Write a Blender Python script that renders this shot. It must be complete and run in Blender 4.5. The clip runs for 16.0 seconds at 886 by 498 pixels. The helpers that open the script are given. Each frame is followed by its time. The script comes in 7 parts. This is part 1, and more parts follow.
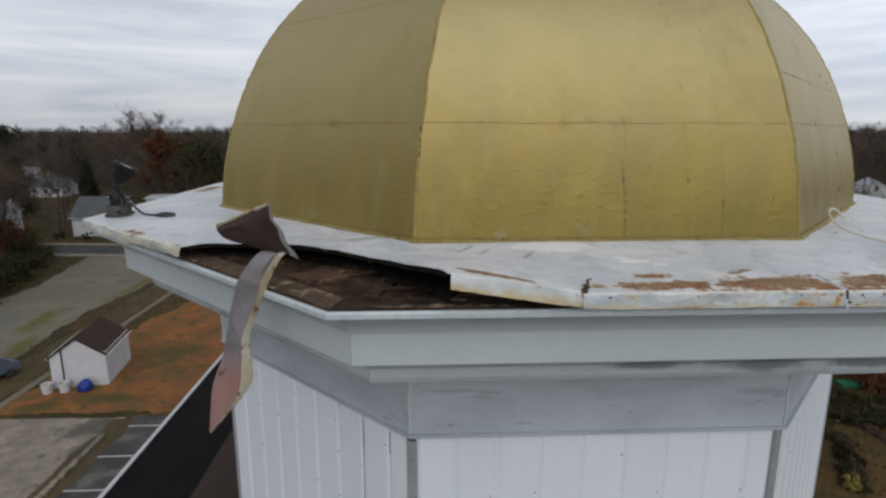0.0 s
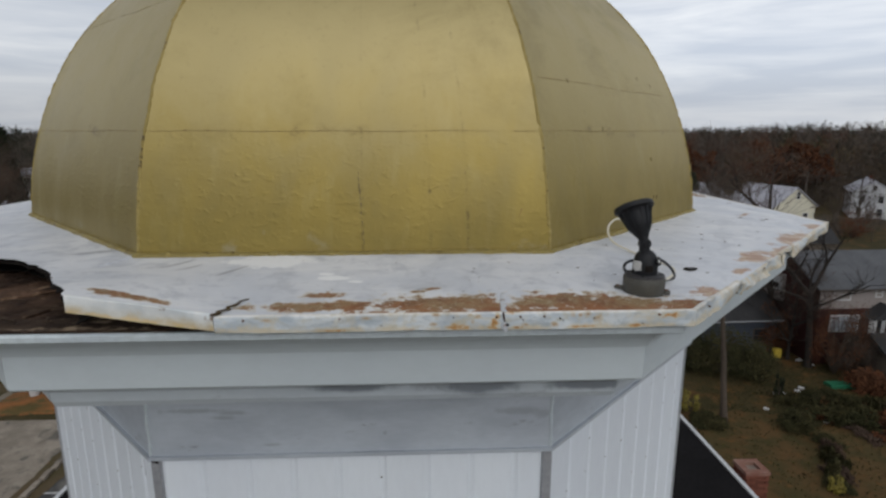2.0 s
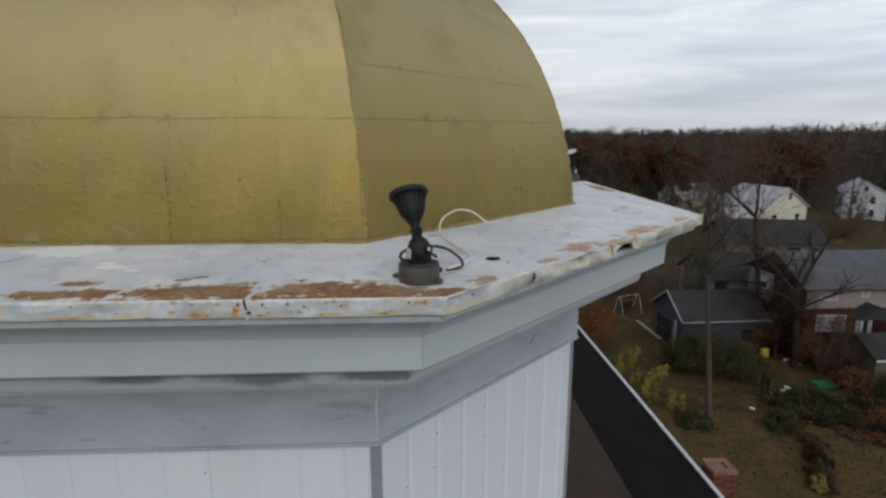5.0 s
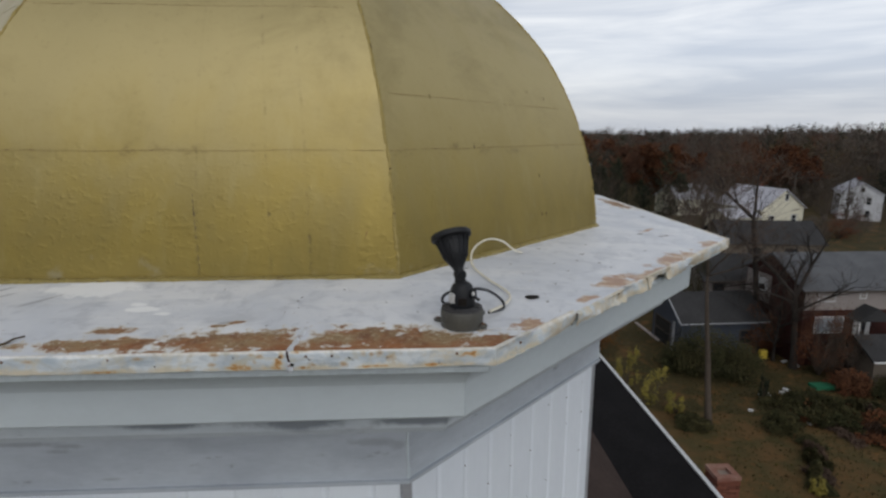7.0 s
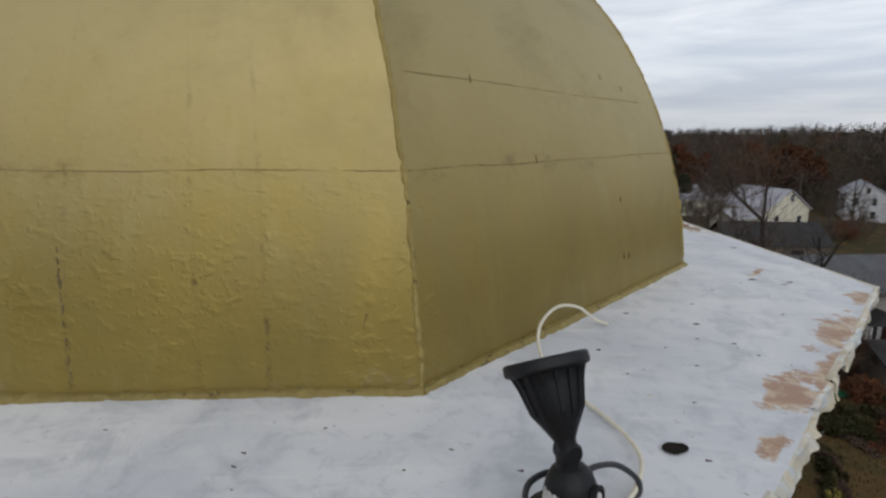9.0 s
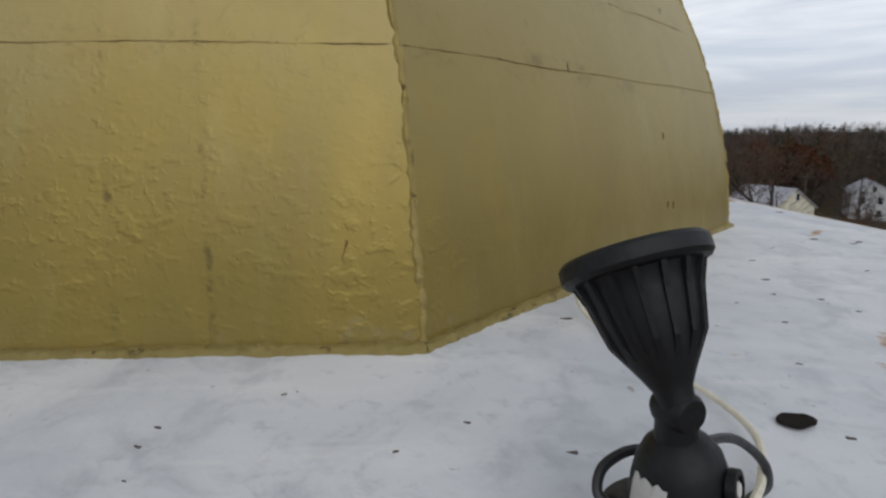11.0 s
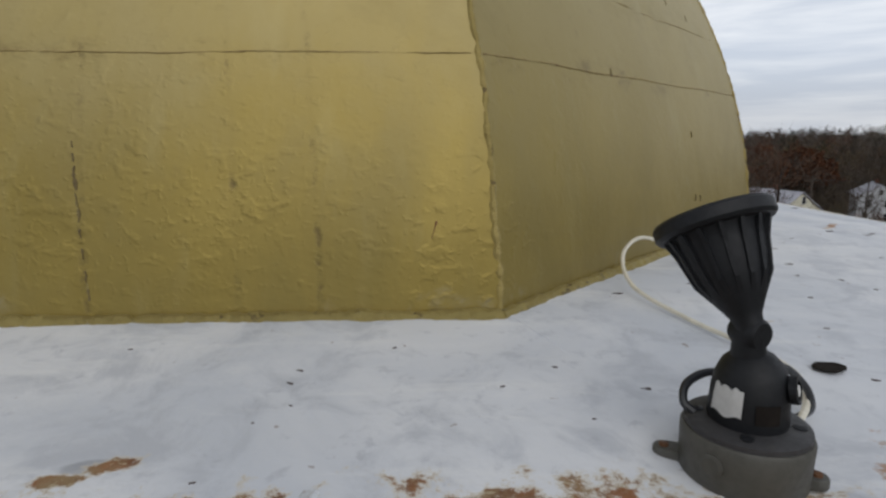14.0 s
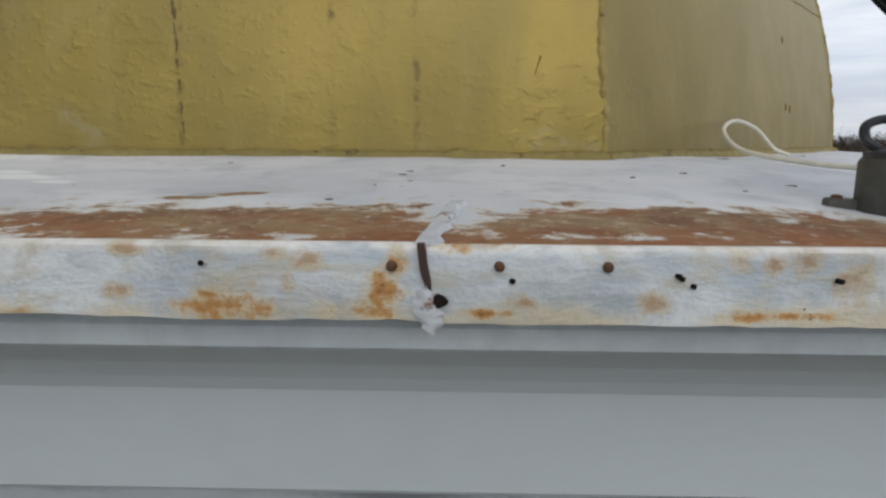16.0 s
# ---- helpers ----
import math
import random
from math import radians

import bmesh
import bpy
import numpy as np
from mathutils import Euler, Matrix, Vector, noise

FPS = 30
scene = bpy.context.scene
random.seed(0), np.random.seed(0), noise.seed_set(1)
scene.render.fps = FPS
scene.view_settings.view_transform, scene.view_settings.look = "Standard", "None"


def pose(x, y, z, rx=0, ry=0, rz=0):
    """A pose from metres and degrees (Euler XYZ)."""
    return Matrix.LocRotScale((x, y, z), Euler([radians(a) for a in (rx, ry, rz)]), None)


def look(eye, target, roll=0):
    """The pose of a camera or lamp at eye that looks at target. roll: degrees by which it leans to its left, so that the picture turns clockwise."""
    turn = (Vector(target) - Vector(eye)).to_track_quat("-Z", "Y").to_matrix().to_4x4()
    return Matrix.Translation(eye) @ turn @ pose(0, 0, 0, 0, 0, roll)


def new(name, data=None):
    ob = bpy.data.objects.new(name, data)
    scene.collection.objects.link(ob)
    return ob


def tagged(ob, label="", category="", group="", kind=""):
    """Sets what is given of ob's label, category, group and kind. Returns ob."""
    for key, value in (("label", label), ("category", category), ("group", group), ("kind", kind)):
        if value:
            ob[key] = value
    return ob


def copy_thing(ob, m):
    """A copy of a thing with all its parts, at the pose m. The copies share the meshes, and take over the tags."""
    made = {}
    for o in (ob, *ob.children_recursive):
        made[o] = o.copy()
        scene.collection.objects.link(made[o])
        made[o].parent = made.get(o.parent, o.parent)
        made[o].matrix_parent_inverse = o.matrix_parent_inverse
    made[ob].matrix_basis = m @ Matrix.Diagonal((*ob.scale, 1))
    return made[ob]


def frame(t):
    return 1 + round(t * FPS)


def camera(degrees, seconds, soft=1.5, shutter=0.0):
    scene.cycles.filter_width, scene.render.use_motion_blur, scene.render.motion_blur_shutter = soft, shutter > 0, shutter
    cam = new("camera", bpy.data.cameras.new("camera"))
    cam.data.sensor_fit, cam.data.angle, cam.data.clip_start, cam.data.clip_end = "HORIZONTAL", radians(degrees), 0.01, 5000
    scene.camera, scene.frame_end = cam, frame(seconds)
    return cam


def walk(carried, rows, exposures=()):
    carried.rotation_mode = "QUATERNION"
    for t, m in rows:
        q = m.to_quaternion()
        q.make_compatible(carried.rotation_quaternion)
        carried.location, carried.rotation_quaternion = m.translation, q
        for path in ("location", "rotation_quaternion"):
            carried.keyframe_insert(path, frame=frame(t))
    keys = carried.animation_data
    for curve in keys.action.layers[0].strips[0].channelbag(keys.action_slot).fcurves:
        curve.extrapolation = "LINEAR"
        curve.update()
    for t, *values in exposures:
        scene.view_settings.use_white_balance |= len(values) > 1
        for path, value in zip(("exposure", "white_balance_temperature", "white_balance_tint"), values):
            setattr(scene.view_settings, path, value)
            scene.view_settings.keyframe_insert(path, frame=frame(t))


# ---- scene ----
cam = camera(76.8, 16.0, 2.5)
METRES, EYE, TILT, LEAN, TURN = 4.0, 17.0, -11.966, -0.114, -2.758
ROWS = [
    (0.0, 0.0, 0.0, 0.0, 0.0, 0.0, -0.0),
    (0.5, 0.0351, 0.0064, 0.0123, 0.05, -0.0, -0.03),
    (1.0, 0.0896, 0.0124, 0.0211, 0.14, -0.01, 0.02),
    (1.5, 0.1613, 0.0187, 0.0181, 0.17, 0.04, 0.05),
    (2.0, 0.2481, 0.0253, 0.0125, 0.21, 0.03, 0.06),
    (2.5, 0.3458, 0.0313, -0.0006, 0.24, 0.09, 0.07),
    (3.0, 0.3955, 0.0366, -0.0153, 0.22, 0.13, 0.2),
    (3.5, 0.4141, 0.0379, -0.0144, 0.14, 0.11, 0.15),
    (4.0, 0.4205, 0.038, -0.0043, 0.04, 0.09, 0.1),
    (4.2, 0.4204, 0.0388, 0.0013, 0.02, 0.09, 0.1),
    (5.25, 0.41, 0.0363, 0.0027, -0.18, 0.09, 0.05),
    (6.3, 0.3926, 0.0334, 0.0157, -0.37, 0.09, 0.0),
    (6.5, 0.3894, 0.0341, 0.0259, -0.38, 0.08, 0.01),
    (7.0, 0.3811, 0.0489, 0.0335, -0.42, 0.13, 0.1),
    (7.5, 0.3745, 0.081, 0.0267, -0.43, 0.09, 0.05),
    (8.0, 0.3676, 0.1253, 0.0472, -0.44, 0.05, -0.01),
    (8.5, 0.3607, 0.1842, 0.0676, -0.38, 0.07, 0.04),
    (9.0, 0.3545, 0.2591, 0.0816, -0.31, 0.05, -0.06),
    (9.5, 0.3515, 0.3191, 0.0826, -0.18, 0.17, 0.18),
    (10.0, 0.3524, 0.3371, 0.061, -0.22, 0.2, 0.24),
    (10.2, 0.353, 0.3387, 0.0556, -0.2, 0.19, 0.24),
    (11.25, 0.3522, 0.3334, 0.0448, 0.1, 0.19, 0.08),
    (12.3, 0.3438, 0.3134, 0.065, 0.37, 0.19, -0.09),
    (12.5, 0.341, 0.3094, 0.0714, 0.38, 0.19, -0.08),
    (13.0, 0.3342, 0.3014, 0.0846, 0.39, 0.15, 0.02),
    (13.5, 0.327, 0.2986, 0.0727, 0.4, 0.31, 0.23),
    (14.0, 0.3227, 0.3033, 0.0355, 0.45, 0.62, 0.2),
    (14.5, 0.3194, 0.309, 0.005, 0.72, 0.85, -0.1),
    (15.0, 0.3138, 0.3133, -0.0153, 1.48, 0.87, -0.37),
    (15.5, 0.3068, 0.3147, -0.0235, 2.52, 0.88, -0.75),
    (16.0, 0.2952, 0.3142, -0.0313, 3.68, 0.87, -1.09),
]
walk(cam, [(t, pose(0, 0, EYE, TILT, LEAN, TURN) @ pose(METRES * x, METRES * y, METRES * z, 90 + pitch, roll, yaw)) for t, x, y, z, yaw, pitch, roll in ROWS], ((0.0, 0.08), (1.5, 0.0), (14.5, 0.0), (16.0, 0.14)))

# ---- world and sun: a bright overcast with streaked cloud ----
SUN_EL, SUN_AZ = 40.0, 176.0
world = bpy.data.worlds.new("overcast_sky")
scene.world = world
world.use_nodes = True
wn, wl = world.node_tree.nodes, world.node_tree.links
wn.clear()


def wnode(kind, **values):
    n = wn.new(kind)
    for k, v in values.items():
        n.inputs[k].default_value = v
    return n


sky = wn.new("ShaderNodeTexSky")
sky.sky_type, sky.sun_disc = "NISHITA", False
sky.sun_elevation, sky.sun_rotation = radians(SUN_EL), radians(SUN_AZ)
sky.dust_density, sky.air_density = 3.0, 1.0
wco = wn.new("ShaderNodeTexCoord")
wmap = wn.new("ShaderNodeMapping")
wmap.inputs["Scale"].default_value = (1.6, 1.2, 13.0)
wl.new(wco.outputs["Generated"], wmap.inputs["Vector"])
wnoise = wnode("ShaderNodeTexNoise", Scale=1.7, Detail=7.0, Roughness=0.55, Distortion=0.6)
wl.new(wmap.outputs["Vector"], wnoise.inputs["Vector"])
wramp = wn.new("ShaderNodeValToRGB")
wramp.color_ramp.elements[0].position, wramp.color_ramp.elements[0].color = 0.33, (5.6, 6.1, 7.0, 1)
wramp.color_ramp.elements[1].position, wramp.color_ramp.elements[1].color = 0.68, (8.9, 9.1, 9.4, 1)
wl.new(wnoise.outputs["Fac"], wramp.inputs["Fac"])
wmix = wn.new("ShaderNodeMixRGB")
wmix.inputs["Fac"].default_value = 0.88
wl.new(sky.outputs["Color"], wmix.inputs[1])
wl.new(wramp.outputs["Color"], wmix.inputs[2])
wbg = wnode("ShaderNodeBackground", Strength=0.1)
# the cloud is thin and bright low down and behind the walk's start, thicker overhead
wsep = wn.new("ShaderNodeSeparateXYZ")
wl.new(wco.outputs["Generated"], wsep.inputs[0])


def wrange(value, lo, hi, a, b):
    n = wn.new("ShaderNodeMapRange")
    n.interpolation_type = "SMOOTHSTEP"
    for k, v in (("From Min", lo), ("From Max", hi), ("To Min", a), ("To Max", b)):
        n.inputs[k].default_value = v
    wl.new(value, n.inputs["Value"])
    return n.outputs["Result"]


def wtimes(a, b):
    n = wn.new("ShaderNodeMath")
    n.operation = "MULTIPLY"
    wl.new(a, n.inputs[0])
    wl.new(b, n.inputs[1])
    return n.outputs[0]


thick = wtimes(wtimes(wtimes(wrange(wsep.outputs["Z"], 0.0, 0.13, 0.80, 1.0), wrange(wsep.outputs["Z"], 0.12, 0.75, 1.0, 0.5)), wrange(wsep.outputs["Y"], -0.9, 0.3, 1.08, 1.0)), wrange(wsep.outputs["X"], -0.5, 0.7, 0.92, 1.14))
wtint = wn.new("ShaderNodeVectorMath")
wtint.operation = "SCALE"
wl.new(wmix.outputs["Color"], wtint.inputs[0])
wl.new(thick, wtint.inputs["Scale"])
wl.new(wtint.outputs[0], wbg.inputs["Color"])
wout = wn.new("ShaderNodeOutputWorld")
wl.new(wbg.outputs["Background"], wout.inputs["Surface"])

sun = new("sun", bpy.data.lights.new("sun", "SUN"))
sun.data.energy, sun.data.angle, sun.data.color = 0.95, radians(70), (1.0, 0.99, 0.97)
sun_to = Vector((math.sin(radians(SUN_AZ)) * math.cos(radians(SUN_EL)), math.cos(radians(SUN_AZ)) * math.cos(radians(SUN_EL)), math.sin(radians(SUN_EL))))
sun.matrix_basis = look(sun_to * 60, (0, 0, 0))


# ---- materials ----
def material(name, rough=0.6, metal=0.0):
    m = bpy.data.materials.new(name)
    m.use_nodes = True
    b = m.node_tree.nodes["Principled BSDF"]
    b.inputs["Roughness"].default_value, b.inputs["Metallic"].default_value = rough, metal
    return m, m.node_tree.nodes, m.node_tree.links, b


def place(nodes, links):
    """World position."""
    geo = nodes.new("ShaderNodeNewGeometry")
    return geo.outputs["Position"]


def noise_node(nodes, links, vec, scale, detail=5.0, rough=0.6, distort=0.0, stretch=None):
    n = nodes.new("ShaderNodeTexNoise")
    n.inputs["Scale"].default_value, n.inputs["Detail"].default_value = scale, detail
    n.inputs["Roughness"].default_value, n.inputs["Distortion"].default_value = rough, distort
    if stretch:
        mp = nodes.new("ShaderNodeMapping")
        mp.inputs["Scale"].default_value = stretch
        links.new(vec, mp.inputs["Vector"])
        vec = mp.outputs["Vector"]
    links.new(vec, n.inputs["Vector"])
    return n.outputs["Fac"]


def step(nodes, links, fac, lo, hi, a=0.0, b=1.0):
    n = nodes.new("ShaderNodeMapRange")
    n.interpolation_type = "SMOOTHSTEP"
    for k, v in (("From Min", lo), ("From Max", hi), ("To Min", a), ("To Max", b)):
        n.inputs[k].default_value = v
    links.new(fac, n.inputs["Value"])
    return n.outputs["Result"]


def blend(nodes, links, fac, a, b, mode="MIX"):
    n = nodes.new("ShaderNodeMixRGB")
    n.blend_type = mode
    if isinstance(fac, float):
        n.inputs[0].default_value = fac
    else:
        links.new(fac, n.inputs[0])
    for slot, v in ((1, a), (2, b)):
        if isinstance(v, tuple):
            n.inputs[slot].default_value = (*v, 1)
        else:
            links.new(v, n.inputs[slot])
    return n.outputs[0]


def calc(nodes, links, op, a, b=None, c=None):
    n = nodes.new("ShaderNodeMath")
    n.operation = op
    for slot, v in enumerate((a, b, c)):
        if v is None:
            continue
        if isinstance(v, (int, float)):
            n.inputs[slot].default_value = v
        else:
            links.new(v, n.inputs[slot])
    return n.outputs[0]


def bump(nodes, links, bsdf, height, strength=0.3, distance=0.01):
    n = nodes.new("ShaderNodeBump")
    n.inputs["Strength"].default_value, n.inputs["Distance"].default_value = strength, distance
    links.new(height, n.inputs["Height"])
    links.new(n.outputs["Normal"], bsdf.inputs["Normal"])


def surface(name, colour, other, rough=0.6, metal=0.0, coarse=2.0, fine=30.0, stain=None, stain_at=(0.6, 0.75), relief=0.25, depth=0.004, stretch=None, per_piece=0.0, grain=0.35):
    """A surface of two colours at a coarse scale, with fine grain, stains and relief."""
    m, nodes, links, b = material(name, rough, metal)
    if rough >= 0.85:
        b.inputs["Specular IOR Level"].default_value = 0.15
    vec = place(nodes, links)
    big = noise_node(nodes, links, vec, coarse, 4, 0.6, 0.3, stretch)
    small = noise_node(nodes, links, vec, fine, 6, 0.65, 0.0, stretch)
    col = blend(nodes, links, step(nodes, links, big, 0.3, 0.7), colour, other)
    col = blend(nodes, links, step(nodes, links, small, 0.3, 0.7, 0.0, grain), col, tuple(0.55 * v for v in colour))
    if stain:
        s = noise_node(nodes, links, vec, coarse * 2.3, 8, 0.68, 0.3, stretch)
        col = blend(nodes, links, step(nodes, links, s, *stain_at), col, stain)
    if per_piece:
        info = nodes.new("ShaderNodeObjectInfo")
        geo = nodes.new("ShaderNodeNewGeometry")
        r = calc(nodes, links, "FRACT", calc(nodes, links, "ADD", info.outputs["Random"], geo.outputs["Random Per Island"]))
        hsv = nodes.new("ShaderNodeHueSaturation")
        links.new(step(nodes, links, r, 0.0, 1.0, 1 - per_piece, 1 + per_piece), hsv.inputs["Value"])
        links.new(col, hsv.inputs["Color"])
        col = hsv.outputs["Color"]
    links.new(col, b.inputs["Base Color"])
    links.new(step(nodes, links, small, 0.2, 0.8, max(rough - 0.1, 0.02), min(rough + 0.1, 1)), b.inputs["Roughness"])
    bump(nodes, links, b, small, relief, depth)
    return m


def plain(name, colour, rough=0.5, metal=0.0):
    return surface(name, colour, tuple(v * 0.8 for v in colour), rough, metal, 3.0, 60.0, relief=0.1)


CX, CY = 0.738, 3.898          # the steeple's axis


def steeple_vec(nodes, links):
    """Position measured from the steeple's axis."""
    sub = nodes.new("ShaderNodeVectorMath")
    sub.operation = "SUBTRACT"
    links.new(place(nodes, links), sub.inputs[0])
    sub.inputs[1].default_value = (CX, CY, 0)
    return sub.outputs[0]


def patches(nodes, links, vec, spots, ragged=1.0, scale=13.0, edge=(0.72, 1.10), height=16.56, upright=None):
    """Ragged patches: (x, y, half length, half width, turn in degrees); upright: (x, z, half length, half height, 0) on the plane y."""
    n1 = noise_node(nodes, links, vec, scale, 9, 0.72, 0.2)
    shift = calc(nodes, links, "MULTIPLY", calc(nodes, links, "SUBTRACT", n1, 0.5), ragged * 2.4)
    total = None
    for x, y, a, b, turn in spots:
        mp = nodes.new("ShaderNodeMapping")
        mp.vector_type = "TEXTURE"
        mp.inputs["Location"].default_value = (x, y, height) if upright is None else (x, upright, y)
        mp.inputs["Rotation"].default_value = (0, 0, radians(turn))
        mp.inputs["Scale"].default_value = (a, b, 1.0) if upright is None else (a, 0.2, b)
        links.new(vec, mp.inputs["Vector"])
        ln = nodes.new("ShaderNodeVectorMath")
        ln.operation = "LENGTH"
        links.new(mp.outputs["Vector"], ln.inputs[0])
        one = step(nodes, links, calc(nodes, links, "ADD", ln.outputs["Value"], shift), edge[0], edge[1], 1.0, 0.0)
        total = one if total is None else calc(nodes, links, "MAXIMUM", total, one)
    return total


def overlay(m, colour, amount, spots, ragged, scale, edge, height=0.02, upright=None, steeple=False):
    """Lays ragged patches of a second colour over a finished material."""
    nodes, links = m.node_tree.nodes, m.node_tree.links
    base = nodes["Principled BSDF"].inputs["Base Color"]
    vec = steeple_vec(nodes, links) if steeple else place(nodes, links)
    mask = patches(nodes, links, vec, spots, ragged, scale, edge, height, upright)
    col = blend(nodes, links, calc(nodes, links, "MULTIPLY", mask, amount), base.links[0].from_socket, colour)
    links.new(col, base)
    return m


def rust_colour(nodes, links, vec):
    """Red-brown, brown and ochre rust with small cream flecks of old paint."""
    a = noise_node(nodes, links, vec, 11.0, 8, 0.70, 0.3)
    c = noise_node(nodes, links, vec, 7.0, 7, 0.68, 0.3)
    d = noise_node(nodes, links, vec, 95.0, 8, 0.74, 0.3, (0.6, 0.8, 1.0))
    e = noise_node(nodes, links, vec, 90.0, 6, 0.7, 0.1)
    g = noise_node(nodes, links, vec, 24.0, 7, 0.7, 0.4)
    col = blend(nodes, links, step(nodes, links, a, 0.38, 0.62), (0.172, 0.080, 0.039), (0.285, 0.124, 0.052))
    col = blend(nodes, links, step(nodes, links, calc(nodes, links, "ADD", c, calc(nodes, links, "MULTIPLY", calc(nodes, links, "SUBTRACT", g, 0.5), 0.8)), 0.41, 0.62, 0.0, 0.8), col, (0.285, 0.205, 0.11))
    col = blend(nodes, links, step(nodes, links, e, 0.5, 0.72, 0.0, 0.6), col, (0.10, 0.048, 0.03))
    where = step(nodes, links, calc(nodes, links, "ADD", c, calc(nodes, links, "MULTIPLY", g, 0.35)), 0.46, 0.68, 0.38, 1.0)
    fleck = calc(nodes, links, "MULTIPLY", step(nodes, links, d, 0.53, 0.64, 0.0, 0.85), where)
    return blend(nodes, links, fleck, col, (0.44, 0.37, 0.25))


def roof_paint():
    """White roof paint over tin, worn to rust along the eaves."""
    m, nodes, links, b = material("white_roof_paint", 0.55)
    vec = steeple_vec(nodes, links)
    big = noise_node(nodes, links, vec, 2.4, 5, 0.6, 0.5)
    mid = noise_node(nodes, links, vec, 9.0, 7, 0.65, 0.5)
    fine = noise_node(nodes, links, vec, 120.0, 6, 0.7)
    col = blend(nodes, links, step(nodes, links, big, 0.32, 0.68), (0.57, 0.60, 0.655), (0.72, 0.735, 0.765))
    col = blend(nodes, links, step(nodes, links, mid, 0.46, 0.66, 0.0, 0.7), col, (0.45, 0.475, 0.525))
    dab = noise_node(nodes, links, vec, 27.0, 6, 0.66, 0.4)
    col = blend(nodes, links, step(nodes, links, dab, 0.56, 0.70, 0.0, 0.5), col, (0.40, 0.42, 0.47))
    brush = noise_node(nodes, links, vec, 7.0, 7, 0.7, 0.3, (0.35, 1.6, 1.0))
    col = blend(nodes, links, step(nodes, links, brush, 0.52, 0.7, 0.0, 0.6), col, (0.78, 0.79, 0.80))
    white = patches(nodes, links, vec, [(-0.25, -1.915, 0.15, 0.095, 0), (-0.31, -1.92, 0.10, 0.05, 0), (-0.012, -2.11, 0.05, 0.022, 0), (0.062, -2.147, 0.026, 0.015, 0), (-0.04, -2.07, 0.024, 0.015, 0)], 0.9, 22.0)
    col = blend(nodes, links, calc(nodes, links, "MULTIPLY", white, 0.8), col, (0.90, 0.91, 0.92))
    flecks = noise_node(nodes, links, vec, 33.0, 3, 0.6, 0.25)
    col = blend(nodes, links, step(nodes, links, flecks, 0.70, 0.74, 0.0, 0.6), col, (0.20, 0.14, 0.12))
    buff = noise_node(nodes, links, vec, 6.5, 5, 0.6, 0.9)
    col = blend(nodes, links, step(nodes, links, buff, 0.69, 0.74, 0.0, 0.55), col, (0.48, 0.40, 0.29))
    damp = patches(nodes, links, vec, [(-0.56, -1.94, 0.011, 0.085, -28), (-0.50, -1.99, 0.008, 0.06, -28), (-0.35, -2.03, 0.010, 0.08, -26), (0.275, -2.226, 0.032, 0.012, 8), (-0.95, -1.75, 0.10, 0.02, 12)], 0.5, 20.0)
    col = blend(nodes, links, calc(nodes, links, "MULTIPLY", damp, 0.55), col, (0.20, 0.21, 0.24))
    spots = [(0.56, -2.36, 0.09, 0.06, 0), (0.43, -2.39, 0.06, 0.03, 0), (0.55, -2.41, 0.5, 0.02, 0), (-0.02, -2.27, 0.055, 0.026, 0), (-0.50, -2.37, 0.10, 0.022, -6), (-0.58, -2.35, 0.05, 0.02, 0), (-0.02, -2.36, 0.22, 0.045, 0), (0.34, -2.35, 0.22, 0.075, 0), (0.72, -2.35, 0.26, 0.085, 0),
             (1.0, -2.37, 0.10, 0.07, 20), (0.86, -2.37, 0.15, 0.07, 0), (0.80, -2.395, 0.2, 0.05, 0), (0.30, -2.225, 0.030, 0.016, 14), (0.262, -2.245, 0.030, 0.010, 4),
             (-2.0, -1.42, 0.12, 0.05, -45), (-2.3, 0.4, 0.08, 0.3, 0), (2.34, 0.4, 0.07, 0.3, 0), (1.7, 1.72, 0.3, 0.06, -45), (-1.6, 1.75, 0.3, 0.06, 45), (0.2, 2.36, 0.4, 0.05, 0)]
    tans = [(1.13, -2.25, 0.07, 0.04, 40), (1.54, -1.81, 0.15, 0.05, 45), (1.93, -1.45, 0.20, 0.06, 45), (2.26, -1.15, 0.10, 0.05, 50), (1.36, -2.02, 0.06, 0.022, 40), (2.05, -0.86, 0.09, 0.015, 45), (1.72, -1.70, 0.22, 0.03, 45)]
    rust = patches(nodes, links, vec, spots, 1.6, 17.0, (0.45, 1.25))
    chips = calc(nodes, links, "MULTIPLY", calc(nodes, links, "SUBTRACT", noise_node(nodes, links, vec, 58.0, 6, 0.7, 0.3), 0.5), 1.3)
    rust = calc(nodes, links, "ADD", rust, calc(nodes, links, "MULTIPLY", chips, step(nodes, links, rust, 0.02, 0.3)))
    tan = patches(nodes, links, vec, tans, 1.7, 15.0, (0.35, 1.25))
    streak = noise_node(nodes, links, vec, 30.0, 8, 0.72, 0.3, (0.6, 0.6, 1.0))
    tan_col = blend(nodes, links, step(nodes, links, streak, 0.45, 0.62), (0.36, 0.195, 0.105), (0.56, 0.43, 0.29))
    col = blend(nodes, links, step(nodes, links, tan, 0.1, 0.7, 0.0, 0.9), col, tan_col)
    col = blend(nodes, links, step(nodes, links, rust, 0.0, 0.45, 0.0, 0.8), col, (0.60, 0.55, 0.46))
    deep = nodes.new("ShaderNodeSeparateXYZ")
    links.new(vec, deep.inputs[0])
    front = calc(nodes, links, "ADD", deep.outputs["Y"], calc(nodes, links, "MULTIPLY", calc(nodes, links, "SUBTRACT", mid, 0.5), 0.12))
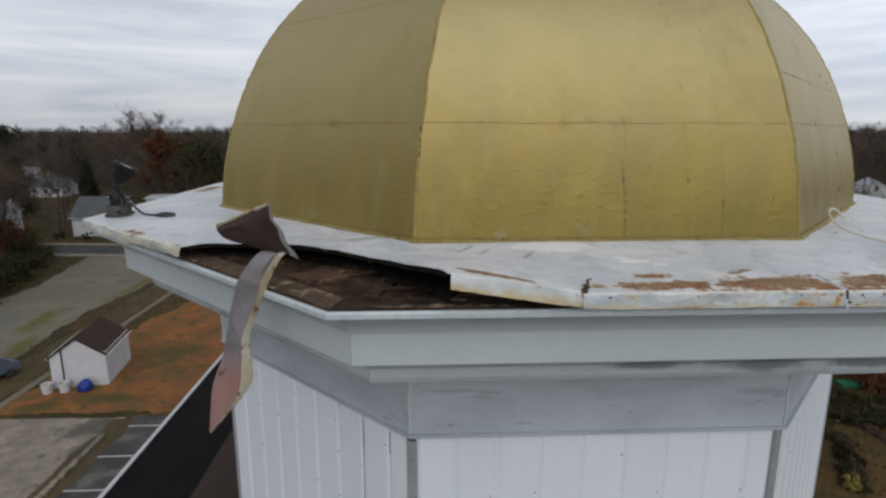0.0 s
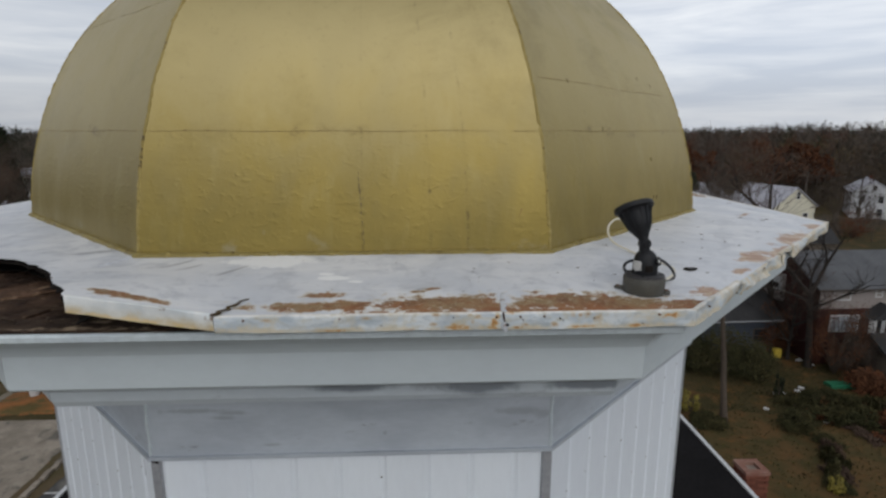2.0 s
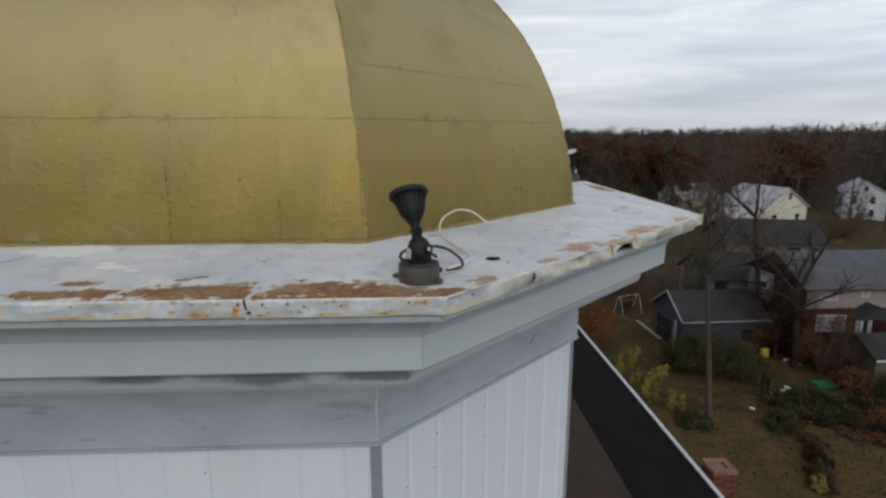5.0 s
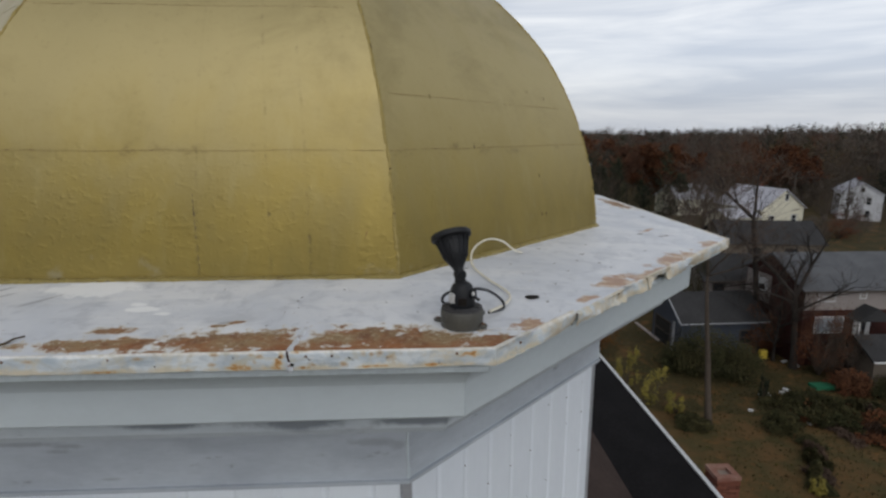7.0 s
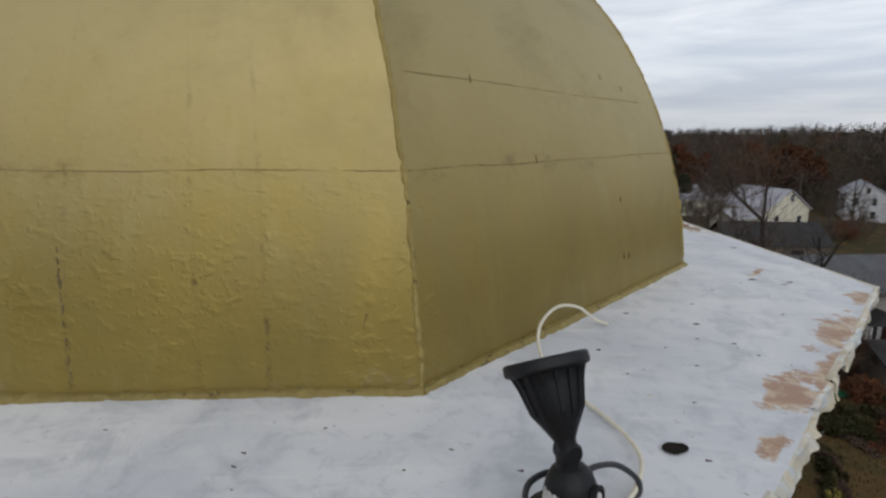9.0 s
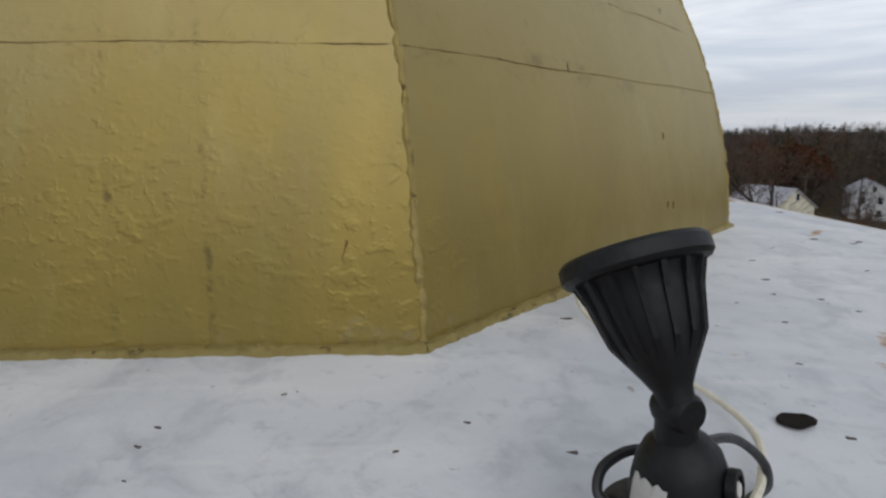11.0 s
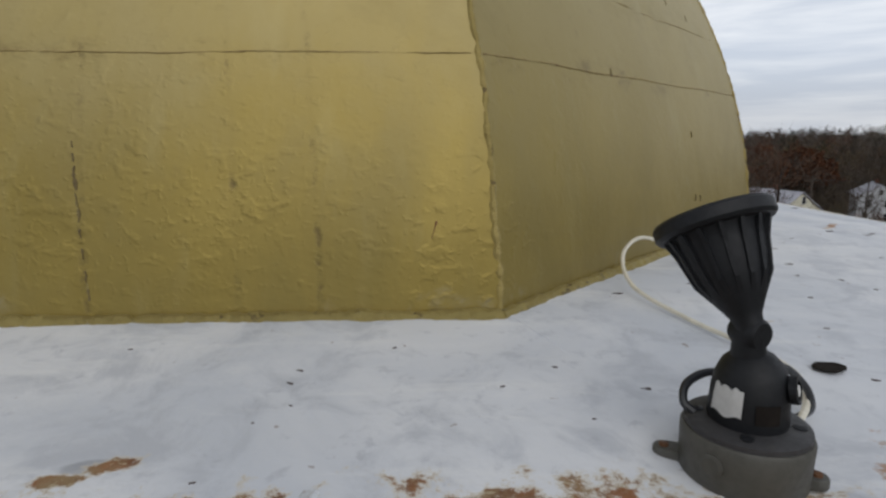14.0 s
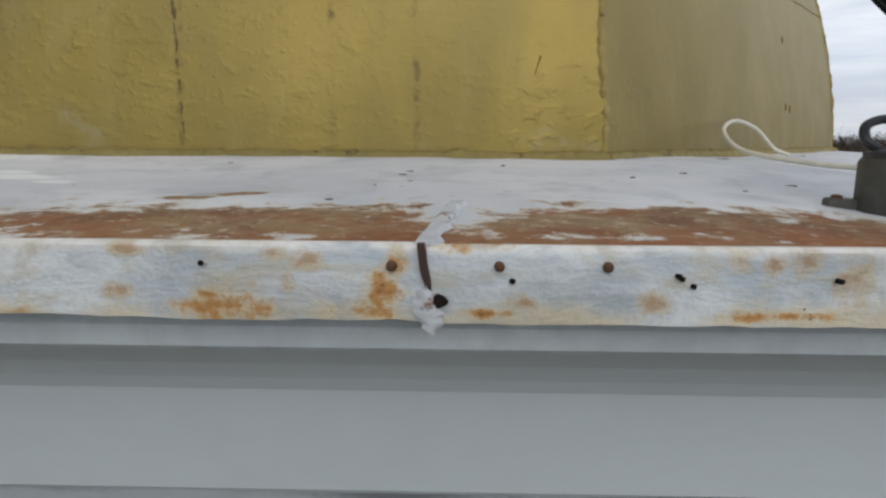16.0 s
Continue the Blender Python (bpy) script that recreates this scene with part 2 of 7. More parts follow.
    rusty = blend(nodes, links, step(nodes, links, front, -2.40, -2.35, 0.35, 0.0), rust_colour(nodes, links, vec), (0.30, 0.098, 0.028))
    col = blend(nodes, links, step(nodes, links, rust, 0.3, 0.85), col, rusty)
    links.new(col, b.inputs["Base Color"])
    links.new(step(nodes, links, rust, 0, 1, 0.5, 0.85), b.inputs["Roughness"])
    h = calc(nodes, links, "ADD", calc(nodes, links, "MULTIPLY", mid, 0.8), calc(nodes, links, "MULTIPLY", fine, 0.12))
    h = calc(nodes, links, "ADD", h, calc(nodes, links, "MULTIPLY", dab, 0.5))
    bump(nodes, links, b, calc(nodes, links, "SUBTRACT", h, calc(nodes, links, "MULTIPLY", rust, 0.12)), 0.45, 0.006)
    return m


def fascia_paint():
    """Bluish white paint on tin, chipped, with orange rust bleeding through."""
    m, nodes, links, b = material("rusty_white_fascia", 0.55)
    vec = steeple_vec(nodes, links)
    sep = nodes.new("ShaderNodeSeparateXYZ")
    links.new(vec, sep.inputs[0])
    mid = noise_node(nodes, links, vec, 14.0, 7, 0.66, 0.4, (0.5, 0.5, 1.4))
    fine = noise_node(nodes, links, vec, 70.0, 7, 0.7, 0.2)
    col = blend(nodes, links, step(nodes, links, mid, 0.36, 0.64), (0.42, 0.48, 0.53), (0.66, 0.70, 0.72))
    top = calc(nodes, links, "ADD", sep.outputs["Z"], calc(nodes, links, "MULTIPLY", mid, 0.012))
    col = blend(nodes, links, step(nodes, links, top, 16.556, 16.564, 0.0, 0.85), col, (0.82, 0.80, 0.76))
    warm = calc(nodes, links, "ADD", noise_node(nodes, links, vec, 10.0, 8, 0.7, 0.2), step(nodes, links, sep.outputs["Z"], 16.511, 16.532, 0.16, 0.0))
    col = blend(nodes, links, step(nodes, links, warm, 0.47, 0.68, 0.0, 0.8), col, (0.62, 0.53, 0.36))
    grime = noise_node(nodes, links, vec, 32.0, 6, 0.68, 0.4, (0.6, 0.6, 1.2))
    col = blend(nodes, links, step(nodes, links, grime, 0.50, 0.66, 0.0, 0.7), col, (0.50, 0.475, 0.38))
    col = blend(nodes, links, step(nodes, links, grime, 0.49, 0.32, 0.0, 0.65), col, (0.33, 0.385, 0.42))
    aside = step(nodes, links, calc(nodes, links, "ABSOLUTE", sep.outputs["X"]), 0.9, 1.1)
    blotch = noise_node(nodes, links, vec, 8.0, 8, 0.72, 0.3)
    col = blend(nodes, links, calc(nodes, links, "MULTIPLY", step(nodes, links, blotch, 0.46, 0.60, 0.0, 0.85), aside), col, (0.56, 0.48, 0.34))
    col = blend(nodes, links, calc(nodes, links, "MULTIPLY", step(nodes, links, blotch, 0.60, 0.70, 0.0, 0.8), aside), col, (0.34, 0.22, 0.12))
    bled = [(0.366, 16.519, 0.030, 0.013, 0), (0.350, 16.526, 0.013, 0.007, 0), (0.456, 16.516, 0.030, 0.009, 0), (0.462, 16.530, 0.015, 0.015, 0), (0.467, 16.547, 0.009, 0.011, 0), (0.508, 16.560, 0.030, 0.007, 0), (0.522, 16.516, 0.022, 0.004, 0), (0.700, 16.517, 0.034, 0.004, 0), (0.02, 16.514, 0.04, 0.004, 0), (0.85, 16.516, 0.04, 0.006, 0), (0.94, 16.545, 0.03, 0.008, 0)]
    flecks = [(0.303, 16.554, 0.009, 0.0035, 0), (0.416, 16.549, 0.009, 0.005, 0), (0.297, 16.528, 0.008, 0.0035, 0), (0.400, 16.532, 0.004, 0.006, 0), (0.393, 16.553, 0.006, 0.0035, 0), (0.544, 16.523, 0.007, 0.004, 0), (0.620, 16.524, 0.008, 0.005, 0), (0.669, 16.550, 0.006, 0.005, 0),
              (0.690, 16.548, 0.005, 0.005, 0), (0.711, 16.550, 0.008, 0.006, 0), (0.740, 16.539, 0.009, 0.010, 0), (0.12, 16.548, 0.012, 0.004, 0), (-0.14, 16.545, 0.012, 0.004, 0), (0.235, 16.514, 0.012, 0.004, 0)]
    rust = patches(nodes, links, vec, bled, 1.8, 30.0, (-0.25, 1.55), upright=-2.43)
    other = calc(nodes, links, "MULTIPLY", step(nodes, links, noise_node(nodes, links, vec, 12.0, 9, 0.72, 0.15), 0.60, 0.72), aside)
    rust = calc(nodes, links, "MAXIMUM", rust, other)
    col = blend(nodes, links, step(nodes, links, rust, 0.05, 0.6, 0.0, 0.75), col, (0.58, 0.49, 0.31))
    mottled = calc(nodes, links, "ADD", rust, calc(nodes, links, "MULTIPLY", calc(nodes, links, "SUBTRACT", fine, 0.5), 1.5))
    col = blend(nodes, links, step(nodes, links, mottled, 0.36, 0.85, 0.0, 0.9), col, (0.46, 0.215, 0.045))
    col = blend(nodes, links, step(nodes, links, calc(nodes, links, "MULTIPLY", rust, fine), 0.40, 0.56, 0.0, 0.8), col, (0.19, 0.085, 0.025))
    spot = patches(nodes, links, vec, flecks, 2.0, 60.0, (-0.3, 2.0), upright=-2.43)
    col = blend(nodes, links, step(nodes, links, spot, 0.02, 0.5, 0.0, 0.5), col, (0.53, 0.40, 0.21))
    col = blend(nodes, links, step(nodes, links, calc(nodes, links, "ADD", spot, calc(nodes, links, "SUBTRACT", fine, 0.5)), 0.50, 0.95, 0.0, 0.6), col, (0.36, 0.19, 0.07))
    chip = noise_node(nodes, links, vec, 55.0, 4, 0.6, 0.2)
    col = blend(nodes, links, step(nodes, links, chip, 0.72, 0.74, 0.0, 0.8), col, (0.12, 0.085, 0.07))
    links.new(col, b.inputs["Base Color"])
    bump(nodes, links, b, calc(nodes, links, "ADD", calc(nodes, links, "MULTIPLY", mid, 1.0), calc(nodes, links, "MULTIPLY", calc(nodes, links, "ADD", fine, calc(nodes, links, "MULTIPLY", grime, 1.4)), 0.35)), 0.75, 0.006)
    return m


def gold_paint():
    """Brushed gold paint on a sheet-metal dome, blistered low down."""
    m, nodes, links, b = material("gold_dome_paint", 0.5, 0.72)
    vec = steeple_vec(nodes, links)
    big = noise_node(nodes, links, vec, 1.3, 5, 0.6, 0.4)
    mid = noise_node(nodes, links, vec, 5.0, 7, 0.65, 0.4, (1.0, 1.0, 0.5))
    streak = noise_node(nodes, links, vec, 14.0, 5, 0.6, 0.3, (1.0, 1.0, 0.14))
    fine = noise_node(nodes, links, vec, 90.0, 6, 0.7)
    col = blend(nodes, links, step(nodes, links, big, 0.3, 0.7), (0.256, 0.188, 0.039), (0.308, 0.230, 0.057))
    col = blend(nodes, links, step(nodes, links, mid, 0.35, 0.75, 0.0, 0.6), col, (0.225, 0.175, 0.050))
    col = blend(nodes, links, step(nodes, links, streak, 0.5, 0.8, 0.0, 0.35), col, (0.36, 0.305, 0.135))
    worn = noise_node(nodes, links, vec, 3.3, 8, 0.72, 0.8)
    col = blend(nodes, links, step(nodes, links, worn, 0.66, 0.78, 0.0, 0.28), col, (0.38, 0.355, 0.26))
    sep = nodes.new("ShaderNodeSeparateXYZ")
    links.new(vec, sep.inputs[0])
    # gold paler with height, the sky's light on the upper curve put into colour
    top_light = calc(nodes, links, "ADD", sep.outputs["Z"], calc(nodes, links, "MULTIPLY", mid, 0.5))
    col = blend(nodes, links, step(nodes, links, top_light, 16.98, 17.70, 0.0, 0.9), col, (0.490, 0.405, 0.198))
    stain = noise_node(nodes, links, vec, 2.1, 7, 0.68, 0.4, (0.8, 0.8, 1.2))
    col = blend(nodes, links, step(nodes, links, stain, 0.48, 0.70, 0.0, 0.32), col, (0.19, 0.145, 0.046))
    speck = noise_node(nodes, links, vec, 34.0, 6, 0.7, 0.2)
    col = blend(nodes, links, step(nodes, links, speck, 0.55, 0.75, 0.0, 0.22), col, (0.20, 0.15, 0.05))
    foot = calc(nodes, links, "ADD", step(nodes, links, sep.outputs["Z"], 16.60, 16.75, 0.13, 0.0), noise_node(nodes, links, vec, 6.0, 8, 0.72, 0.4))
    col = blend(nodes, links, step(nodes, links, foot, 0.69, 0.82, 0.0, 0.32), col, (0.40, 0.385, 0.31))
    specks = noise_node(nodes, links, vec, 19.0, 2, 0.5, 0.2)
    col = blend(nodes, links, step(nodes, links, specks, 0.79, 0.81, 0.0, 0.8), col, (0.10, 0.07, 0.025))
    # upright seams of the front side, painted over and stained in places
    own = nodes.new("ShaderNodeVectorMath")
    own.operation = "SUBTRACT"
    links.new(vec, own.inputs[0])
    own.inputs[1].default_value = (-0.001, -0.033, 0)
    part_xyz = nodes.new("ShaderNodeSeparateXYZ")
    links.new(own.outputs[0], part_xyz.inputs[0])
    across = calc(nodes, links, "DIVIDE", calc(nodes, links, "DIVIDE", part_xyz.outputs["X"], calc(nodes, links, "MULTIPLY", part_xyz.outputs["Y"], -1.0)), 0.41421)
    sway = calc(nodes, links, "MULTIPLY", calc(nodes, links, "SUBTRACT", noise_node(nodes, links, vec, 26.0, 6, 0.7), 0.5), 0.022)
    broken = step(nodes, links, noise_node(nodes, links, vec, 15.0, 6, 0.7, 0.2), 0.50, 0.66, 0.06, 1.0)
    seams = None
    for at in (0.078, 0.41, 0.595):
        off = calc(nodes, links, "ABSOLUTE", calc(nodes, links, "SUBTRACT", calc(nodes, links, "ADD", across, sway), at))
        one = step(nodes, links, off, 0.001, 0.0125, 1.0, 0.0)
        seams = one if seams is None else calc(nodes, links, "MAXIMUM", seams, one)
    front = calc(nodes, links, "LESS_THAN", part_xyz.outputs["Y"], 0.0)
    under = step(nodes, links, sep.outputs["Z"], 17.0, 17.12, 1.0, 0.45)
    # brown streaks of dirt that spread from the horizontal lap
    lap = calc(nodes, links, "ABSOLUTE", calc(nodes, links, "SUBTRACT", sep.outputs["Z"], 17.030))
    smear = noise_node(nodes, links, vec, 7.0, 7, 0.68, 0.3, (1.0, 1.0, 2.2))
    smear = calc(nodes, links, "MULTIPLY", step(nodes, links, smear, 0.54, 0.70), step(nodes, links, lap, 0.002, 0.045, 1.0, 0.0))
    col = blend(nodes, links, calc(nodes, links, "MULTIPLY", smear, 0.65), col, (0.15, 0.105, 0.035))
    seams = calc(nodes, links, "MULTIPLY", calc(nodes, links, "MULTIPLY", seams, front), under)
    col = blend(nodes, links, calc(nodes, links, "MULTIPLY", calc(nodes, links, "MULTIPLY", seams, broken), 0.75), col, (0.115, 0.080, 0.030))
    links.new(col, b.inputs["Base Color"])
    links.new(step(nodes, links, mid, 0.3, 0.7, 0.44, 0.58), b.inputs["Roughness"])
    # blistered paint: ragged raised islands, wrinkles and pimples, thickest below the lap and along the upright seams
    low = step(nodes, links, sep.outputs["Z"], 16.98, 17.12, 1.0, 0.22)
    where = step(nodes, links, noise_node(nodes, links, vec, 4.0, 4, 0.6), 0.34, 0.60, 0.25, 1.0)
    near = None
    for at in (0.0, 0.078, 0.41, 0.595):
        d = step(nodes, links, calc(nodes, links, "ABSOLUTE", calc(nodes, links, "SUBTRACT", across, at)), 0.0, 0.07, 1.0, 0.0)
        near = d if near is None else calc(nodes, links, "MAXIMUM", near, d)
    where = calc(nodes, links, "MAXIMUM", where, calc(nodes, links, "MULTIPLY", near, front))
    island = step(nodes, links, noise_node(nodes, links, vec, 36.0, 2, 0.5, 0.15, (0.8, 0.8, 1.1)), 0.52, 0.72)
    pimple = step(nodes, links, noise_node(nodes, links, vec, 75.0, 2, 0.5, 0.1), 0.54, 0.74)
    lumps = calc(nodes, links, "ADD", calc(nodes, links, "MULTIPLY", island, 0.85), calc(nodes, links, "MULTIPLY", pimple, 0.5))
    lumps = calc(nodes, links, "MULTIPLY", calc(nodes, links, "MULTIPLY", lumps, where), low)
    lumps = calc(nodes, links, "MULTIPLY", lumps, step(nodes, links, sep.outputs["X"], 1.1, 0.72, 0.25, 1.0))
    wave = noise_node(nodes, links, vec, 9.0, 4, 0.6, 0.5, (0.7, 0.7, 1.2))
    h = calc(nodes, links, "ADD", calc(nodes, links, "MULTIPLY", lumps, 0.33), calc(nodes, links, "ADD", calc(nodes, links, "MULTIPLY", mid, 0.35), calc(nodes, links, "MULTIPLY", fine, 0.07)))
    h = calc(nodes, links, "ADD", h, calc(nodes, links, "MULTIPLY", wave, 0.5))
    h = calc(nodes, links, "ADD", h, calc(nodes, links, "MULTIPLY", calc(nodes, links, "MULTIPLY", seams, broken), -0.25))
    b.inputs["Coat Weight"].default_value = 0.22
    b.inputs["Coat Roughness"].default_value = 0.35
    bump(nodes, links, b, h, 0.5, 0.007)
    return m


ROOF_PAINT, FASCIA_PAINT, GOLD = roof_paint(), fascia_paint(), gold_paint()
GOLD_SEAM = surface("tarnished_gold_seam", (0.31, 0.23, 0.085), (0.22, 0.15, 0.05), 0.7, 0.0, 9.0, 60.0, (0.15, 0.085, 0.032), (0.53, 0.66), 0.4, 0.004, grain=0.2)
GOLD_CRACK = surface("brown_paint_crack", (0.10, 0.068, 0.03), (0.17, 0.125, 0.045), 0.7, 0.1, 18.0, 90.0, (0.26, 0.205, 0.07), (0.55, 0.65), 0.6, 0.006)
RIDGE_GOLD = surface("rough_gold_ridge", (0.40, 0.310, 0.110), (0.33, 0.255, 0.08), 0.55, 0.5, 11.0, 50.0, (0.125, 0.086, 0.034), (0.57, 0.64), 0.9, 0.010, grain=0.15)
GOLD_BEAD = surface("gold_sealant", (0.36, 0.288, 0.098), (0.30, 0.235, 0.08), 0.5, 0.45, 14.0, 50.0, (0.10, 0.068, 0.028), (0.57, 0.64), 1.0, 0.014)
DARK_GAP = surface("dark_gap", (0.05, 0.035, 0.02), (0.09, 0.06, 0.025), 0.9, 0, 14.0, 60.0)
WHITE_TRIM = surface("white_trim_paint", (0.57, 0.63, 0.655), (0.52, 0.575, 0.605), 0.5, 0, 1.6, 40.0, (0.46, 0.475, 0.50), (0.68, 0.85), 0.12, 0.003, (0.5, 0.5, 1.0), grain=0.08)
DRIP_TRIM = surface("white_drip_paint", (0.62, 0.69, 0.71), (0.53, 0.59, 0.63), 0.5, 0, 4.0, 40.0, relief=0.15, depth=0.003)
BED_TRIM = surface("weathered_grey_trim", (0.50, 0.55, 0.59), (0.58, 0.63, 0.66), 0.6, 0, 1.6, 30.0, (0.33, 0.355, 0.385), (0.54, 0.66), 0.2, 0.003, (0.7, 0.7, 1.6), grain=0.12)
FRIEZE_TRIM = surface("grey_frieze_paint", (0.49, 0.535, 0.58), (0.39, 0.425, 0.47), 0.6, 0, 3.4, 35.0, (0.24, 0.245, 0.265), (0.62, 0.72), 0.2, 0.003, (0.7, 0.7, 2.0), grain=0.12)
SIDING = surface("white_siding_paint", (0.79, 0.84, 0.89), (0.75, 0.80, 0.86), 0.5, 0, 1.5, 40.0, relief=0.12, depth=0.002, stretch=(1.0, 1.0, 0.3), per_piece=0.02, grain=0.06)
CORNER_GREY = surface("grey_corner_metal", (0.34, 0.35, 0.37), (0.42, 0.43, 0.45), 0.5, 0.2, 4.0, 40.0)
DECK_WOOD = surface("rotted_brown_deck", (0.040, 0.023, 0.016), (0.165, 0.098, 0.062), 0.9, 0, 6.0, 40.0, (0.40, 0.27, 0.17), (0.55, 0.72), 1.0, 0.02, (1.0, 1.0, 1.0), per_piece=0.45)
DECK_EDGE = surface("frayed_deck_edge", (0.034, 0.022, 0.016), (0.075, 0.05, 0.034), 0.9, 0, 10.0, 60.0, (0.34, 0.26, 0.18), (0.53, 0.67), 1.0, 0.02, (0.35, 0.8, 1.6))
DECK_PALE = surface("bleached_deck_edge", (0.16, 0.115, 0.078), (0.075, 0.05, 0.034), 0.9, 0, 8.0, 60.0, (0.38, 0.30, 0.21), (0.50, 0.66), 1.0, 0.02, (0.6, 0.6, 1.6))
# black for the torn felt, and for shade put on the deck
FELT_AND_SHADE = surface("black_roofing_felt", (0.012, 0.010, 0.009), (0.020, 0.015, 0.012), 0.95, 0, 14.0, 60.0)
RUST_BACK = surface("brown_tin_back", (0.042, 0.022, 0.018), (0.066, 0.036, 0.029), 0.7, 0.1, 5.0, 50.0, (0.17, 0.07, 0.03), (0.6, 0.72), 0.3, 0.004)


def strip_back():
    """Back of the torn strip: grey primer above, pinkish primer on its lower length."""
    m, nodes, links, b = material("grey_pink_tin_back", 0.6, 0.1)
    vec = place(nodes, links)
    sep = nodes.new("ShaderNodeSeparateXYZ")
    links.new(vec, sep.inputs[0])
    n = noise_node(nodes, links, vec, 7.0, 6, 0.65, 0.3)
    fine = noise_node(nodes, links, vec, 60.0, 6, 0.7)
    col = blend(nodes, links, step(nodes, links, n, 0.35, 0.68), (0.17, 0.155, 0.16), (0.24, 0.225, 0.235))
    pink = calc(nodes, links, "ADD", sep.outputs["Z"], calc(nodes, links, "MULTIPLY", n, 0.12))
    col = blend(nodes, links, step(nodes, links, pink, 16.26, 16.38, 0.95, 0.0), col, (0.30, 0.165, 0.145))
    spot = noise_node(nodes, links, vec, 16.0, 6, 0.62, 0.2)
    col = blend(nodes, links, step(nodes, links, spot, 0.62, 0.68, 0.0, 0.9), col, (0.16, 0.062, 0.03))
    links.new(col, b.inputs["Base Color"])
    bump(nodes, links, b, fine, 0.3, 0.004)
    return m


STRIP_BACK = strip_back()
CREAM_EDGE = surface("cream_rusty_edge", (0.52, 0.50, 0.42), (0.43, 0.33, 0.16), 0.6, 0, 8.0, 60.0, (0.21, 0.09, 0.03), (0.53, 0.62), 0.5, 0.005)
LAMP_BLACK = surface("black_cast_metal", (0.009, 0.0098, 0.0115), (0.014, 0.015, 0.0175), 0.5, 0.0, 12.0, 150.0, relief=0.2, depth=0.001)
LAMP_BLACK.node_tree.nodes["Principled BSDF"].inputs["Specular IOR Level"].default_value = 0.28
LAMP_BOX = surface("bronze_grey_box_paint", (0.062, 0.060, 0.051), (0.078, 0.075, 0.064), 0.55, 0.0, 10.0, 120.0, relief=0.2, depth=0.001)
# ragged darker patches along the front bed moulding, below the crown board
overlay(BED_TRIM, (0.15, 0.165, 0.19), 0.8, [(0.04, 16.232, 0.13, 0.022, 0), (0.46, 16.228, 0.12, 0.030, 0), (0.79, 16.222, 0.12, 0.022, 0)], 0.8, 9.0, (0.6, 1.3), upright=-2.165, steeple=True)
overlay(FRIEZE_TRIM, (0.225, 0.23, 0.25), 0.45, [(0.645, 15.968, 0.10, 0.018, 0), (0.74, 15.955, 0.04, 0.022, 0), (-0.60, 15.995, 0.13, 0.010, 0), (-0.45, 15.985, 0.07, 0.010, 0), (-0.49, 15.965, 0.05, 0.010, 0), (-0.312, 15.848, 0.04, 0.007, 0), (0.123, 15.885, 0.009, 0.009, 0)], 1.1, 22.0, (0.3, 1.3), upright=-1.866, steeple=True)


def lifted_paint():
    """Bluish white paint on the loose strip, ochre rust bleeding along its lower edge."""
    m, nodes, links, b = material("rust_edged_white_tin", 0.55)
    vec = steeple_vec(nodes, links)
    sep = nodes.new("ShaderNodeSeparateXYZ")
    links.new(vec, sep.inputs[0])
    n = noise_node(nodes, links, vec, 11.0, 7, 0.66, 0.3)
    fine = noise_node(nodes, links, vec, 60.0, 6, 0.7)
    up = calc(nodes, links, "ADD", calc(nodes, links, "SUBTRACT", sep.outputs["Z"], 16.519), calc(nodes, links, "MULTIPLY", calc(nodes, links, "ADD", sep.outputs["X"], 0.277), 0.155))
    up = calc(nodes, links, "ADD", up, calc(nodes, links, "MULTIPLY", calc(nodes, links, "SUBTRACT", n, 0.5), 0.07))
    col = blend(nodes, links, step(nodes, links, n, 0.35, 0.65), (0.58, 0.62, 0.64), (0.74, 0.75, 0.73))
    patchy = step(nodes, links, noise_node(nodes, links, vec, 6.0, 6, 0.7, 0.3), 0.40, 0.60, 0.25, 1.0)
    col = blend(nodes, links, calc(nodes, links, "MULTIPLY", step(nodes, links, up, 0.004, 0.034, 0.95, 0.0), patchy), col, (0.56, 0.43, 0.21))
    col = blend(nodes, links, step(nodes, links, up, -0.004, 0.008, 0.8, 0.0), col, (0.66, 0.50, 0.24))
    spot = noise_node(nodes, links, vec, 17.0, 6, 0.62, 0.2)
    col = blend(nodes, links, step(nodes, links, spot, 0.60, 0.67, 0.0, 0.85), col, (0.20, 0.12, 0.07))
    links.new(col, b.inputs["Base Color"])
    bump(nodes, links, b, calc(nodes, links, "ADD", n, calc(nodes, links, "MULTIPLY", fine, 0.4)), 0.4, 0.005)
    return m


LIFTED_PAINT = lifted_paint()
OPEN_JOINT = surface("grey_open_joint", (0.10, 0.105, 0.115), (0.17, 0.175, 0.19), 0.9, 0, 9.0, 60.0)
LAP_PAINT = surface("worn_white_lap", (0.56, 0.59, 0.63), (0.66, 0.68, 0.70), 0.55, 0, 9.0, 60.0, (0.19, 0.09, 0.05), (0.55, 0.63), 0.4, 0.004)
LAMP_LID = surface("dull_grey_cover_paint", (0.034, 0.033, 0.035), (0.046, 0.045, 0.047), 0.6, 0.0, 14.0, 120.0, (0.07, 0.066, 0.06), (0.58, 0.7), 0.2, 0.001)
LENS = plain("frosted_lamp_glass", (0.72, 0.73, 0.71), 0.15)
LABEL = surface("silver_paper_label", (0.62, 0.62, 0.60), (0.50, 0.50, 0.49), 0.5, 0.0, 20.0, 90.0)
CABLE_WHITE = plain("white_cable_sheath", (0.76, 0.72, 0.60), 0.5)
CABLE_BLACK = plain("black_cable_sheath", (0.02, 0.022, 0.026), 0.45)
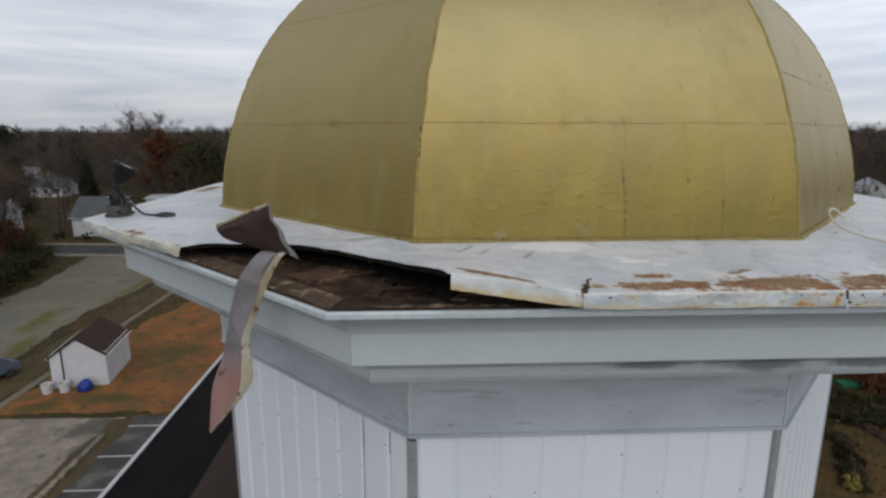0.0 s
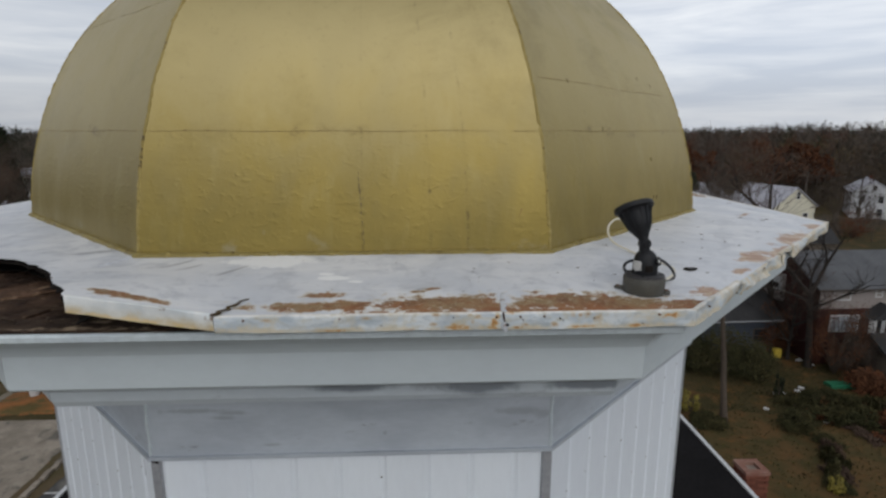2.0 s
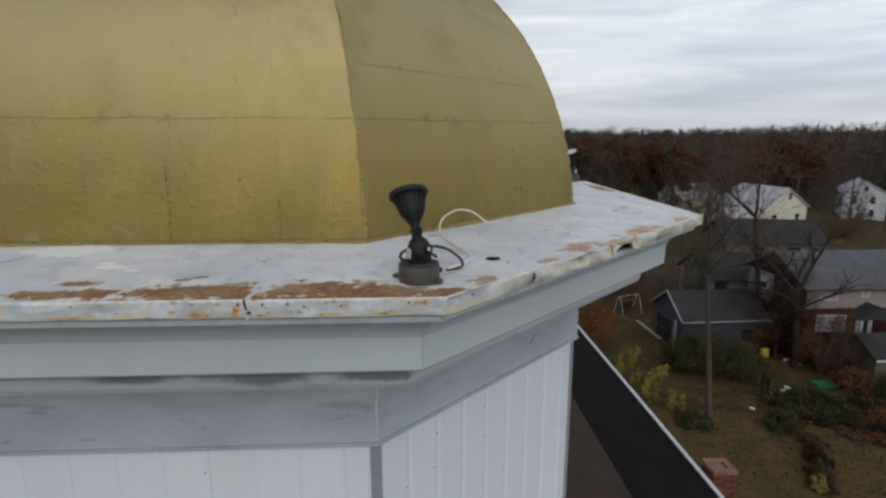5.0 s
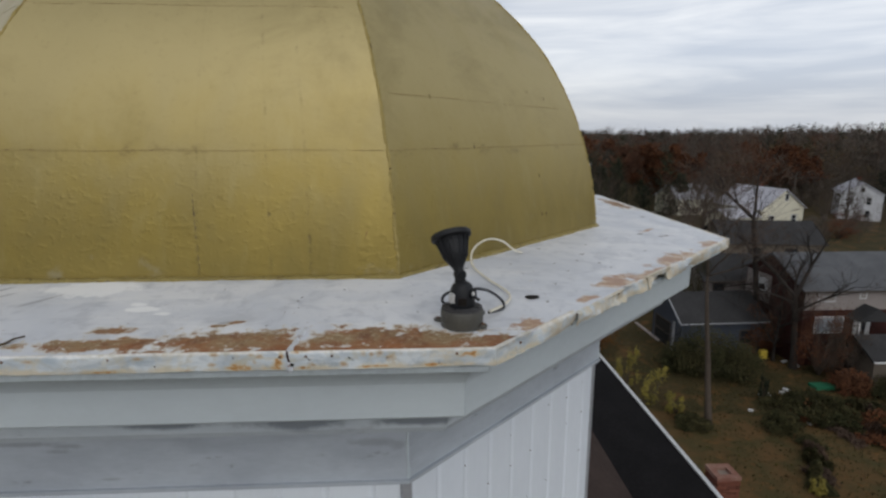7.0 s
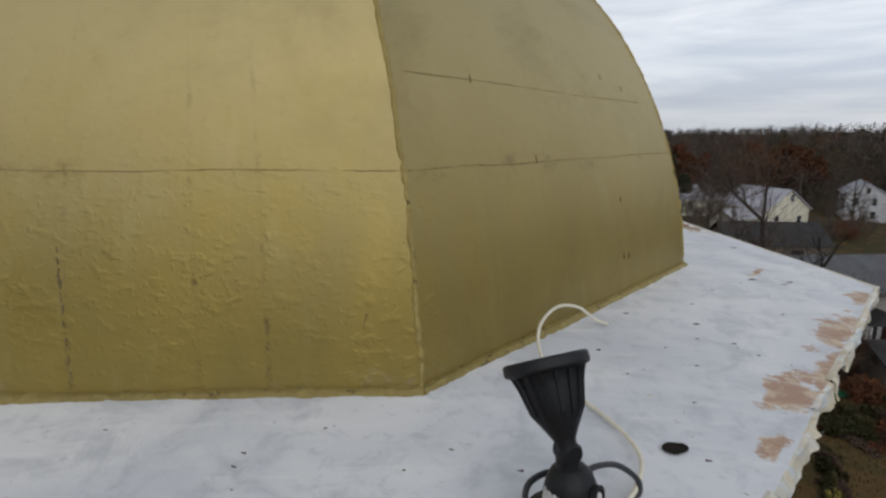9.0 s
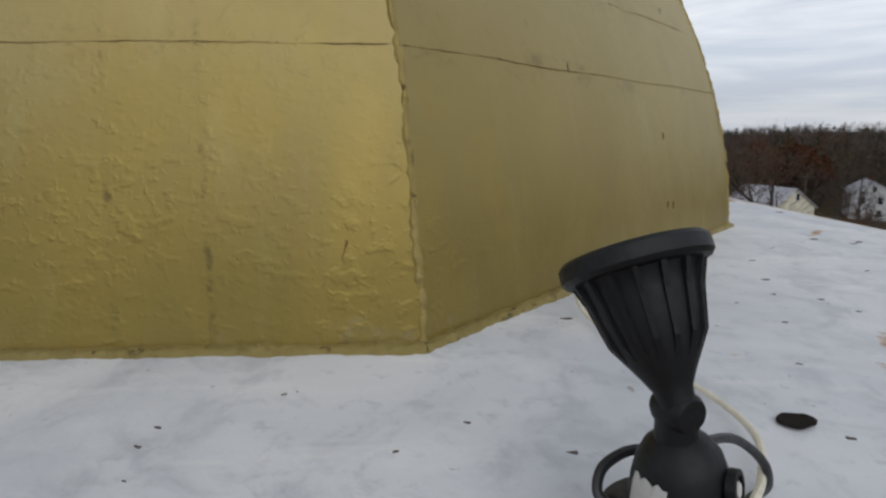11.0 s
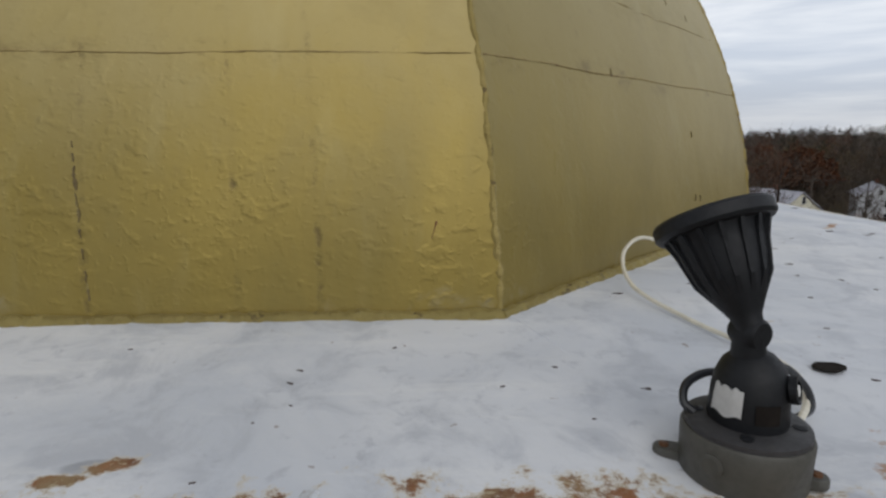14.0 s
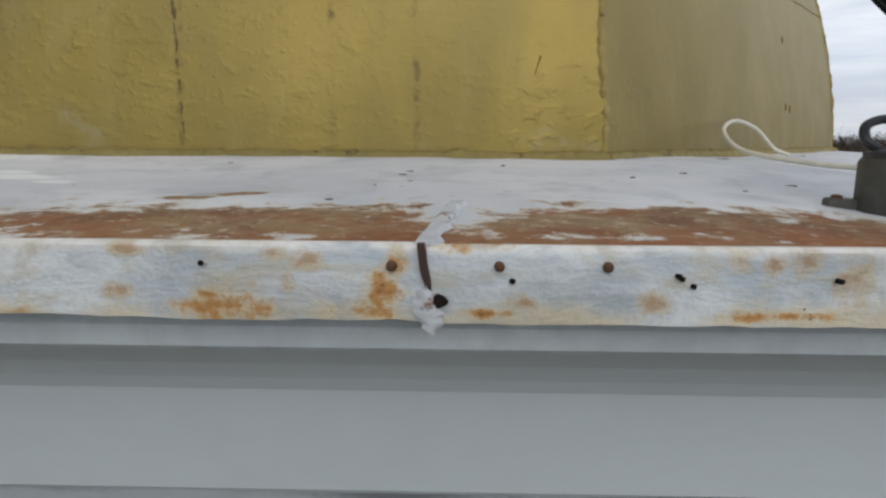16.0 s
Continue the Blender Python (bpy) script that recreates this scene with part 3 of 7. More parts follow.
SCREW = surface("rusty_screw", (0.20, 0.09, 0.035), (0.10, 0.05, 0.03), 0.7, 0.3, 30.0, 120.0)

FLAKE = surface("grey_brown_paint_flake", (0.11, 0.09, 0.085), (0.06, 0.045, 0.04), 0.9, 0, 40.0, 120.0, (0.24, 0.20, 0.18), (0.5, 0.7))
MEMBRANE = surface("black_roof_membrane", (0.0105, 0.0100, 0.0105), (0.0155, 0.0145, 0.0155), 0.9, 0, 0.9, 12.0, relief=0.2)
MEMBRANE.node_tree.nodes["Principled BSDF"].inputs["Specular IOR Level"].default_value = 0.06
SHINGLE_BROWN = surface("brown_roof_shingle", (0.040, 0.027, 0.023), (0.058, 0.040, 0.034), 0.9, 0, 1.2, 16.0, relief=0.6, depth=0.01)
WHITE_EDGE = surface("white_gutter_metal", (0.62, 0.63, 0.64), (0.52, 0.53, 0.54), 0.5, 0, 2.0, 20.0)
BRICK_RED = surface("red_brick", (0.14, 0.05, 0.033), (0.18, 0.07, 0.047), 0.85, 0, 3.0, 20.0, relief=0.4, per_piece=0.2)
MORTAR = surface("pale_mortar", (0.32, 0.27, 0.23), (0.25, 0.20, 0.17), 0.9, 0, 4.0, 30.0)
GRASS = surface("dull_grass", (0.044, 0.039, 0.0145), (0.073, 0.054, 0.024), 0.95, 0, 0.22, 2.6, (0.135, 0.070, 0.026), (0.50, 0.68), 0.6, 0.05)
LITTER = surface("orange_leaf_litter", (0.31, 0.125, 0.042), (0.175, 0.095, 0.045), 0.95, 0, 0.38, 4.0, (0.105, 0.086, 0.034), (0.50, 0.64), 0.8, 0.05)
VERGE = surface("weedy_dirt", (0.115, 0.085, 0.05), (0.075, 0.066, 0.03), 0.95, 0, 0.5, 5.0, (0.17, 0.085, 0.035), (0.57, 0.7), 0.7, 0.04)
YARD_GRASS = surface("yellow_green_grass", (0.105, 0.098, 0.03), (0.075, 0.066, 0.025), 0.95, 0, 0.4, 5.0, (0.17, 0.085, 0.032), (0.53, 0.68), 0.7, 0.04)
GRAVEL = surface("grey_gravel", (0.225, 0.195, 0.15), (0.17, 0.155, 0.125), 0.95, 0, 0.16, 5.0, (0.12, 0.11, 0.072), (0.54, 0.68), 0.6, 0.03)
ASPHALT = surface("worn_asphalt", (0.060, 0.060, 0.061), (0.105, 0.10, 0.095), 0.9, 0, 0.5, 9.0, (0.13, 0.12, 0.11), (0.62, 0.75), 0.5, 0.02)
CONCRETE = surface("stained_concrete", (0.35, 0.305, 0.25), (0.205, 0.175, 0.14), 0.9, 0, 0.75, 7.0, (0.125, 0.115, 0.10), (0.54, 0.68), 0.4, 0.02)
overlay(CONCRETE, (0.085, 0.08, 0.072), 0.8, [(-18.9, 30.6, 1.5, 1.1, 20), (-18.2, 28.4, 0.5, 1.6, 0)], 1.3, 0.9, (0.5, 1.3))
overlay(CONCRETE, (0.14, 0.125, 0.10), 0.5, [(-23.5, 27.0, 2.4, 0.35, 35), (-21.0, 24.0, 0.6, 2.2, 20), (-26.0, 30.3, 2.6, 0.8, 0)], 1.3, 0.6, (0.3, 1.4))
overlay(ASPHALT, (0.20, 0.185, 0.165), 0.6, [(-16.2, 29.5, 0.8, 0.5, 0), (-15.0, 26.4, 1.1, 0.3, 30), (-14.2, 31.2, 1.6, 0.25, 0), (-16.4, 25.4, 0.5, 0.9, 0)], 1.4, 1.1, (0.3, 1.4))
overlay(LITTER, (0.085, 0.075, 0.028), 0.9, [(-19.0, 41.5, 2.2, 2.6, -25), (-20.2, 34.4, 2.8, 0.8, 5), (-23.6, 33.4, 1.4, 0.7, 0), (-13.5, 50.0, 3.0, 2.6, 0)], 1.5, 0.55, (0.2, 1.5))
overlay(GRAVEL, (0.115, 0.105, 0.035), 0.9, [(-31.4, 43.0, 1.0, 3.4, 12), (-34.2, 50.0, 1.1, 3.6, 10), (-38.6, 47.0, 1.6, 4.0, 14), (-31.0, 62.0, 0.9, 6.0, -4)], 1.5, 0.45, (0.2, 1.5))
overlay(GRAVEL, (0.135, 0.14, 0.145), 0.8, [(-36.5, 44.0, 1.6, 9.0, 10), (-40.5, 40.0, 1.8, 9.0, 14)], 1.4, 0.35, (0.2, 1.5))
LINE_PAINT = surface("worn_line_paint", (0.55, 0.55, 0.53), (0.38, 0.38, 0.37), 0.8, 0, 2.0, 15.0)
BARK = surface("grey_brown_bark", (0.070, 0.055, 0.044), (0.105, 0.085, 0.068), 0.95, 0, 2.0, 14.0, relief=0.7, depth=0.03, stretch=(1, 1, 0.25))
DARK_BARK = surface("dark_damp_bark", (0.026, 0.022, 0.020), (0.044, 0.037, 0.032), 0.95, 0, 2.0, 14.0, relief=0.7)
TWIG = surface("bare_twigs", (0.072, 0.050, 0.038), (0.095, 0.062, 0.044), 0.95, 0, 0.3, 4.0, relief=0.0)
EVERGREEN = surface("dark_evergreen", (0.014, 0.019, 0.011), (0.030, 0.034, 0.017), 0.9, 0, 0.5, 5.0, relief=0.0, per_piece=0.4)
SHRUB_GREEN = surface("olive_shrub_leaves", (0.032, 0.034, 0.014), (0.058, 0.050, 0.021), 0.9, 0, 0.6, 5.0, (0.07, 0.035, 0.016), (0.6, 0.75), 0.0, per_piece=0.4)
RUSSET = surface("russet_leaves", (0.130, 0.050, 0.022), (0.085, 0.040, 0.022), 0.9, 0, 0.5, 5.0, relief=0.0, per_piece=0.35)
LITTER_DULL = surface("brown_leaf_strewn_grass", (0.118, 0.069, 0.028), (0.060, 0.054, 0.021), 0.95, 0, 0.6, 4.0, (0.14, 0.070, 0.024), (0.55, 0.7), 0.8, 0.05)
ORANGE_LEAF = surface("orange_leaves", (0.17, 0.07, 0.018), (0.10, 0.048, 0.018), 0.9, 0, 0.5, 5.0, relief=0.0, per_piece=0.4)
YELLOW_LEAF = surface("yellow_leaves", (0.26, 0.21, 0.03), (0.13, 0.11, 0.022), 0.8, 0, 0.8, 6.0, relief=0.0, per_piece=0.3)


def woods_material(name, first, second):
    """Twigs of one kind of tree, lighter and darker spray by spray."""
    m, nodes, links, b = material(name, 1.0)
    b.inputs["Specular IOR Level"].default_value = 0.1
    vec = place(nodes, links)
    geo = nodes.new("ShaderNodeNewGeometry")
    col = blend(nodes, links, step(nodes, links, noise_node(nodes, links, vec, 0.09, 4, 0.6, 0.4), 0.35, 0.65), first, second)
    hsv = nodes.new("ShaderNodeHueSaturation")
    links.new(col, hsv.inputs["Color"])
    links.new(step(nodes, links, geo.outputs["Random Per Island"], 0, 1, 0.75, 1.25), hsv.inputs["Value"])
    links.new(hsv.outputs["Color"], b.inputs["Base Color"])
    return m


# twig tones raised a little, the haze over far woods put into the colour
WOODS = [woods_material(n, a, c) for n, a, c in (
    ("grey_brown_twigs", (0.077, 0.066, 0.057), (0.106, 0.086, 0.071)), ("dark_brown_twigs", (0.053, 0.043, 0.036), (0.073, 0.057, 0.046)),
    ("russet_twigs", (0.118, 0.058, 0.035), (0.085, 0.046, 0.031)), ("dark_pine_needles", (0.024, 0.029, 0.019), (0.036, 0.041, 0.024)),
    ("ochre_twigs", (0.115, 0.086, 0.045), (0.085, 0.064, 0.038)))]
HILL = surface("far_wooded_hill", (0.040, 0.038, 0.044), (0.055, 0.048, 0.050), 1.0, 0, 0.012, 0.12, relief=0.6, depth=2.0)


def clapboard(name, c):
    """Painted boards that lap every 12 cm."""
    m, nodes, links, b = material(name, 0.6)
    vec = place(nodes, links)
    sep = nodes.new("ShaderNodeSeparateXYZ")
    links.new(vec, sep.inputs[0])
    lap = calc(nodes, links, "FRACT", calc(nodes, links, "MULTIPLY", sep.outputs["Z"], 8.0))
    n = noise_node(nodes, links, vec, 1.2, 6, 0.65)
    col = blend(nodes, links, step(nodes, links, n, 0.3, 0.75, 0.0, 0.5), c, tuple(0.75 * v for v in c))
    links.new(col, b.inputs["Base Color"])
    bump(nodes, links, b, lap, 0.6, 0.02)
    return m


CLAP_WHITE, CLAP_CREAM, CLAP_BLUE, CLAP_PINK, CLAP_TAN = (clapboard(n, c) for n, c in (
    ("white_clapboard", (0.62, 0.63, 0.66)), ("cream_clapboard", (0.68, 0.65, 0.52)), ("blue_grey_clapboard", (0.045, 0.055, 0.075)),
    ("pinkish_clapboard", (0.29, 0.255, 0.24)), ("tan_clapboard", (0.14, 0.115, 0.09))))
BRICK_WALL = surface("dark_red_brick_wall", (0.050, 0.018, 0.016), (0.038, 0.015, 0.013), 0.9, 0, 1.5, 20.0, relief=0.4)
ROOF_GREY = surface("grey_asphalt_roof", (0.125, 0.13, 0.14), (0.095, 0.098, 0.106), 0.9, 0, 0.6, 9.0, relief=0.5, depth=0.02)
ROOF_DARK = surface("dark_asphalt_roof", (0.037, 0.037, 0.038), (0.054, 0.053, 0.055), 0.9, 0, 0.6, 9.0, relief=0.5, depth=0.02)
ROOF_PALE = surface("pale_metal_roof", (0.47, 0.47, 0.52), (0.40, 0.40, 0.45), 0.6, 0, 0.6, 9.0, relief=0.3)
ROOF_BROWN = surface("dark_brown_roof", (0.050, 0.032, 0.026), (0.066, 0.042, 0.034), 0.9, 0, 0.8, 9.0, relief=0.5, depth=0.02)
ROOF_RED = surface("dull_red_roof", (0.15, 0.062, 0.045), (0.11, 0.05, 0.038), 0.9, 0, 0.6, 9.0, relief=0.4, depth=0.02)
HOUSE_TRIM = plain("white_house_trim", (0.66, 0.66, 0.66), 0.5)
GREY_TRIM = plain("grey_house_trim", (0.28, 0.29, 0.31), 0.6)
PANE = plain("dark_window_glass", (0.025, 0.028, 0.034), 0.08)
PANE_PALE = plain("curtained_window_glass", (0.36, 0.40, 0.44), 0.15)
SHUTTER = plain("dark_red_shutter", (0.10, 0.02, 0.02), 0.6)
BLUE_PLASTIC = plain("blue_plastic", (0.012, 0.035, 0.28), 0.4)
YELLOW_PLASTIC = plain("yellow_plastic", (0.62, 0.46, 0.06), 0.5)
GREEN_PLASTIC = plain("green_tarpaulin", (0.02, 0.16, 0.08), 0.5)
CAR_PAINT = plain("silver_blue_car_paint", (0.13, 0.16, 0.20), 0.3, 0.3)
TYRE = plain("black_tyre_rubber", (0.02, 0.02, 0.02), 0.8)
STEEL = plain("galvanised_steel", (0.09, 0.085, 0.08), 0.5, 0.5)
POLE_WOOD = surface("weathered_pole_wood", (0.10, 0.085, 0.072), (0.070, 0.058, 0.048), 0.9, 0, 1.0, 14.0, stretch=(1, 1, 0.2))


# ---- mesh helpers ----
def part(name, bm, mat, parent=None, label="", smooth=False):
    me = bpy.data.meshes.new(name)
    bmesh.ops.recalc_face_normals(bm, faces=bm.faces)
    bm.to_mesh(me)
    bm.free()
    if smooth:
        me.shade_smooth()
        me.set_sharp_from_angle(angle=radians(38))
    for m in (mat if isinstance(mat, (list, tuple)) else (mat,)):
        me.materials.append(m)
    ob = new(name, me)
    if parent is not None:
        ob.parent = parent
    if label:
        tagged(ob, label)
    return ob


def again(ob, m, name=None):
    """Another part on the same mesh, under the same parent."""
    o = new(name or ob.name.split(".")[0], ob.data)
    o.parent = ob.parent
    o.matrix_basis = m
    return o


def stuff(name, verts, faces, mat, label, category, kind="stuff"):
    me = bpy.data.meshes.new(name)
    me.from_pydata([tuple(v) for v in verts], [], [tuple(f) for f in faces])
    me.materials.append(mat)
    ob = new(name, me)
    return tagged(ob, label, category, kind=kind)


def thing(name, m, label, category, group="", kind=""):
    ob = new(name)
    ob.empty_display_size = 0.2
    ob.matrix_basis = m
    return tagged(ob, label, category, group, kind)


def box(x0, y0, z0, x1, y1, z1, bm=None, bevel=0.0):
    own = bm is None or bevel > 0
    b = bmesh.new() if own else bm
    vs = [b.verts.new((x, y, z)) for x in (x0, x1) for y in (y0, y1) for z in (z0, z1)]
    for f in ((0, 1, 3, 2), (4, 6, 7, 5), (0, 4, 5, 1), (2, 3, 7, 6), (0, 2, 6, 4), (1, 5, 7, 3)):
        b.faces.new([vs[i] for i in f])
    if bevel:
        bmesh.ops.bevel(b, geom=b.edges[:], offset=bevel, segments=2, affect="EDGES", profile=0.7)
    return b


def lathe(profile, sides=32, bm=None, m=None):
    """A turned form: (radius, height) from bottom to top, closed on its axis where the radius is 0."""
    b = bm or bmesh.new()
    rings = []
    for r, z in profile:
        if r < 1e-6:
            rings.append([b.verts.new((0, 0, z))])
        else:
            rings.append([b.verts.new((r * math.cos(2 * math.pi * k / sides), r * math.sin(2 * math.pi * k / sides), z)) for k in range(sides)])
    for lo, hi in zip(rings, rings[1:]):
        for k in range(sides):
            q = [lo[k % len(lo)], lo[(k + 1) % len(lo)], hi[(k + 1) % len(hi)], hi[k % len(hi)]]
            q = list(dict.fromkeys(q))
            if len(q) > 2:
                b.faces.new(q)
    for ring, flip in ((rings[0], True), (rings[-1], False)):
        if len(ring) > 2:
            b.faces.new(ring[::-1] if flip else ring)
    if m is not None:
        done = [v for ring in rings for v in ring]
        bmesh.ops.transform(b, matrix=m, verts=done)
    return b


def tube(points, radii, sides=8, bm=None):
    """A round bar along points, with its own radius at each."""
    b = bm or bmesh.new()
    pts = [Vector(p) for p in points]
    if isinstance(radii, (int, float)):
        radii = [radii] * len(pts)
    rings = []
    for i, p in enumerate(pts):
        d = (pts[min(i + 1, len(pts) - 1)] - pts[max(i - 1, 0)]).normalized()
        side = d.orthogonal().normalized() if i == 0 else (side - side.dot(d) * d).normalized()
        up = d.cross(side)
        rings.append([b.verts.new(p + radii[i] * (math.cos(2 * math.pi * k / sides) * side + math.sin(2 * math.pi * k / sides) * up)) for k in range(sides)])
    for lo, hi in zip(rings, rings[1:]):
        for k in range(sides):
            b.faces.new((lo[k], lo[(k + 1) % sides], hi[(k + 1) % sides], hi[k]))
    b.faces.new(rings[0][::-1])
    b.faces.new(rings[-1])
    return b


def curve_points(points, n=8):
    """A smooth line through points."""
    p = [Vector(v) for v in points]
    p = [2 * p[0] - p[1]] + p + [2 * p[-1] - p[-2]]
    out = []
    for i in range(1, len(p) - 2):
        for k in range(n):
            t = k / n
            out.append(0.5 * (2 * p[i] + (p[i + 1] - p[i - 1]) * t + (2 * p[i - 1] - 5 * p[i] + 4 * p[i + 1] - p[i + 2]) * t * t + (3 * p[i] - p[i - 1] - 3 * p[i + 1] + p[i + 2]) * t ** 3))
    return out + [p[-2]]


def grid(rows, thick=None):
    """A sheet through rows of points; thick: an offset that gives it a back and edges."""
    b = bmesh.new()
    front = [[b.verts.new(p) for p in row] for row in rows]
    for r0, r1 in zip(front, front[1:]):
        for k in range(len(r0) - 1):
            b.faces.new((r0[k], r0[k + 1], r1[k + 1], r1[k]))
    if thick is not None:
        t = Vector(thick)
        back = [[b.verts.new(Vector(p) + t) for p in row] for row in rows]
        for r0, r1 in zip(back, back[1:]):
            for k in range(len(r0) - 1):
                b.faces.new((r0[k], r1[k], r1[k + 1], r0[k + 1]))
        rim = lambda g: g[0][:-1] + [r[-1] for r in g[:-1]] + g[-1][:0:-1] + [r[0] for r in g[:0:-1]]
        f, k = rim(front), rim(back)
        for i in range(len(f)):
            j = (i + 1) % len(f)
            b.faces.new((f[i], k[i], k[j], f[j]))
    return b


# ---- the large structure: ground, hills, roads ----
def hill_height(x, y):
    r = math.hypot(x, y)
    f = min(max((r - 420) / 900, 0), 1)
    f = f * f * (3 - 2 * f)
    az = math.degrees(math.atan2(x, y))
    rise = 6 + 9 * noise.noise(Vector((az * 0.06, 0.3, 0))) + 11 * math.exp(-((az - 42) / 12) ** 2) + 8 * math.exp(-((az + 60) / 25) ** 2)
    return max(f * rise, 0) - 0.6 * f


def ground():
    rings = [0, 12, 25, 40, 60, 85, 120, 170, 240, 330, 420, 520, 640, 780, 940, 1130, 1350, 1700, 2400, 4000]
    n = 120
    verts, faces = [(0, 0, 0)], []
    for r in rings[1:]:
        for k in range(n):
            a = 2 * math.pi * k / n
            x, y = r * math.sin(a), r * math.cos(a)
            verts.append((x, y, hill_height(x, y) if r < 1500 else hill_height(x, y) * (1 - (r - 1500) / 4000)))
    for k in range(n):
        faces.append((0, 1 + (k + 1) % n, 1 + k))
    for j in range(len(rings) - 2):
        for k in range(n):
            a, b = 1 + j * n + k, 1 + j * n + (k + 1) % n
            faces.append((a, b, b + n, a + n))
    ob = stuff("ground", verts, faces, GRASS, "dull autumn grass and leaf-strewn ground", "ground", "structure")
    ob.data.materials.append(HILL)
    for p in ob.data.polygons:
        p.material_index = 1 if p.center.xy.length > 380 else 0
        p.use_smooth = True
    return ob


ground()


def patch(name, outline, z, mat, label, category="ground", jitter=0.25, kind="structure"):
    """A flat patch with a slightly uneven outline, a finger's breadth thick."""
    rnd = random.Random(len(name) * 7 + int(outline[0][0]))
    pts = []
    for (x0, y0), (x1, y1) in zip(outline, outline[1:] + outline[:1]):
        n = max(int(math.hypot(x1 - x0, y1 - y0) / 0.35), 1)
        for k in range(n):
            t = k / n
            j = jitter if k else 0
            px, py = x0 + (x1 - x0) * t, y0 + (y1 - y0) * t
            dx = noise.noise(Vector((px * 0.45, py * 0.45, 1))) + 0.6 * noise.noise(Vector((px * 1.6, py * 1.6, 3)))
            dy = noise.noise(Vector((px * 0.45, py * 0.45, 5))) + 0.6 * noise.noise(Vector((px * 1.6, py * 1.6, 9)))
            pts.append((px + j * dx, py + j * dy))
    b = bmesh.new()
    top = [b.verts.new((x, y, z)) for x, y in pts]
    low = [b.verts.new((x, y, -0.05)) for x, y in pts]
    b.faces.new(top)
    for i in range(len(pts)):
        b.faces.new((top[i], low[i], low[(i + 1) % len(pts)], top[(i + 1) % len(pts)]))
    bmesh.ops.triangulate(b, faces=b.faces[:])
    ob = part(name, b, mat)
    return tagged(ob, label, category, kind=kind)


patch("leaf_lawn", [(-26.2, 32.6), (-9, 32.4), (-9, 58), (-22, 58), (-24.6, 50), (-25.4, 40)], 0.012, LITTER, "lawn covered with fallen orange leaves", "lawn", 0.5)
patch("verge", [(-18.4, 22.5), (-17.3, 22.5), (-16.9, 27), (-17.0, 31.6), (-18.3, 31.6)], 0.028, VERGE, "dirt and olive weeds along the kerb stones", "verge", 0.25)
patch("dirt_strip", [(-29.4, 33), (-26.7, 33), (-26.7, 62), (-28.2, 78), (-30.4, 78), (-29.4, 60)], 0.022, VERGE, "dirt and weeds along the fence", "verge", 0.4)
patch("leaf_strewn_lawn", [(9, 13), (31, 11), (34, 23), (27.5, 28.5), (20, 31), (13, 33)], 0.012, LITTER_DULL, "lawn strewn with brown fallen leaves", "lawn", 0.7)
patch("gravel_lane", [(-62, 30), (-33, 30), (-30.5, 41), (-31.5, 52), (-29.5, 68), (-28, 82), (-38, 90), (-45, 78), (-42, 62), (-43, 54), (-60, 42)], 0.016, GRAVEL, "grey and tan gravel lane with tyre tracks", "lane", 0.5)
patch("parking_lot", [(-17.6, 10), (-9, 10), (-9, 32.2), (-17.3, 31.9)], 0.02, ASPHALT, "worn dark asphalt parking lot", "parking", 0.1)
patch("concrete_yard", [(-40, 10), (-18.0, 10), (-18.0, 29.6), (-17.6, 31.8), (-27.5, 31.9), (-40, 27)], 0.02, CONCRETE, "stained pale concrete yard", "pavement", 0.1)
patch("street", [(-90, 80), (-39, 78), (-30, 79), (-30, 83), (-40, 83.5), (-90, 88)], 0.024, ASPHALT, "narrow asphalt street", "road", 0.05)
for y0, y1 in ((76.9, 78.0), (84.2, 85.4)):
    patch("pavement", [(-90, y0 + 3), (-40, y0), (-31, y0), (-31, y1), (-40, y1), (-90, y1 + 3)], 0.09, CONCRETE, "pale concrete pavement beside the street", "pavement", 0.02)
for y in (24.7, 27.6, 30.75):
    b = box(-17.3, y - 0.06, 0.018, -11.5, y + 0.06, 0.026)
    tagged(part("parking_line", b, LINE_PAINT), "worn white parking line on asphalt", "parking line", "parking lines")
tagged(part("garden_path", box(-26.45, 33.0, -0.02, -25.9, 62.0, 0.04, bevel=0.02), GRAVEL), "narrow pale concrete path along the fence", "path", kind="structure")
rnd = random.Random(4)
for k in range(14):
    y = 23.6 + k * 0.45
    s = rnd.uniform(0.8, 1.15)
    b = box(-0.14, -0.2, 0, 0.14, 0.2, 0.16 * s, bevel=0.04)
    o = part("kerb_stone", b, CONCRETE)
    o.matrix_basis = pose(-17.8 + rnd.uniform(-0.05, 0.05), y, 0.015, 0, 0, rnd.uniform(-6, 6))
    tagged(o, "rough grey kerb stone beside the parking lot", "kerb stone", "kerb stones")


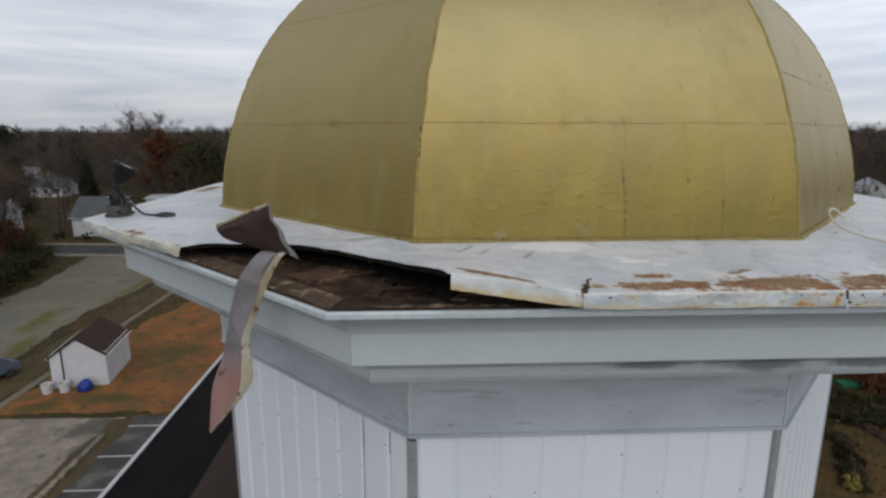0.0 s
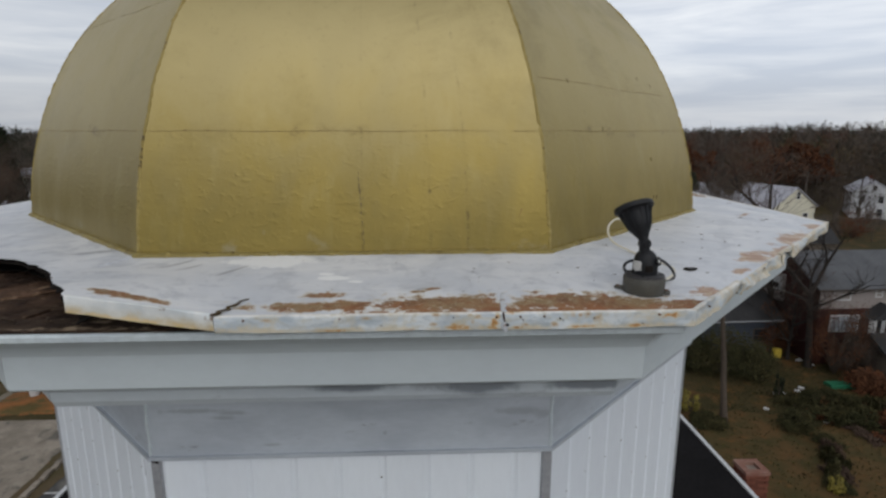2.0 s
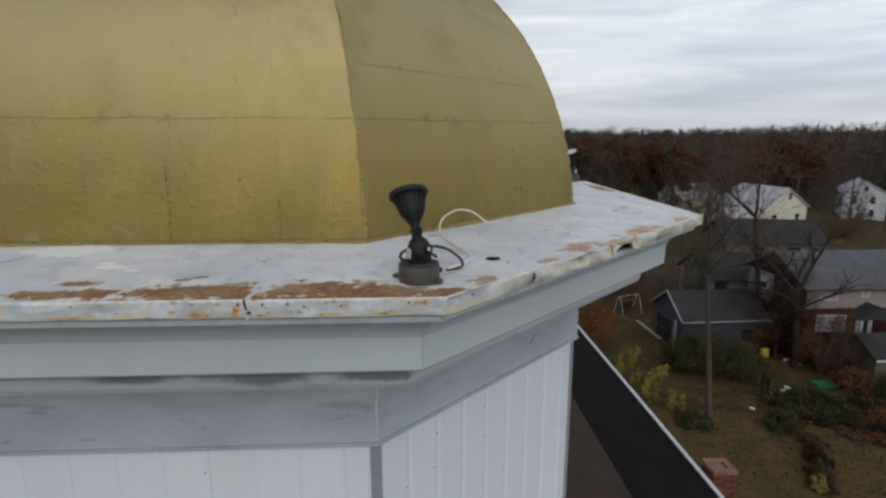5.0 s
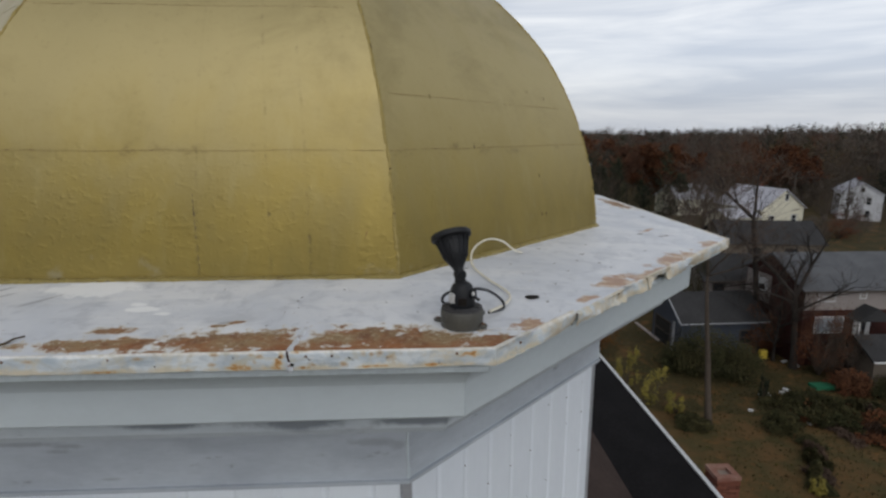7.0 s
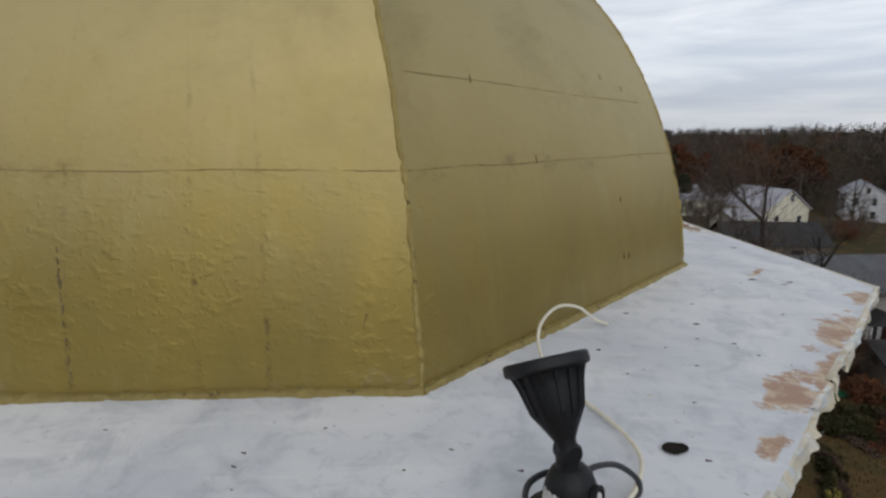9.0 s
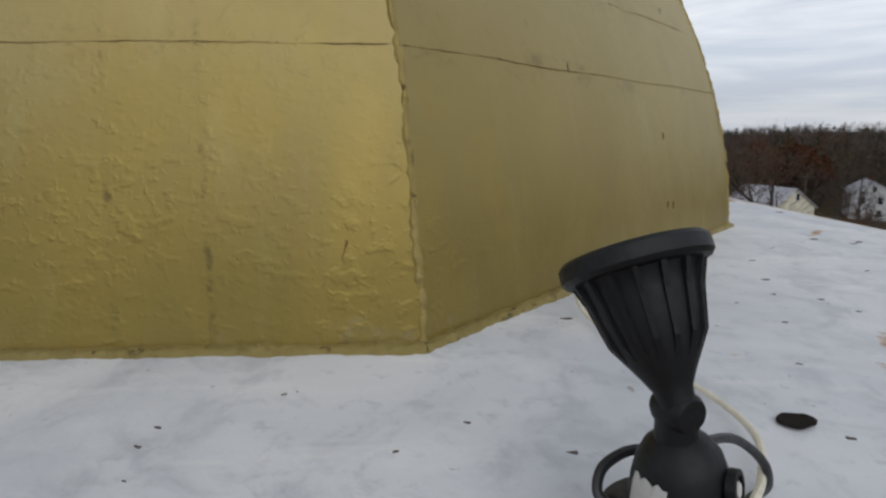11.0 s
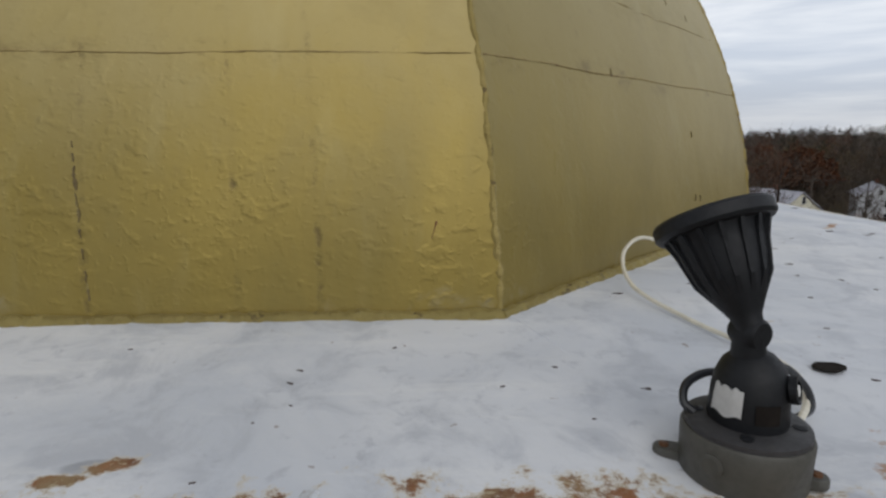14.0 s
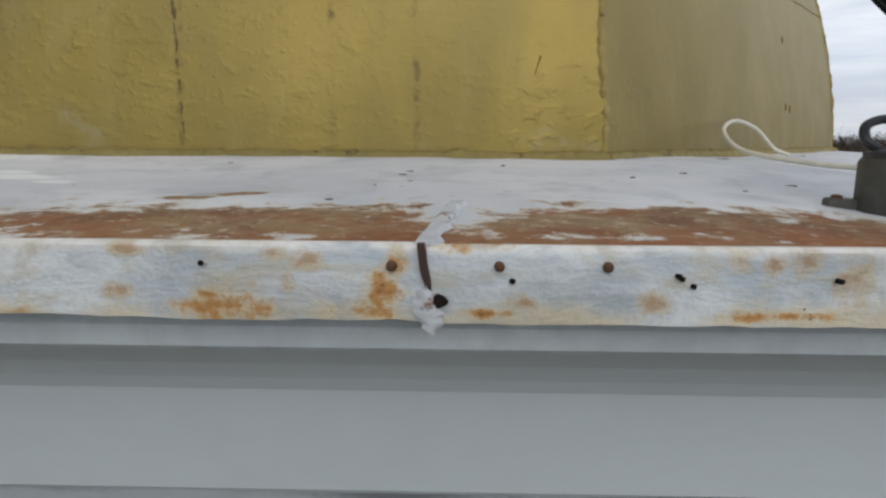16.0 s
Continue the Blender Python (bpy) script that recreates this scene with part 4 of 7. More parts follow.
# ---- the church below the steeple ----
def church():
    ch = thing("church", pose(CX - 0.04, 0, 0), "white church with brown shingle roof and black eaves", "church")
    E, W, V, R = 9.6, 7.27, 5.36, 13.6
    y0, y1 = 1.4, 34.0
    part("wall", box(-6.9, y0 + 0.3, 0, 6.9, y1 - 0.3, E - 0.25), CLAP_WHITE, ch)
    for s in (-1, 1):
        b = bmesh.new()
        p = [(s * V, E + 0.02), (0, R), (0, R - 0.25), (s * V, E - 0.22)]
        lo = [b.verts.new((x, y0, z)) for x, z in p]
        hi = [b.verts.new((x, y1, z)) for x, z in p]
        b.faces.new(lo), b.faces.new(hi)
        for i in range(4):
            b.faces.new((lo[i], lo[(i + 1) % 4], hi[(i + 1) % 4], hi[i]))
        part("roof_slope", b, SHINGLE_BROWN, ch, "brown shingle roof slope")
        # courses of shingles, each lapping the one below
        n = 28
        dx, dz = -s * V / n, (R - E) / n
        for k in range(n):
            xa, za = s * V + dx * k, E + 0.02 + dz * k
            q = [(xa, za + 0.03), (xa + dx * 1.1, za + dz * 1.1 + 0.012), (xa + dx * 1.1, za + dz * 1.1), (xa, za)]
            b = bmesh.new()
            lo = [b.verts.new((x, y0, z)) for x, z in q]
            hi = [b.verts.new((x, y1, z)) for x, z in q]
            for i in range(4):
                b.faces.new((lo[i], lo[(i + 1) % 4], hi[(i + 1) % 4], hi[i]))
            part("shingle_course", b, SHINGLE_BROWN, ch)
        part("eave_membrane", box(min(s * V, s * (W - 0.1)), y0, E - 0.25, max(s * V, s * (W - 0.1)), y1, E), MEMBRANE, ch, "black membrane along the eaves")
        part("gutter_edge", box(min(s * (W - 0.1), s * W), y0, E - 0.28, max(s * (W - 0.1), s * W), y1, E + 0.03, bevel=0.015), WHITE_EDGE, ch, "white metal edge")
    for y in (y0 + 0.3, y1 - 0.3):
        b = bmesh.new()
        b.faces.new([b.verts.new(v) for v in ((-V, y, E - 0.2), (V, y, E - 0.2), (0, y, R - 0.2))])
        part("gable", b, CLAP_WHITE, ch)
    return ch


church()


def chimney():
    ch = thing("chimney", pose(8.62, 11.3, 0), "red brick chimney with a pale mortar cap", "chimney")
    top = 9.45
    part("core", box(-0.215, -0.215, 0, 0.215, 0.215, top - 0.05), MORTAR, ch)
    brick = None
    rnd = random.Random(2)
    for row in range(26):
        z = top - 0.05 - 0.075 * (row + 1)
        for side in range(4):
            for k in range(2):
                x = -0.115 + 0.235 * k + (0.045 if row % 2 else -0.045)
                m = pose(0, 0, 0, 0, 0, 90 * side) @ pose(x, -0.225, z + 0.034, 0, rnd.uniform(-0.5, 0.5), rnd.uniform(-1, 1))
                if brick is None:
                    brick = part("brick", box(-0.115, -0.03, -0.032, 0.115, 0.03, 0.032), BRICK_RED, ch)
                    brick.matrix_basis = m
                else:
                    again(brick, m)
    b = bmesh.new()
    for x0, y0, x1, y1 in ((-0.28, -0.28, 0.28, -0.14), (-0.28, 0.14, 0.28, 0.28), (-0.28, -0.14, -0.14, 0.14), (0.14, -0.14, 0.28, 0.14)):
        box(x0, y0, top - 0.05, x1, y1, top + 0.03, b)
    part("cap", b, surface("brick_cap", (0.22, 0.10, 0.075), (0.30, 0.19, 0.15), 0.9, 0, 4.0, 20.0), ch, "pinkish mortar cap")
    return ch


# ---- the steeple ----
T8 = math.tan(radians(22.5))
EV = 16.5


def turn(i):
    return Matrix.Rotation(radians(45 * i), 4, "Z")


def mitre(profile, gap=0.0008, wobble=0.0, cuts=1):
    """One of eight sides: a closed profile of (distance from the axis, height), mitred at both ends."""
    b = bmesh.new()
    cols = []
    for c in range(cuts + 1):
        f = -1 + 2 * c / cuts
        col = []
        for i, (a, z) in enumerate(profile):
            w = wobble * noise.noise(Vector((f * 9 + i * 0.3, a * 3, z * 5))) if wobble else 0
            col.append(b.verts.new((f * (a * T8 - gap), -a - w, z + w * 0.6)))
        cols.append(col)
    n = len(profile)
    for c0, c1 in zip(cols, cols[1:]):
        for i in range(n):
            b.faces.new((c0[i], c1[i], c1[(i + 1) % n], c0[(i + 1) % n]))
    b.faces.new(cols[0]), b.faces.new(cols[-1][::-1])
    return b


steeple = thing("steeple", pose(CX, CY, 0), "white octagonal steeple with board siding and grey cornice", "steeple", kind="structure")


def eight(name, make, mat, label="", sides=range(8), smooth=False):
    first = None
    for i in sides:
        if first is None:
            first = part(name, make, mat, steeple, label, smooth)
            first.matrix_basis = turn(i)
        else:
            o = again(first, turn(i))
            if label:
                tagged(o, label)


ZB = 11.0
eight("wall_core", mitre([(1.80, ZB), (1.843, ZB), (1.843, EV - 0.6), (1.80, EV - 0.6)]), SIDING)
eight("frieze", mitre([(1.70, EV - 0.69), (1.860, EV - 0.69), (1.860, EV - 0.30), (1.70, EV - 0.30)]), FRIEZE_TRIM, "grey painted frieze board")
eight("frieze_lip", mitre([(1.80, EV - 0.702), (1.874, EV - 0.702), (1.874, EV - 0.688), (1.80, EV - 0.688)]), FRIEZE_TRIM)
eight("bed_moulding", mitre([(1.75, EV - 0.335), (2.12, EV - 0.335), (2.155, EV - 0.325), (2.165, EV - 0.305), (2.168, EV - 0.270), (2.182, EV - 0.255), (2.19, EV - 0.220), (1.75, EV - 0.220)]), BED_TRIM, "grey mottled bed moulding")
eight("crown_board", mitre([(2.0, EV - 0.210), (2.19, EV - 0.210), (2.19, EV - 0.218), (2.267, EV - 0.218), (2.272, EV - 0.212), (2.274, EV - 0.108), (2.278, EV - 0.106), (2.284, EV - 0.092), (2.295, EV - 0.074), (2.312, EV - 0.055), (2.345, EV - 0.031), (2.370, EV - 0.026), (2.0, EV - 0.024)]), WHITE_TRIM, "white cornice board with a coved top", smooth=False)
eight("drip_edge", mitre([(2.2, EV - 0.0232), (2.392, EV - 0.0232), (2.397, EV - 0.019), (2.398, EV - 0.004), (2.392, EV + 0.0015), (2.2, EV + 0.002)]), DRIP_TRIM, "white drip edge")
eight("deck_edge", mitre([(1.75, EV + 0.0035), (2.375, EV + 0.0035), (2.375, EV + 0.022), (1.75, EV + 0.058)]), DECK_WOOD, sides=[i for i in range(8) if i not in (0, 7)])

eight("deck_base", mitre([(1.75, EV + 0.0032), (2.386, EV + 0.0032), (2.386, EV + 0.0050), (1.75, EV + 0.0075)]), DECK_WOOD, "dark rotted deck", sides=(0, 7))

# board siding: nine boards a side, with wide shallow channels between them
GROOVES = [-0.745] + [-0.586 + 0.174 * k for k in range(8)] + [0.745]
bw = 0.174
boards = {}
for i in range(8):
    for x0, x1 in zip(GROOVES, GROOVES[1:]):
        h = round((x1 - x0) / 2, 4)
        m = turn(i) @ Matrix.Translation(((x0 + x1) / 2, 0, 0))
        if h not in boards:
            b = bmesh.new()
            ring = [(-h + 0.0045, -1.8434), (-h + 0.008, -1.8450), (-h + 0.014, -1.8485), (-h + 0.018, -1.8495), (h - 0.018, -1.8495), (h - 0.014, -1.8485), (h - 0.008, -1.8450), (h - 0.0045, -1.8434), (h - 0.0045, -1.81), (-h + 0.0045, -1.81)]
            lo = [b.verts.new((x, y, ZB)) for x, y in ring]
            hi = [b.verts.new((x, y, EV - 0.70)) for x, y in ring]
            b.faces.new(lo), b.faces.new(hi[::-1])
            for k in range(len(ring)):
                b.faces.new((lo[k], lo[(k + 1) % len(ring)], hi[(k + 1) % len(ring)], hi[k]))
            boards[h] = part("board", b, SIDING, steeple)
            boards[h].matrix_basis = m
        else:
            again(boards[h], m)
# joints that have opened between boards, and a dark notch over a corner post
for i, x, z0, z1 in ((7, 0.458, 0.72, 2.4), (7, 0.632, 0.71, 0.84), (7, 0.284, 0.71, 0.75)):
    pts = [(x + 0.0015 * math.sin(k * 1.7), -1.8440, EV - z0 - (z1 - z0) * k / 12) for k in range(13)]
    part("open_joint", tube(pts, [0.0015 + 0.0008 * math.sin(k * 2.3) for k in range(13)], 5), OPEN_JOINT, steeple, "dark open joint between boards").matrix_basis = turn(i)
part("notch", box(-0.020, -2.002, EV - 0.726, 0.020, -1.98, EV - 0.7025, bevel=0.004), FELT_AND_SHADE, steeple, "dark notch above the corner post").matrix_basis = turn(-0.5)
bead = None
for i in range(8):
    if bead is None:
        r = 1.861 / math.cos(radians(22.5))
        bead = part("corner_bead", tube([(0.002 * math.sin(k * 1.3), -r, EV - 0.685 + 0.035 * k) for k in range(9)], [0.006 + 0.002 * math.sin(k * 2.2) for k in range(9)], 7), DRIP_TRIM, steeple, "pale bead on the frieze corner", True)
        bead.matrix_basis = turn(0.5)
    else:
        again(bead, turn(i + 0.5))
nail = None
rnd = random.Random(8)
for i in (0, 1, 7):
    for k in range(10):
        for z in (0.80, 0.98, 1.22):
            m = turn(i) @ pose((k - 4.5) * bw + rnd.uniform(-0.006, 0.02), -1.8497, EV - z + rnd.uniform(-0.015, 0.015), 90, 0, 0)
            if rnd.random() < (0.75 if i == 0 else 0.3):
                continue
            if nail is None:
                nail = part("nail", lathe([(0, -0.001), (0.0035, -0.001), (0.003, 0.001), (0, 0.0013)], 8), DARK_GAP, steeple)
                nail.matrix_basis = m
            else:
                again(nail, m)
post = None
for i in range(8):
    m = turn(i + 0.5)
    if post is None:
        r = 1.846 / math.cos(radians(22.5))
        b = box(-0.021, -r - 0.003, ZB, 0.021, -r + 0.05, EV - 0.704, bevel=0.004)
        post = part("corner_post", b, CORNER_GREY, steeple, "grey metal corner post")
        post.matrix_basis = m
    else:
        tagged(again(post, m), "grey metal corner post")

# bare deck boards, seen where the tin has been torn off: rotted, warped and split
rnd = random.Random(11)
for i in (0, 7):
    for k in range(12):
        x = -1.02 + k * 0.175 + rnd.uniform(-0.012, 0.012)
        wide = 0.165 + rnd.uniform(-0.02, 0.004)
        a0, a1 = 1.78, 2.30 + rnd.uniform(-0.05, 0.01)
        skew, lift, warp = 0.16 + rnd.uniform(-0.04, 0.04), rnd.uniform(-0.004, 0.008), rnd.uniform(-0.012, 0.012)
        rows = []
        for r in range(15):
            t = r / 14
            a = a0 + (a1 - a0) * t
            lim = a * T8 - 0.004
            row = []
            for c in range(8):
                u = c / 7
                px = min(max(x + skew * (1 - t) + wide * u + 0.006 * noise.noise(Vector((t * 9, k, c))), -lim), lim)
                fray = 0.02 * noise.noise(Vector((u * 14, k * 3, i))) * (1 if r == 14 else 0)
                z = EV + 0.007 + lift + warp * (u - 0.5) + (2.375 - a) * 0.015 + 0.007 * noise.noise(Vector((px * 26, a * 9, i))) + 0.005 * noise.noise(Vector((px * 70, a * 22, i)))
                row.append((px, -a - fray, max(z, EV + 0.0085)))
            rows.append(row)
        if rows[7][-1][0] - rows[7][0][0] < 0.02:
            continue
        part("deck_board", grid(rows, (0, 0, -0.008)), DECK_WOOD, steeple, "rotted brown deck board").matrix_basis = turn(i)
    for k in range(16):
        x, a = rnd.uniform(-0.95, 0.95), rnd.uniform(2.05, 2.33)
        b = box(-rnd.uniform(0.01, 0.05), -0.004, 0, rnd.uniform(0.01, 0.05), 0.004, rnd.uniform(0.003, 0.008))
        part("splinter", b, DECK_EDGE, steeple, "pale splinter of rotted wood").matrix_basis = turn(i) @ pose(x, -a, EV + 0.021, rnd.uniform(-8, 8), rnd.uniform(-8, 8), rnd.uniform(-60, 60))
    for j, (a0, a1, z) in enumerate(((2.302, 2.338, 0.018), (2.341, 2.374, 0.014))):
        b = mitre([(a0, EV - 0.003), (a1, EV - 0.003), (a1, EV + z - 0.006), (a0, EV + z - 0.001)], wobble=0.010, cuts=60)
        part("edge_batten", b, DECK_PALE if i == 7 else DECK_EDGE, steeple, "splintered tan edge batten" if i == 7 else "splintered wooden edge batten").matrix_basis = turn(i)


# the tin roof: one sheet a side
def sheet_z(a):
    return EV + 0.056 + (2.43 - a) * 0.057


def roof_sheet(i, outer=None, lo=-1.0, hi=1.0, lift=None, nx=56, na=10):
    """outer(x): how far out the sheet still reaches; lift(x, a): how far it is bent up."""
    rows = []
    for r in range(na + 1):
        row = []
        for c in range(nx + 1):
            f = lo + (hi - lo) * c / nx
            xe = f * 2.43 * T8
            reach = outer(xe) if outer else 2.424
            a = 1.80 + (reach - 1.80) * r / na
            x = f * a * T8
            z = sheet_z(a) + 0.004 * noise.noise(Vector((x * 2.5 + i * 7, a * 4, i))) + 0.0015 * noise.noise(Vector((x * 11, a * 11, i)))
            if lift:
                z += lift(x, a)
            row.append((x, -a, z))
        rows.append(row)
    b = grid(rows, (0, 0, -0.0035))
    o = part("roof_sheet", b, ROOF_PAINT, steeple, "white painted tin roof sheet with rust", True)
    o.matrix_basis = turn(i)


def ramp(v, pts):
    for (x0, y0), (x1, y1) in zip(pts, pts[1:]):
        if v <= x1:
            t = min(max((v - x0) / (x1 - x0), 0), 1)
            return y0 + (y1 - y0) * t
    return pts[-1][1]


def ragged(v, k):
    return 0.012 * noise.noise(Vector((v * 18, k, 0))) + 0.006 * noise.noise(Vector((v * 55, k, 3)))


def front_reach(x):
    if x > -0.655:
        return 2.424
    return ramp(x, [(-1.007, 2.11), (-0.95, 2.16), (-0.867, 2.235), (-0.742, 2.33), (-0.69, 2.375), (-0.655, 2.42)]) + ragged(x, 1)


def front_lift(x, a):
    """The loose end of the front sheet stands up off the deck."""
    f = min(max((-0.27 - x) / 0.38, 0), 1)
    g = min(max((a - 1.95) / 0.45, 0), 1)
    return 0.066 * f * g + dent(x, a, 0.934)


def dent(x, a, at):
    """The tin sags under the floodlight at the corner."""
    return -0.013 * math.exp(-((x - at) ** 2 + (a - 2.24) ** 2) / 0.15 ** 2)


def left_reach(x):
    if x < 0.12:
        return 2.424
    return ramp(x, [(0.12, 2.43), (0.15, 2.34), (0.35, 2.22), (0.55, 2.13), (0.80, 2.10), (1.007, 2.10)]) + ragged(x, 2)


def left_lift(x, a):
    g = min(max((a - 1.95) / 0.4, 0), 1)
    return (0.02 + 0.025 * min(max((x - 0.3) / 0.5, 0), 1)) * g * min(max((x + 0.1) / 0.3, 0), 1)


roof_sheet(0, front_reach, lift=front_lift, nx=150)
roof_sheet(7, left_reach, lift=left_lift, nx=150)
roof_sheet(1, lift=lambda x, a: dent(x, a, -0.925))
for i in range(2, 7):
    roof_sheet(i)


def felt_and_shade(i, reach, lift, x0, x1):
    """Torn black roofing felt that sticks out under the broken edge of the tin, and a black sheet standing for shade on
    the deck.
    """
    rows = []
    n = int((x1 - x0) / 0.006)
    for c in range(n + 1):
        x = x0 + (x1 - x0) * c / n
        out = reach(x) + 0.004 + 0.016 * max(noise.noise(Vector((x * 30, i, 4))), -0.2) + 0.010 * noise.noise(Vector((x * 90, i, 6)))
        row = []
        for u in (0.0, 0.5, 1.0):
            a = reach(x) - 0.10 + (out - reach(x) + 0.10) * u
            row.append((x * a / 2.43, -a, sheet_z(a) + lift(x * a / 2.43, a) - 0.0075 - 0.006 * u * u))
        rows.append(row)
    o = part("roofing_felt", grid(rows, (0, 0, -0.003)), FELT_AND_SHADE, steeple, "torn black roofing felt under the tin")
    o.matrix_basis = turn(i)
    # black sheet laid on the deck, standing in for shade under the lifted tin
    rows = []
    for c in range(n + 1):
        x = x0 + (x1 - x0) * c / n
        out = reach(x) - 0.035 + 0.03 * max(noise.noise(Vector((x * 7, i, 9))), -0.3) + 0.02 * noise.noise(Vector((x * 30, i, 11)))
        rows.append([(x * a / 2.43, -a, EV + 0.029 + (2.375 - a) * 0.015 + 0.003 * noise.noise(Vector((x * 40, a * 20, 2)))) for a in (1.84 + (out - 1.84) * u for u in (0, 0.35, 0.7, 0.9, 1.0))])
    o = part("roofing_felt", grid(rows, (0, 0, -0.003)), FELT_AND_SHADE, steeple, "black sheet standing for shade on the rotted deck")
    o.matrix_basis = turn(i)


felt_and_shade(0, front_reach, front_lift, -1.0, -0.66)
felt_and_shade(7, left_reach, left_lift, 0.13, 1.0)


def fascia(i, x0, x1, dz0=0.0, dz1=0.0, bend=0.004, label="white tin fascia strip with rust stains", tilt=0.0, mat=None, rag=0.0025, gap=None):
    """A folded tin strip along the eave of side i, from x0 to x1; gap: from, to and height where its lower edge stands open."""
    n = max(int((x1 - x0) / (0.008 if gap else 0.018)), 4)
    rows = []
    prof = [(2.4165, 0.0568), (2.4205, 0.0586), (2.4245, 0.0584), (2.4275, 0.0562), (2.4290, 0.051), (2.4295, 0.030), (2.4280, 0.0105)]
    for c in range(n + 1):
        t = c / n
        x = x0 + (x1 - x0) * t
        row = []
        for j, (a, z) in enumerate(prof):
            w = bend * (noise.noise(Vector((x * 7 + i * 13, j * 0.35, 0))) + 0.5 * noise.noise(Vector((x * 23 + i * 13, j * 0.5, 4))))
            zz = EV + z + dz0 + (dz1 - dz0) * t
            xx = x
            lim = a * T8
            xx = min(max(xx, -lim), lim)
            low = j / 6
            if j > 4:
                zz += rag * (j - 4) / 2 * (max(noise.noise(Vector((x * 6 + i * 5, 2, 7))), 0) * 2 + 0.7 * noise.noise(Vector((x * 40, i, 3))))
                if gap:
                    zz += gap[2] * (1.0 if j == 6 else 0.4) * min(max(min(x - gap[0], gap[1] - x) / 0.012, 0), 1) * (1 + 0.35 * noise.noise(Vector((x * 30, 3, 1))))
            row.append((xx, -(a + w * (0.4 + low) + tilt * low), zz + w * 0.5 * (1 if j > 3 else 0.3)))
        rows.append(row)
    b = grid(rows, (0, 0.0035, -0.0012))
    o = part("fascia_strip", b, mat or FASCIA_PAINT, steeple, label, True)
    o.matrix_basis = turn(i)


fascia(0, -0.645, -0.277, 0.063, 0.006, label="lifted tin fascia strip, cream and rusty", mat=LIFTED_PAINT)
fascia(0, -0.275, 0.4835)
fascia(0, 0.484, 1.007, -0.001, 0.0)
fascia(7, -1.007, -0.40, bend=0.010, rag=0.010)
fascia(7, -0.398, 0.12, 0.004, 0.022, 0.014, "torn white tin strip with tan rust", rag=0.016)
fascia(1, -1.007, -0.602, bend=0.014, label="buckled white tin fascia strip with rust", rag=0.010)
fascia(1, -0.597, -0.252, -0.004, -0.002, 0.016, "buckled white tin fascia strip with rust", 0.010, rag=0.008, gap=(-0.59, -0.27, 0.007))
fascia(1, -0.246, -0.066, 0.002, -0.003, 0.016, "buckled white tin fascia strip with rust", rag=0.012)
fascia(1, -0.060, 0.36, 0.001, -0.002, 0.014, "buckled white tin fascia strip standing open below", 0.006, rag=0.008, gap=(-0.03, 0.14, 0.026))
fascia(1, 0.364, 1.007, 0.0, 0.0, 0.012, rag=0.012)
for i in range(2, 7):
    fascia(i, -1.007, 0.1)
    fascia(i, 0.104, 1.007)

screw = None
rnd = random.Random(5)
for i, xs in ((0, (0.464, 0.528, 0.592, 0.05, -0.2, 0.905)), (1, (-0.9, -0.6, -0.3, 0.2, 0.5, 0.8)), (7, (-0.9, -0.6, -0.2))):
    for x in xs:
        m = turn(i) @ pose(x, -2.4305, EV + 0.045 + rnd.uniform(-0.002, 0.002), 90, 0, 0)
        if screw is None:
            screw = part("screw", lathe([(0.0, -0.002), (0.0034, -0.002), (0.0032, 0.0008), (0.002, 0.0018), (0, 0.002)], 9), SCREW, steeple)
            screw.matrix_basis = m
        else:
            again(screw, m)
hole = None
for i, x, z in ((0, 0.536, 0.037), (0, 0.634, 0.041), (0, 0.636, 0.0395), (0, 0.643, 0.035), (0, 0.729, 0.039), (0, 0.86, 0.022), (0, 0.350, 0.046), (0, -0.05, 0.03), (0, 0.16, 0.027), (1, -0.8, 0.03), (1, -0.62, 0.02)):
    m = turn(i) @ pose(x, -2.4300, EV + z, 90, 0, 20)
    if hole is None:
        hole = part("nail_hole", lathe([(0, -0.003), (0.0017, -0.003), (0.0018, 0.0009), (0, 0.0009)], 7), FELT_AND_SHADE, steeple)
        hole.matrix_basis = m
    else:
        again(hole, m)
# the open joint in the front strip, and a hole rusted through the tin
b = grid([[(x - w, -2.4318, EV + z), (x + w, -2.4318, EV + z)] for x, w, z in ((0.4815, 0.0022, 0.0590), (0.4822, 0.0026, 0.0540), (0.4828, 0.0024, 0.0490), (0.4834, 0.0026, 0.0440), (0.4846, 0.0024, 0.0390), (0.4858, 0.0018, 0.0350), (0.4872, 0.0006, 0.0315))], (0, 0.01, 0))
part("joint_gap", b, RUST_BACK, steeple, "brown rusty open joint")
b = grid([[(x - w, -2.4326, EV + z), (x + w, -2.4326, EV + z)] for x, w, z in ((0.4918, 0.0012, 0.0285), (0.4926, 0.0036, 0.0268), (0.4935, 0.0046, 0.0240), (0.4928, 0.0032, 0.0218), (0.4920, 0.0008, 0.0204))], (0, 0.01, 0))
part("torn_hole", b, FELT_AND_SHADE, steeple, "dark torn hole in the tin")
rows = []
for k in range(15):
    t = k / 14
    w = 0.0085 * (math.sin(math.pi * (0.08 + 0.88 * t)) ** 0.6) * (1 + 0.35 * noise.noise(Vector((k * 0.7, 3, 1))))
    x = 0.4835 + 0.005 * t + 0.002 * noise.noise(Vector((k * 0.5, 8, 2)))
    z = EV + 0.032 - 0.028 * t
    rows.append([(x + w * u, -2.4300 - 0.0035 * (1 - u * u) * (1 + 0.5 * noise.noise(Vector((k * 0.9, u * 3, 5)))), z) for u in (-1, -0.5, 0, 0.5, 1)])
